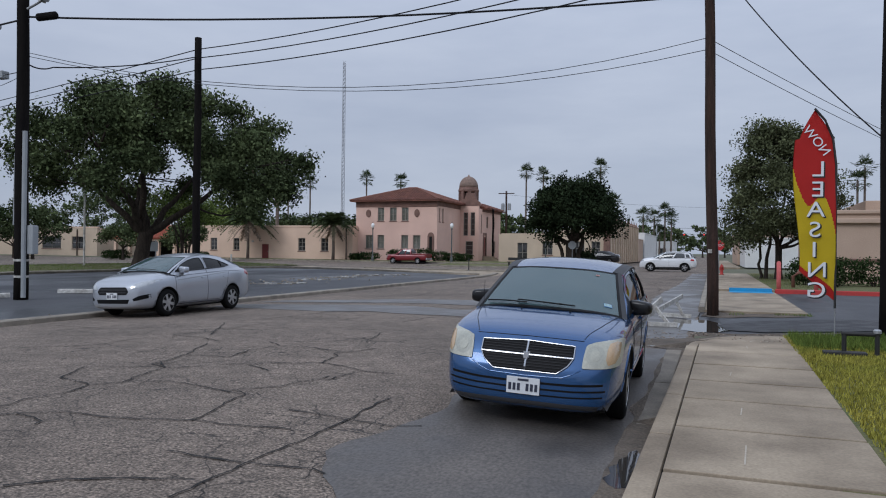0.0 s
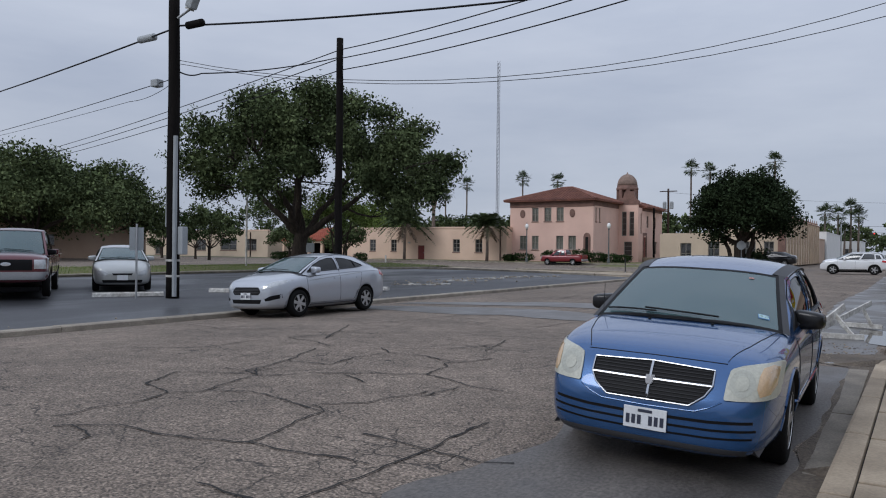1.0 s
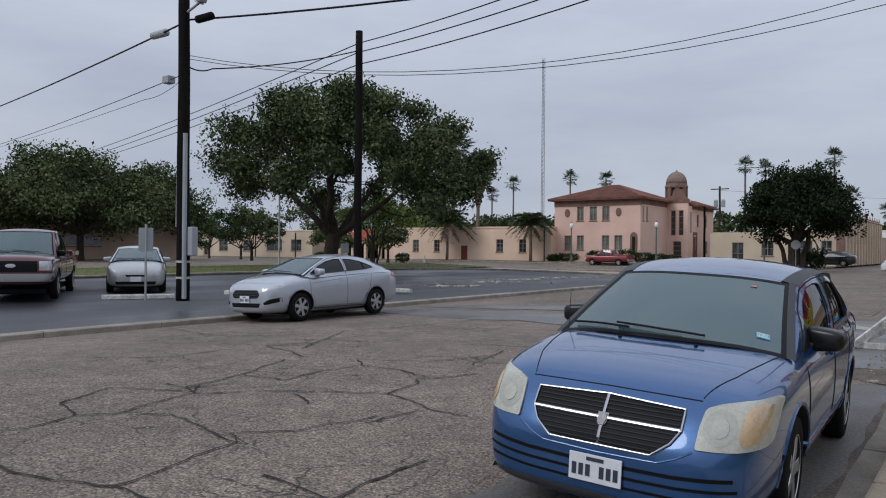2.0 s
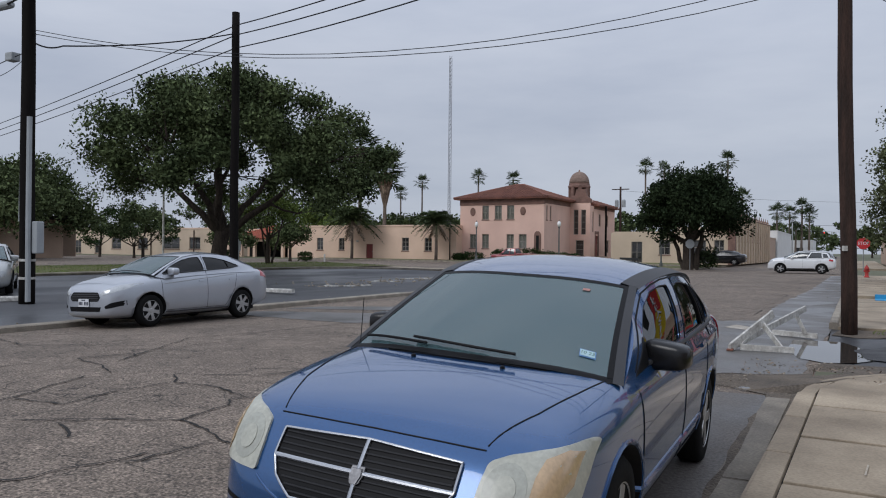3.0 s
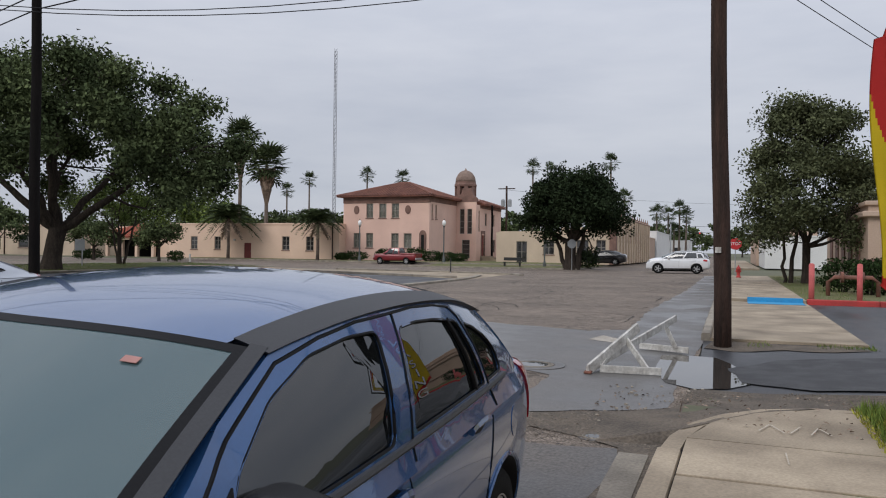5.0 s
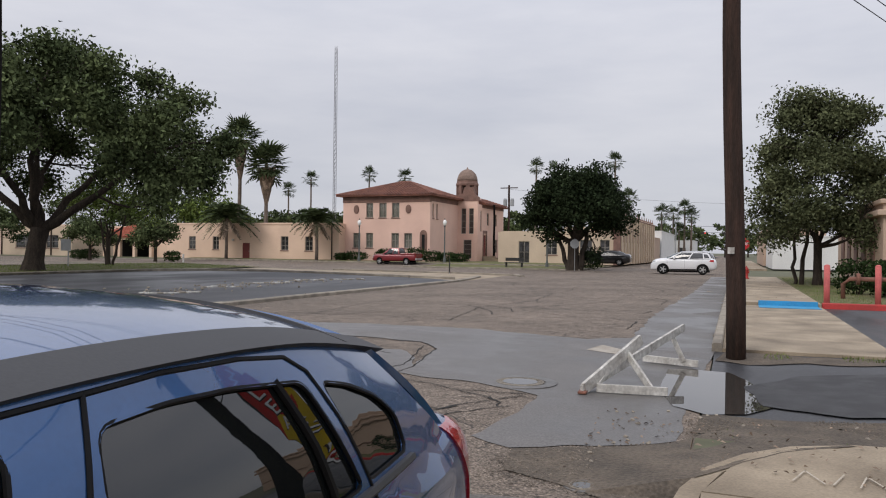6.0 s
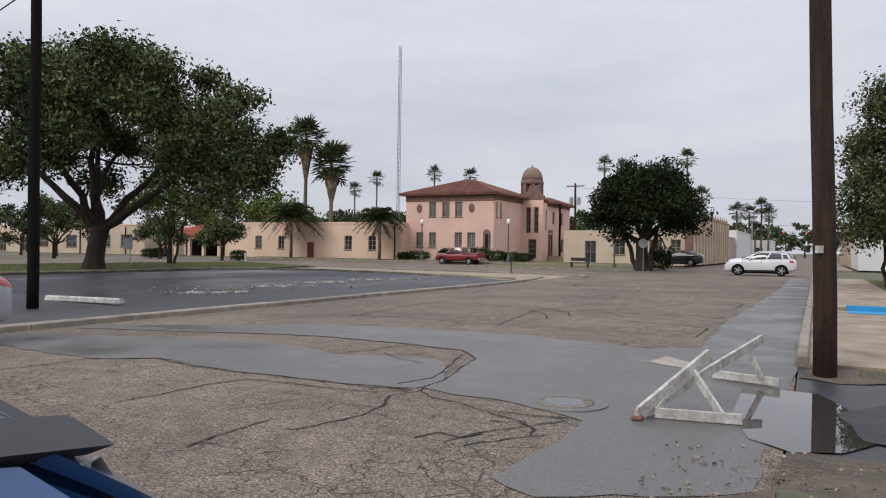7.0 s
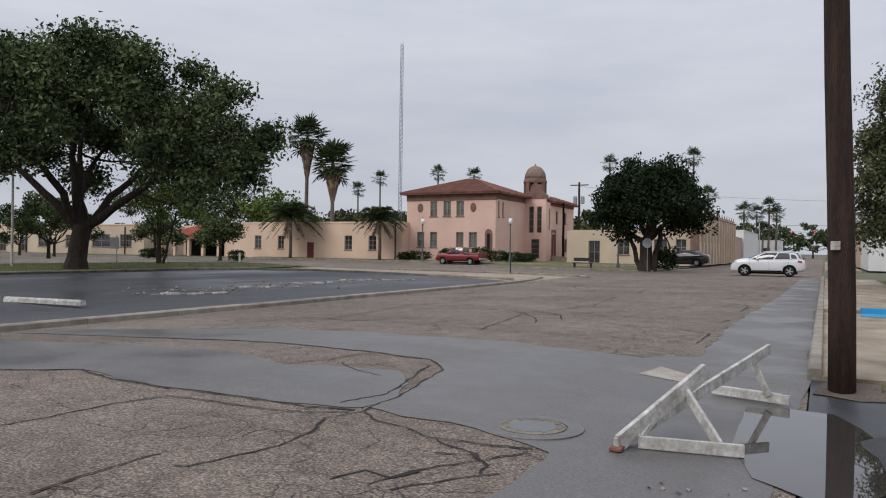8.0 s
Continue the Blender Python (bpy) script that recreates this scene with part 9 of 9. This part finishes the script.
part("globe", lathe([(0.08, 3.78), (0.17, 3.9), (0.2, 4.08), (0.17, 4.26), (0.06, 4.36)], 14), GLOBE, lamp, "white glass globe", True)
part("finial", lathe([(0.06, 4.36), (0.05, 4.42), (0.015, 4.52)], 10), BLACKIRON, lamp)
copy_thing(lamp, pose(-37.4, 81.1, 0.38))
copy_thing(lamp, pose(-16.6, 79.0, 0.15))

MASTSTEEL = mat("weathered_mast_steel", (0.16, 0.16, 0.17), 0.6, 0.2, var=0.2, bump=0)
mast = thing("radio_mast", "tall thin lattice radio mast", "radio mast", (-51.2, 100.1, 0.4))
for k in range(3):
    a = 2 * math.pi * k / 3
    part("leg", tube([(0.26 * math.cos(a), 0.26 * math.sin(a), 0), (0.2 * math.cos(a), 0.2 * math.sin(a), 28.5)], 0.03, 6), MASTSTEEL, mast)
bm = bmesh.new()
for j in range(48):
    z = j * 0.6
    for k in range(3):
        a, b = 2 * math.pi * (k + j % 2) / 3, 2 * math.pi * (k + 1 + j % 2) / 3
        add_tube(bm, [(0.24 * math.cos(a), 0.24 * math.sin(a), z), (0.24 * math.cos(b), 0.24 * math.sin(b), z + 0.6)], 0.018, 4)
tagged(part("lattice", bm, MASTSTEEL, mast), kind="stuff")

hyd = thing("fire_hydrant", "red fire hydrant on the far sidewalk", "fire hydrant", (0.42, 56.5, 0.24))
part("barrel", lathe([(0.15, 0), (0.15, 0.05), (0.1, 0.08), (0.1, 0.45), (0.13, 0.47), (0.13, 0.52), (0.1, 0.62), (0.03, 0.68), (0.03, 0.74)], 16), REDPAINT, hyd, smooth=True)
for sx in (-1, 1):
    part("nozzle", lathe([(0.06, 0), (0.06, 0.14), (0.04, 0.16)], 10, Matrix.Translation((0, 0, 0.38)) @ Matrix.Rotation(radians(90) * sx, 4, 'Y')), REDPAINT, hyd)

for x, y in ((2.40, 35.0), (3.88, 35.9), (6.6, 36.6)):
    t = thing("bollard", "faded red steel pipe bollard", "bollard", (x, y, 0.18), group="red bollards")
    part("pipe", tube([(0, 0, -0.2), (0, 0, 1.15)], 0.085, 14), PINKRED, t, smooth=True)
    part("cap", lathe([(0.087, 1.15), (0.07, 1.19), (0.03, 1.21)], 14), PINKRED, t)
bf = thing("backflow_pipe", "rusty pipe assembly in the planting bed", "pipe", (4.0, 39.0, 0.18))
part("riser", tube([(-0.7, 0, -0.1), (-0.7, 0, 0.5), (-0.5, 0, 0.68), (0.7, 0, 0.68), (0.9, 0, 0.5), (0.9, 0, -0.1)], 0.075, 12), RUST, bf, smooth=True)
for x in (-0.25, 0.4):
    part("valve", lathe([(0.2, -0.05), (0.2, 0.05)], 14, Matrix.Translation((x, 0, 0.68)) @ Matrix.Rotation(radians(90), 4, 'Y')), RUST, bf)
va = thing("pipe_valve", "black pipe valve frame standing in the verge", "pipe valve", (2.0, 14.5, 0.12))
part("riser", tube([(-0.2, 0, -0.1), (-0.2, 0, 0.36)], 0.035, 10), BLACKIRON, va)
part("riser", tube([(0.25, 0, -0.1), (0.25, 0, 0.36)], 0.035, 10), BLACKIRON, va)
part("crossbar", tube([(-0.24, 0, 0.34), (0.29, 0, 0.34)], 0.035, 10), BLACKIRON, va)
part("meter_lid", box((-0.5, -0.18, 0.0), (0.1, 0.05, 0.07), 0.015), BLACKIRON, va)
part("cap", lathe([(0.06, 0.36), (0.06, 0.40), (0.04, 0.42)], 12, Matrix.Translation((0.25, 0, 0))), STEEL, va)

bench = thing("park_bench", "dark bench on the corner lawn", "bench", (-19.5, 78.0, 0.12))
part("seat", box((-0.9, -0.25, 0.42), (0.9, 0.25, 0.48), 0.01), BLACKIRON, bench)
part("backrest", box((-0.9, 0.22, 0.6), (0.9, 0.27, 0.9), 0.01), BLACKIRON, bench)
for sx in (-0.75, 0.75):
    part("leg", box((sx - 0.04, -0.22, 0), (sx + 0.04, 0.24, 0.42), 0.01), BLACKIRON, bench)


# ---- grass ----
def grass(name, label, area, n, h, material, seed, keep=None):
    g = np.random.default_rng(seed)
    x0, x1, y0, y1 = area
    x, y = g.uniform(x0, x1, n), g.uniform(y0, y1, n)
    if keep is not None:
        ok = np.array([keep(a, b) for a, b in zip(x, y)])
        x, y = x[ok], y[ok]
    n = len(x)
    z = np.array([ground_z(a, b) for a, b in zip(x, y)]) + 0.0
    hh = h * g.uniform(0.5, 1.3, n)
    a = g.uniform(0, 2 * np.pi, n)
    w = 0.006 + 0.004 * g.random(n)
    lean = g.normal(0, 0.35, (n, 2)) * hh[:, None]
    p = np.zeros((n, 3, 3))
    p[:, 0] = np.stack([x - np.cos(a) * w, y - np.sin(a) * w, z], 1)
    p[:, 1] = np.stack([x + np.cos(a) * w, y + np.sin(a) * w, z], 1)
    p[:, 2] = np.stack([x + lean[:, 0], y + lean[:, 1], z + hh], 1)
    me = bpy.data.meshes.new(name)
    me.vertices.add(3 * n)
    me.vertices.foreach_set("co", p.astype(np.float32).ravel())
    me.loops.add(3 * n)
    me.loops.foreach_set("vertex_index", np.arange(3 * n, dtype=np.int32))
    me.polygons.add(n)
    me.polygons.foreach_set("loop_start", np.arange(0, 3 * n, 3, dtype=np.int32))
    me.polygons.foreach_set("loop_total", np.full(n, 3, dtype=np.int32))
    me.update(calc_edges=True)
    me.materials.append(material)
    return tagged(new(name, me), label, "grass", kind="stuff")


TURF = leafmat("turf_blade", (0.34, 0.30, 0.06), (0.22, 0.23, 0.045))
WEED = leafmat("weed_blade", (0.14, 0.19, 0.04), (0.09, 0.13, 0.03))
grass("verge_grass", "short yellow-green mown grass", (1.14, 4.5, 5.5, 17.0), 90000, 0.05, TURF, 41)
grass("verge_grass_tall", "taller unmown grass tufts at the driveway", (1.2, 4.5, 15.0, 17.2), 9000, 0.14, WEED, 42)
grass("weeds", "sparse weeds along the far sidewalk edge", (0.3, 2.3, 22.5, 22.9), 320, 0.06, WEED, 43, lambda a, b: a > 1.4 or a < 0.7)
grass("gutter_weeds", "sparse weeds and dead stems in the gutter", (-0.9, 0.8, 16.6, 17.6), 260, 0.04, WEED, 44, lambda a, b: a > -0.2 and b > 17.0)
grass("island_grass", "thin grass under the oak", (-35.4, -28.6, 18, 50), 26000, 0.12, WEED, 45)
grass("bed_grass", "grass in the planting bed", (2.3, 4.2, 35, 58), 8000, 0.10, WEED, 46)
leaf_litter = leaf_mesh(np.stack([rng.uniform(-1.4, 2.2, 700), np.concatenate([rng.uniform(15.5, 18.0, 350), rng.uniform(36, 55, 350)]), np.full(700, 0.03)], 1), 0.05)
for i, v in enumerate(leaf_litter.vertices):
    zz = ground_z(v.co.x, v.co.y)
    zz = 0.25 if (v.co.y > 30 and v.co.x > -0.3) else (0.135 if (v.co.x > -0.45 and v.co.y < 16.9) else zz)
    v.co.z = zz + 0.008 + 0.006 * (i % 4)
leaf_litter.materials.append(DRYLEAF)
tagged(new("leaf_litter", leaf_litter), "dead brown leaves on the ground", "leaf litter", kind="stuff")


def gravel(name, label, area, n, size, material, keep=None):
    """Loose stones as small uneven eight-sided lumps lying on the land."""
    verts, faces = [], []
    x0, x1, y0, y1 = area
    while len(verts) < 6 * n:
        x, y = rng.uniform(x0, x1), rng.uniform(y0, y1)
        if keep and not keep(x, y):
            continue
        r = size * rng.uniform(0.35, 1.3) ** 1.5
        z = ground_z(x, y) + 0.012 + r * 0.2
        k = len(verts)
        for d in ((1, 0, 0), (0, 1, 0), (-1, 0, 0), (0, -1, 0), (0, 0, 0.7), (0, 0, -0.7)):
            q = rng.uniform(0.7, 1.2, 3)
            verts.append((x + d[0] * r * q[0], y + d[1] * r * q[1], z + d[2] * r * q[2]))
        for a in range(4):
            faces.append((k + a, k + (a + 1) % 4, k + 4))
            faces.append((k + (a + 1) % 4, k + a, k + 5))
    me = bpy.data.meshes.new(name)
    me.from_pydata(verts, [], faces)
    me.materials.append(material)
    return tagged(new(name, me), label, "gravel", kind="stuff")


STONE = mat("loose_stone", (0.24, 0.20, 0.16), 0.9, col2=(0.10, 0.085, 0.07), scale=14, fine=70, var=0.3, bump=0)
gravel("gravel_corner", "crumbled asphalt and gravel round the sidewalk corner", (-1.9, 5.0, 14.9, 18.3), 11000, 0.0085, STONE,
       lambda x, y: (x < -0.45 and 15.05 < y < 15.9 + 0.76 * (x + 1.85)) or (y > 17.0 + 0.1 * math.sin(x * 5) and x > -0.55 and (x > 0.6 or y < 18.0)))
gravel("gravel_gutter", "grit and small stones along the gutter", (-0.62, -0.50, 2.0, 15.0), 1600, 0.009, STONE)
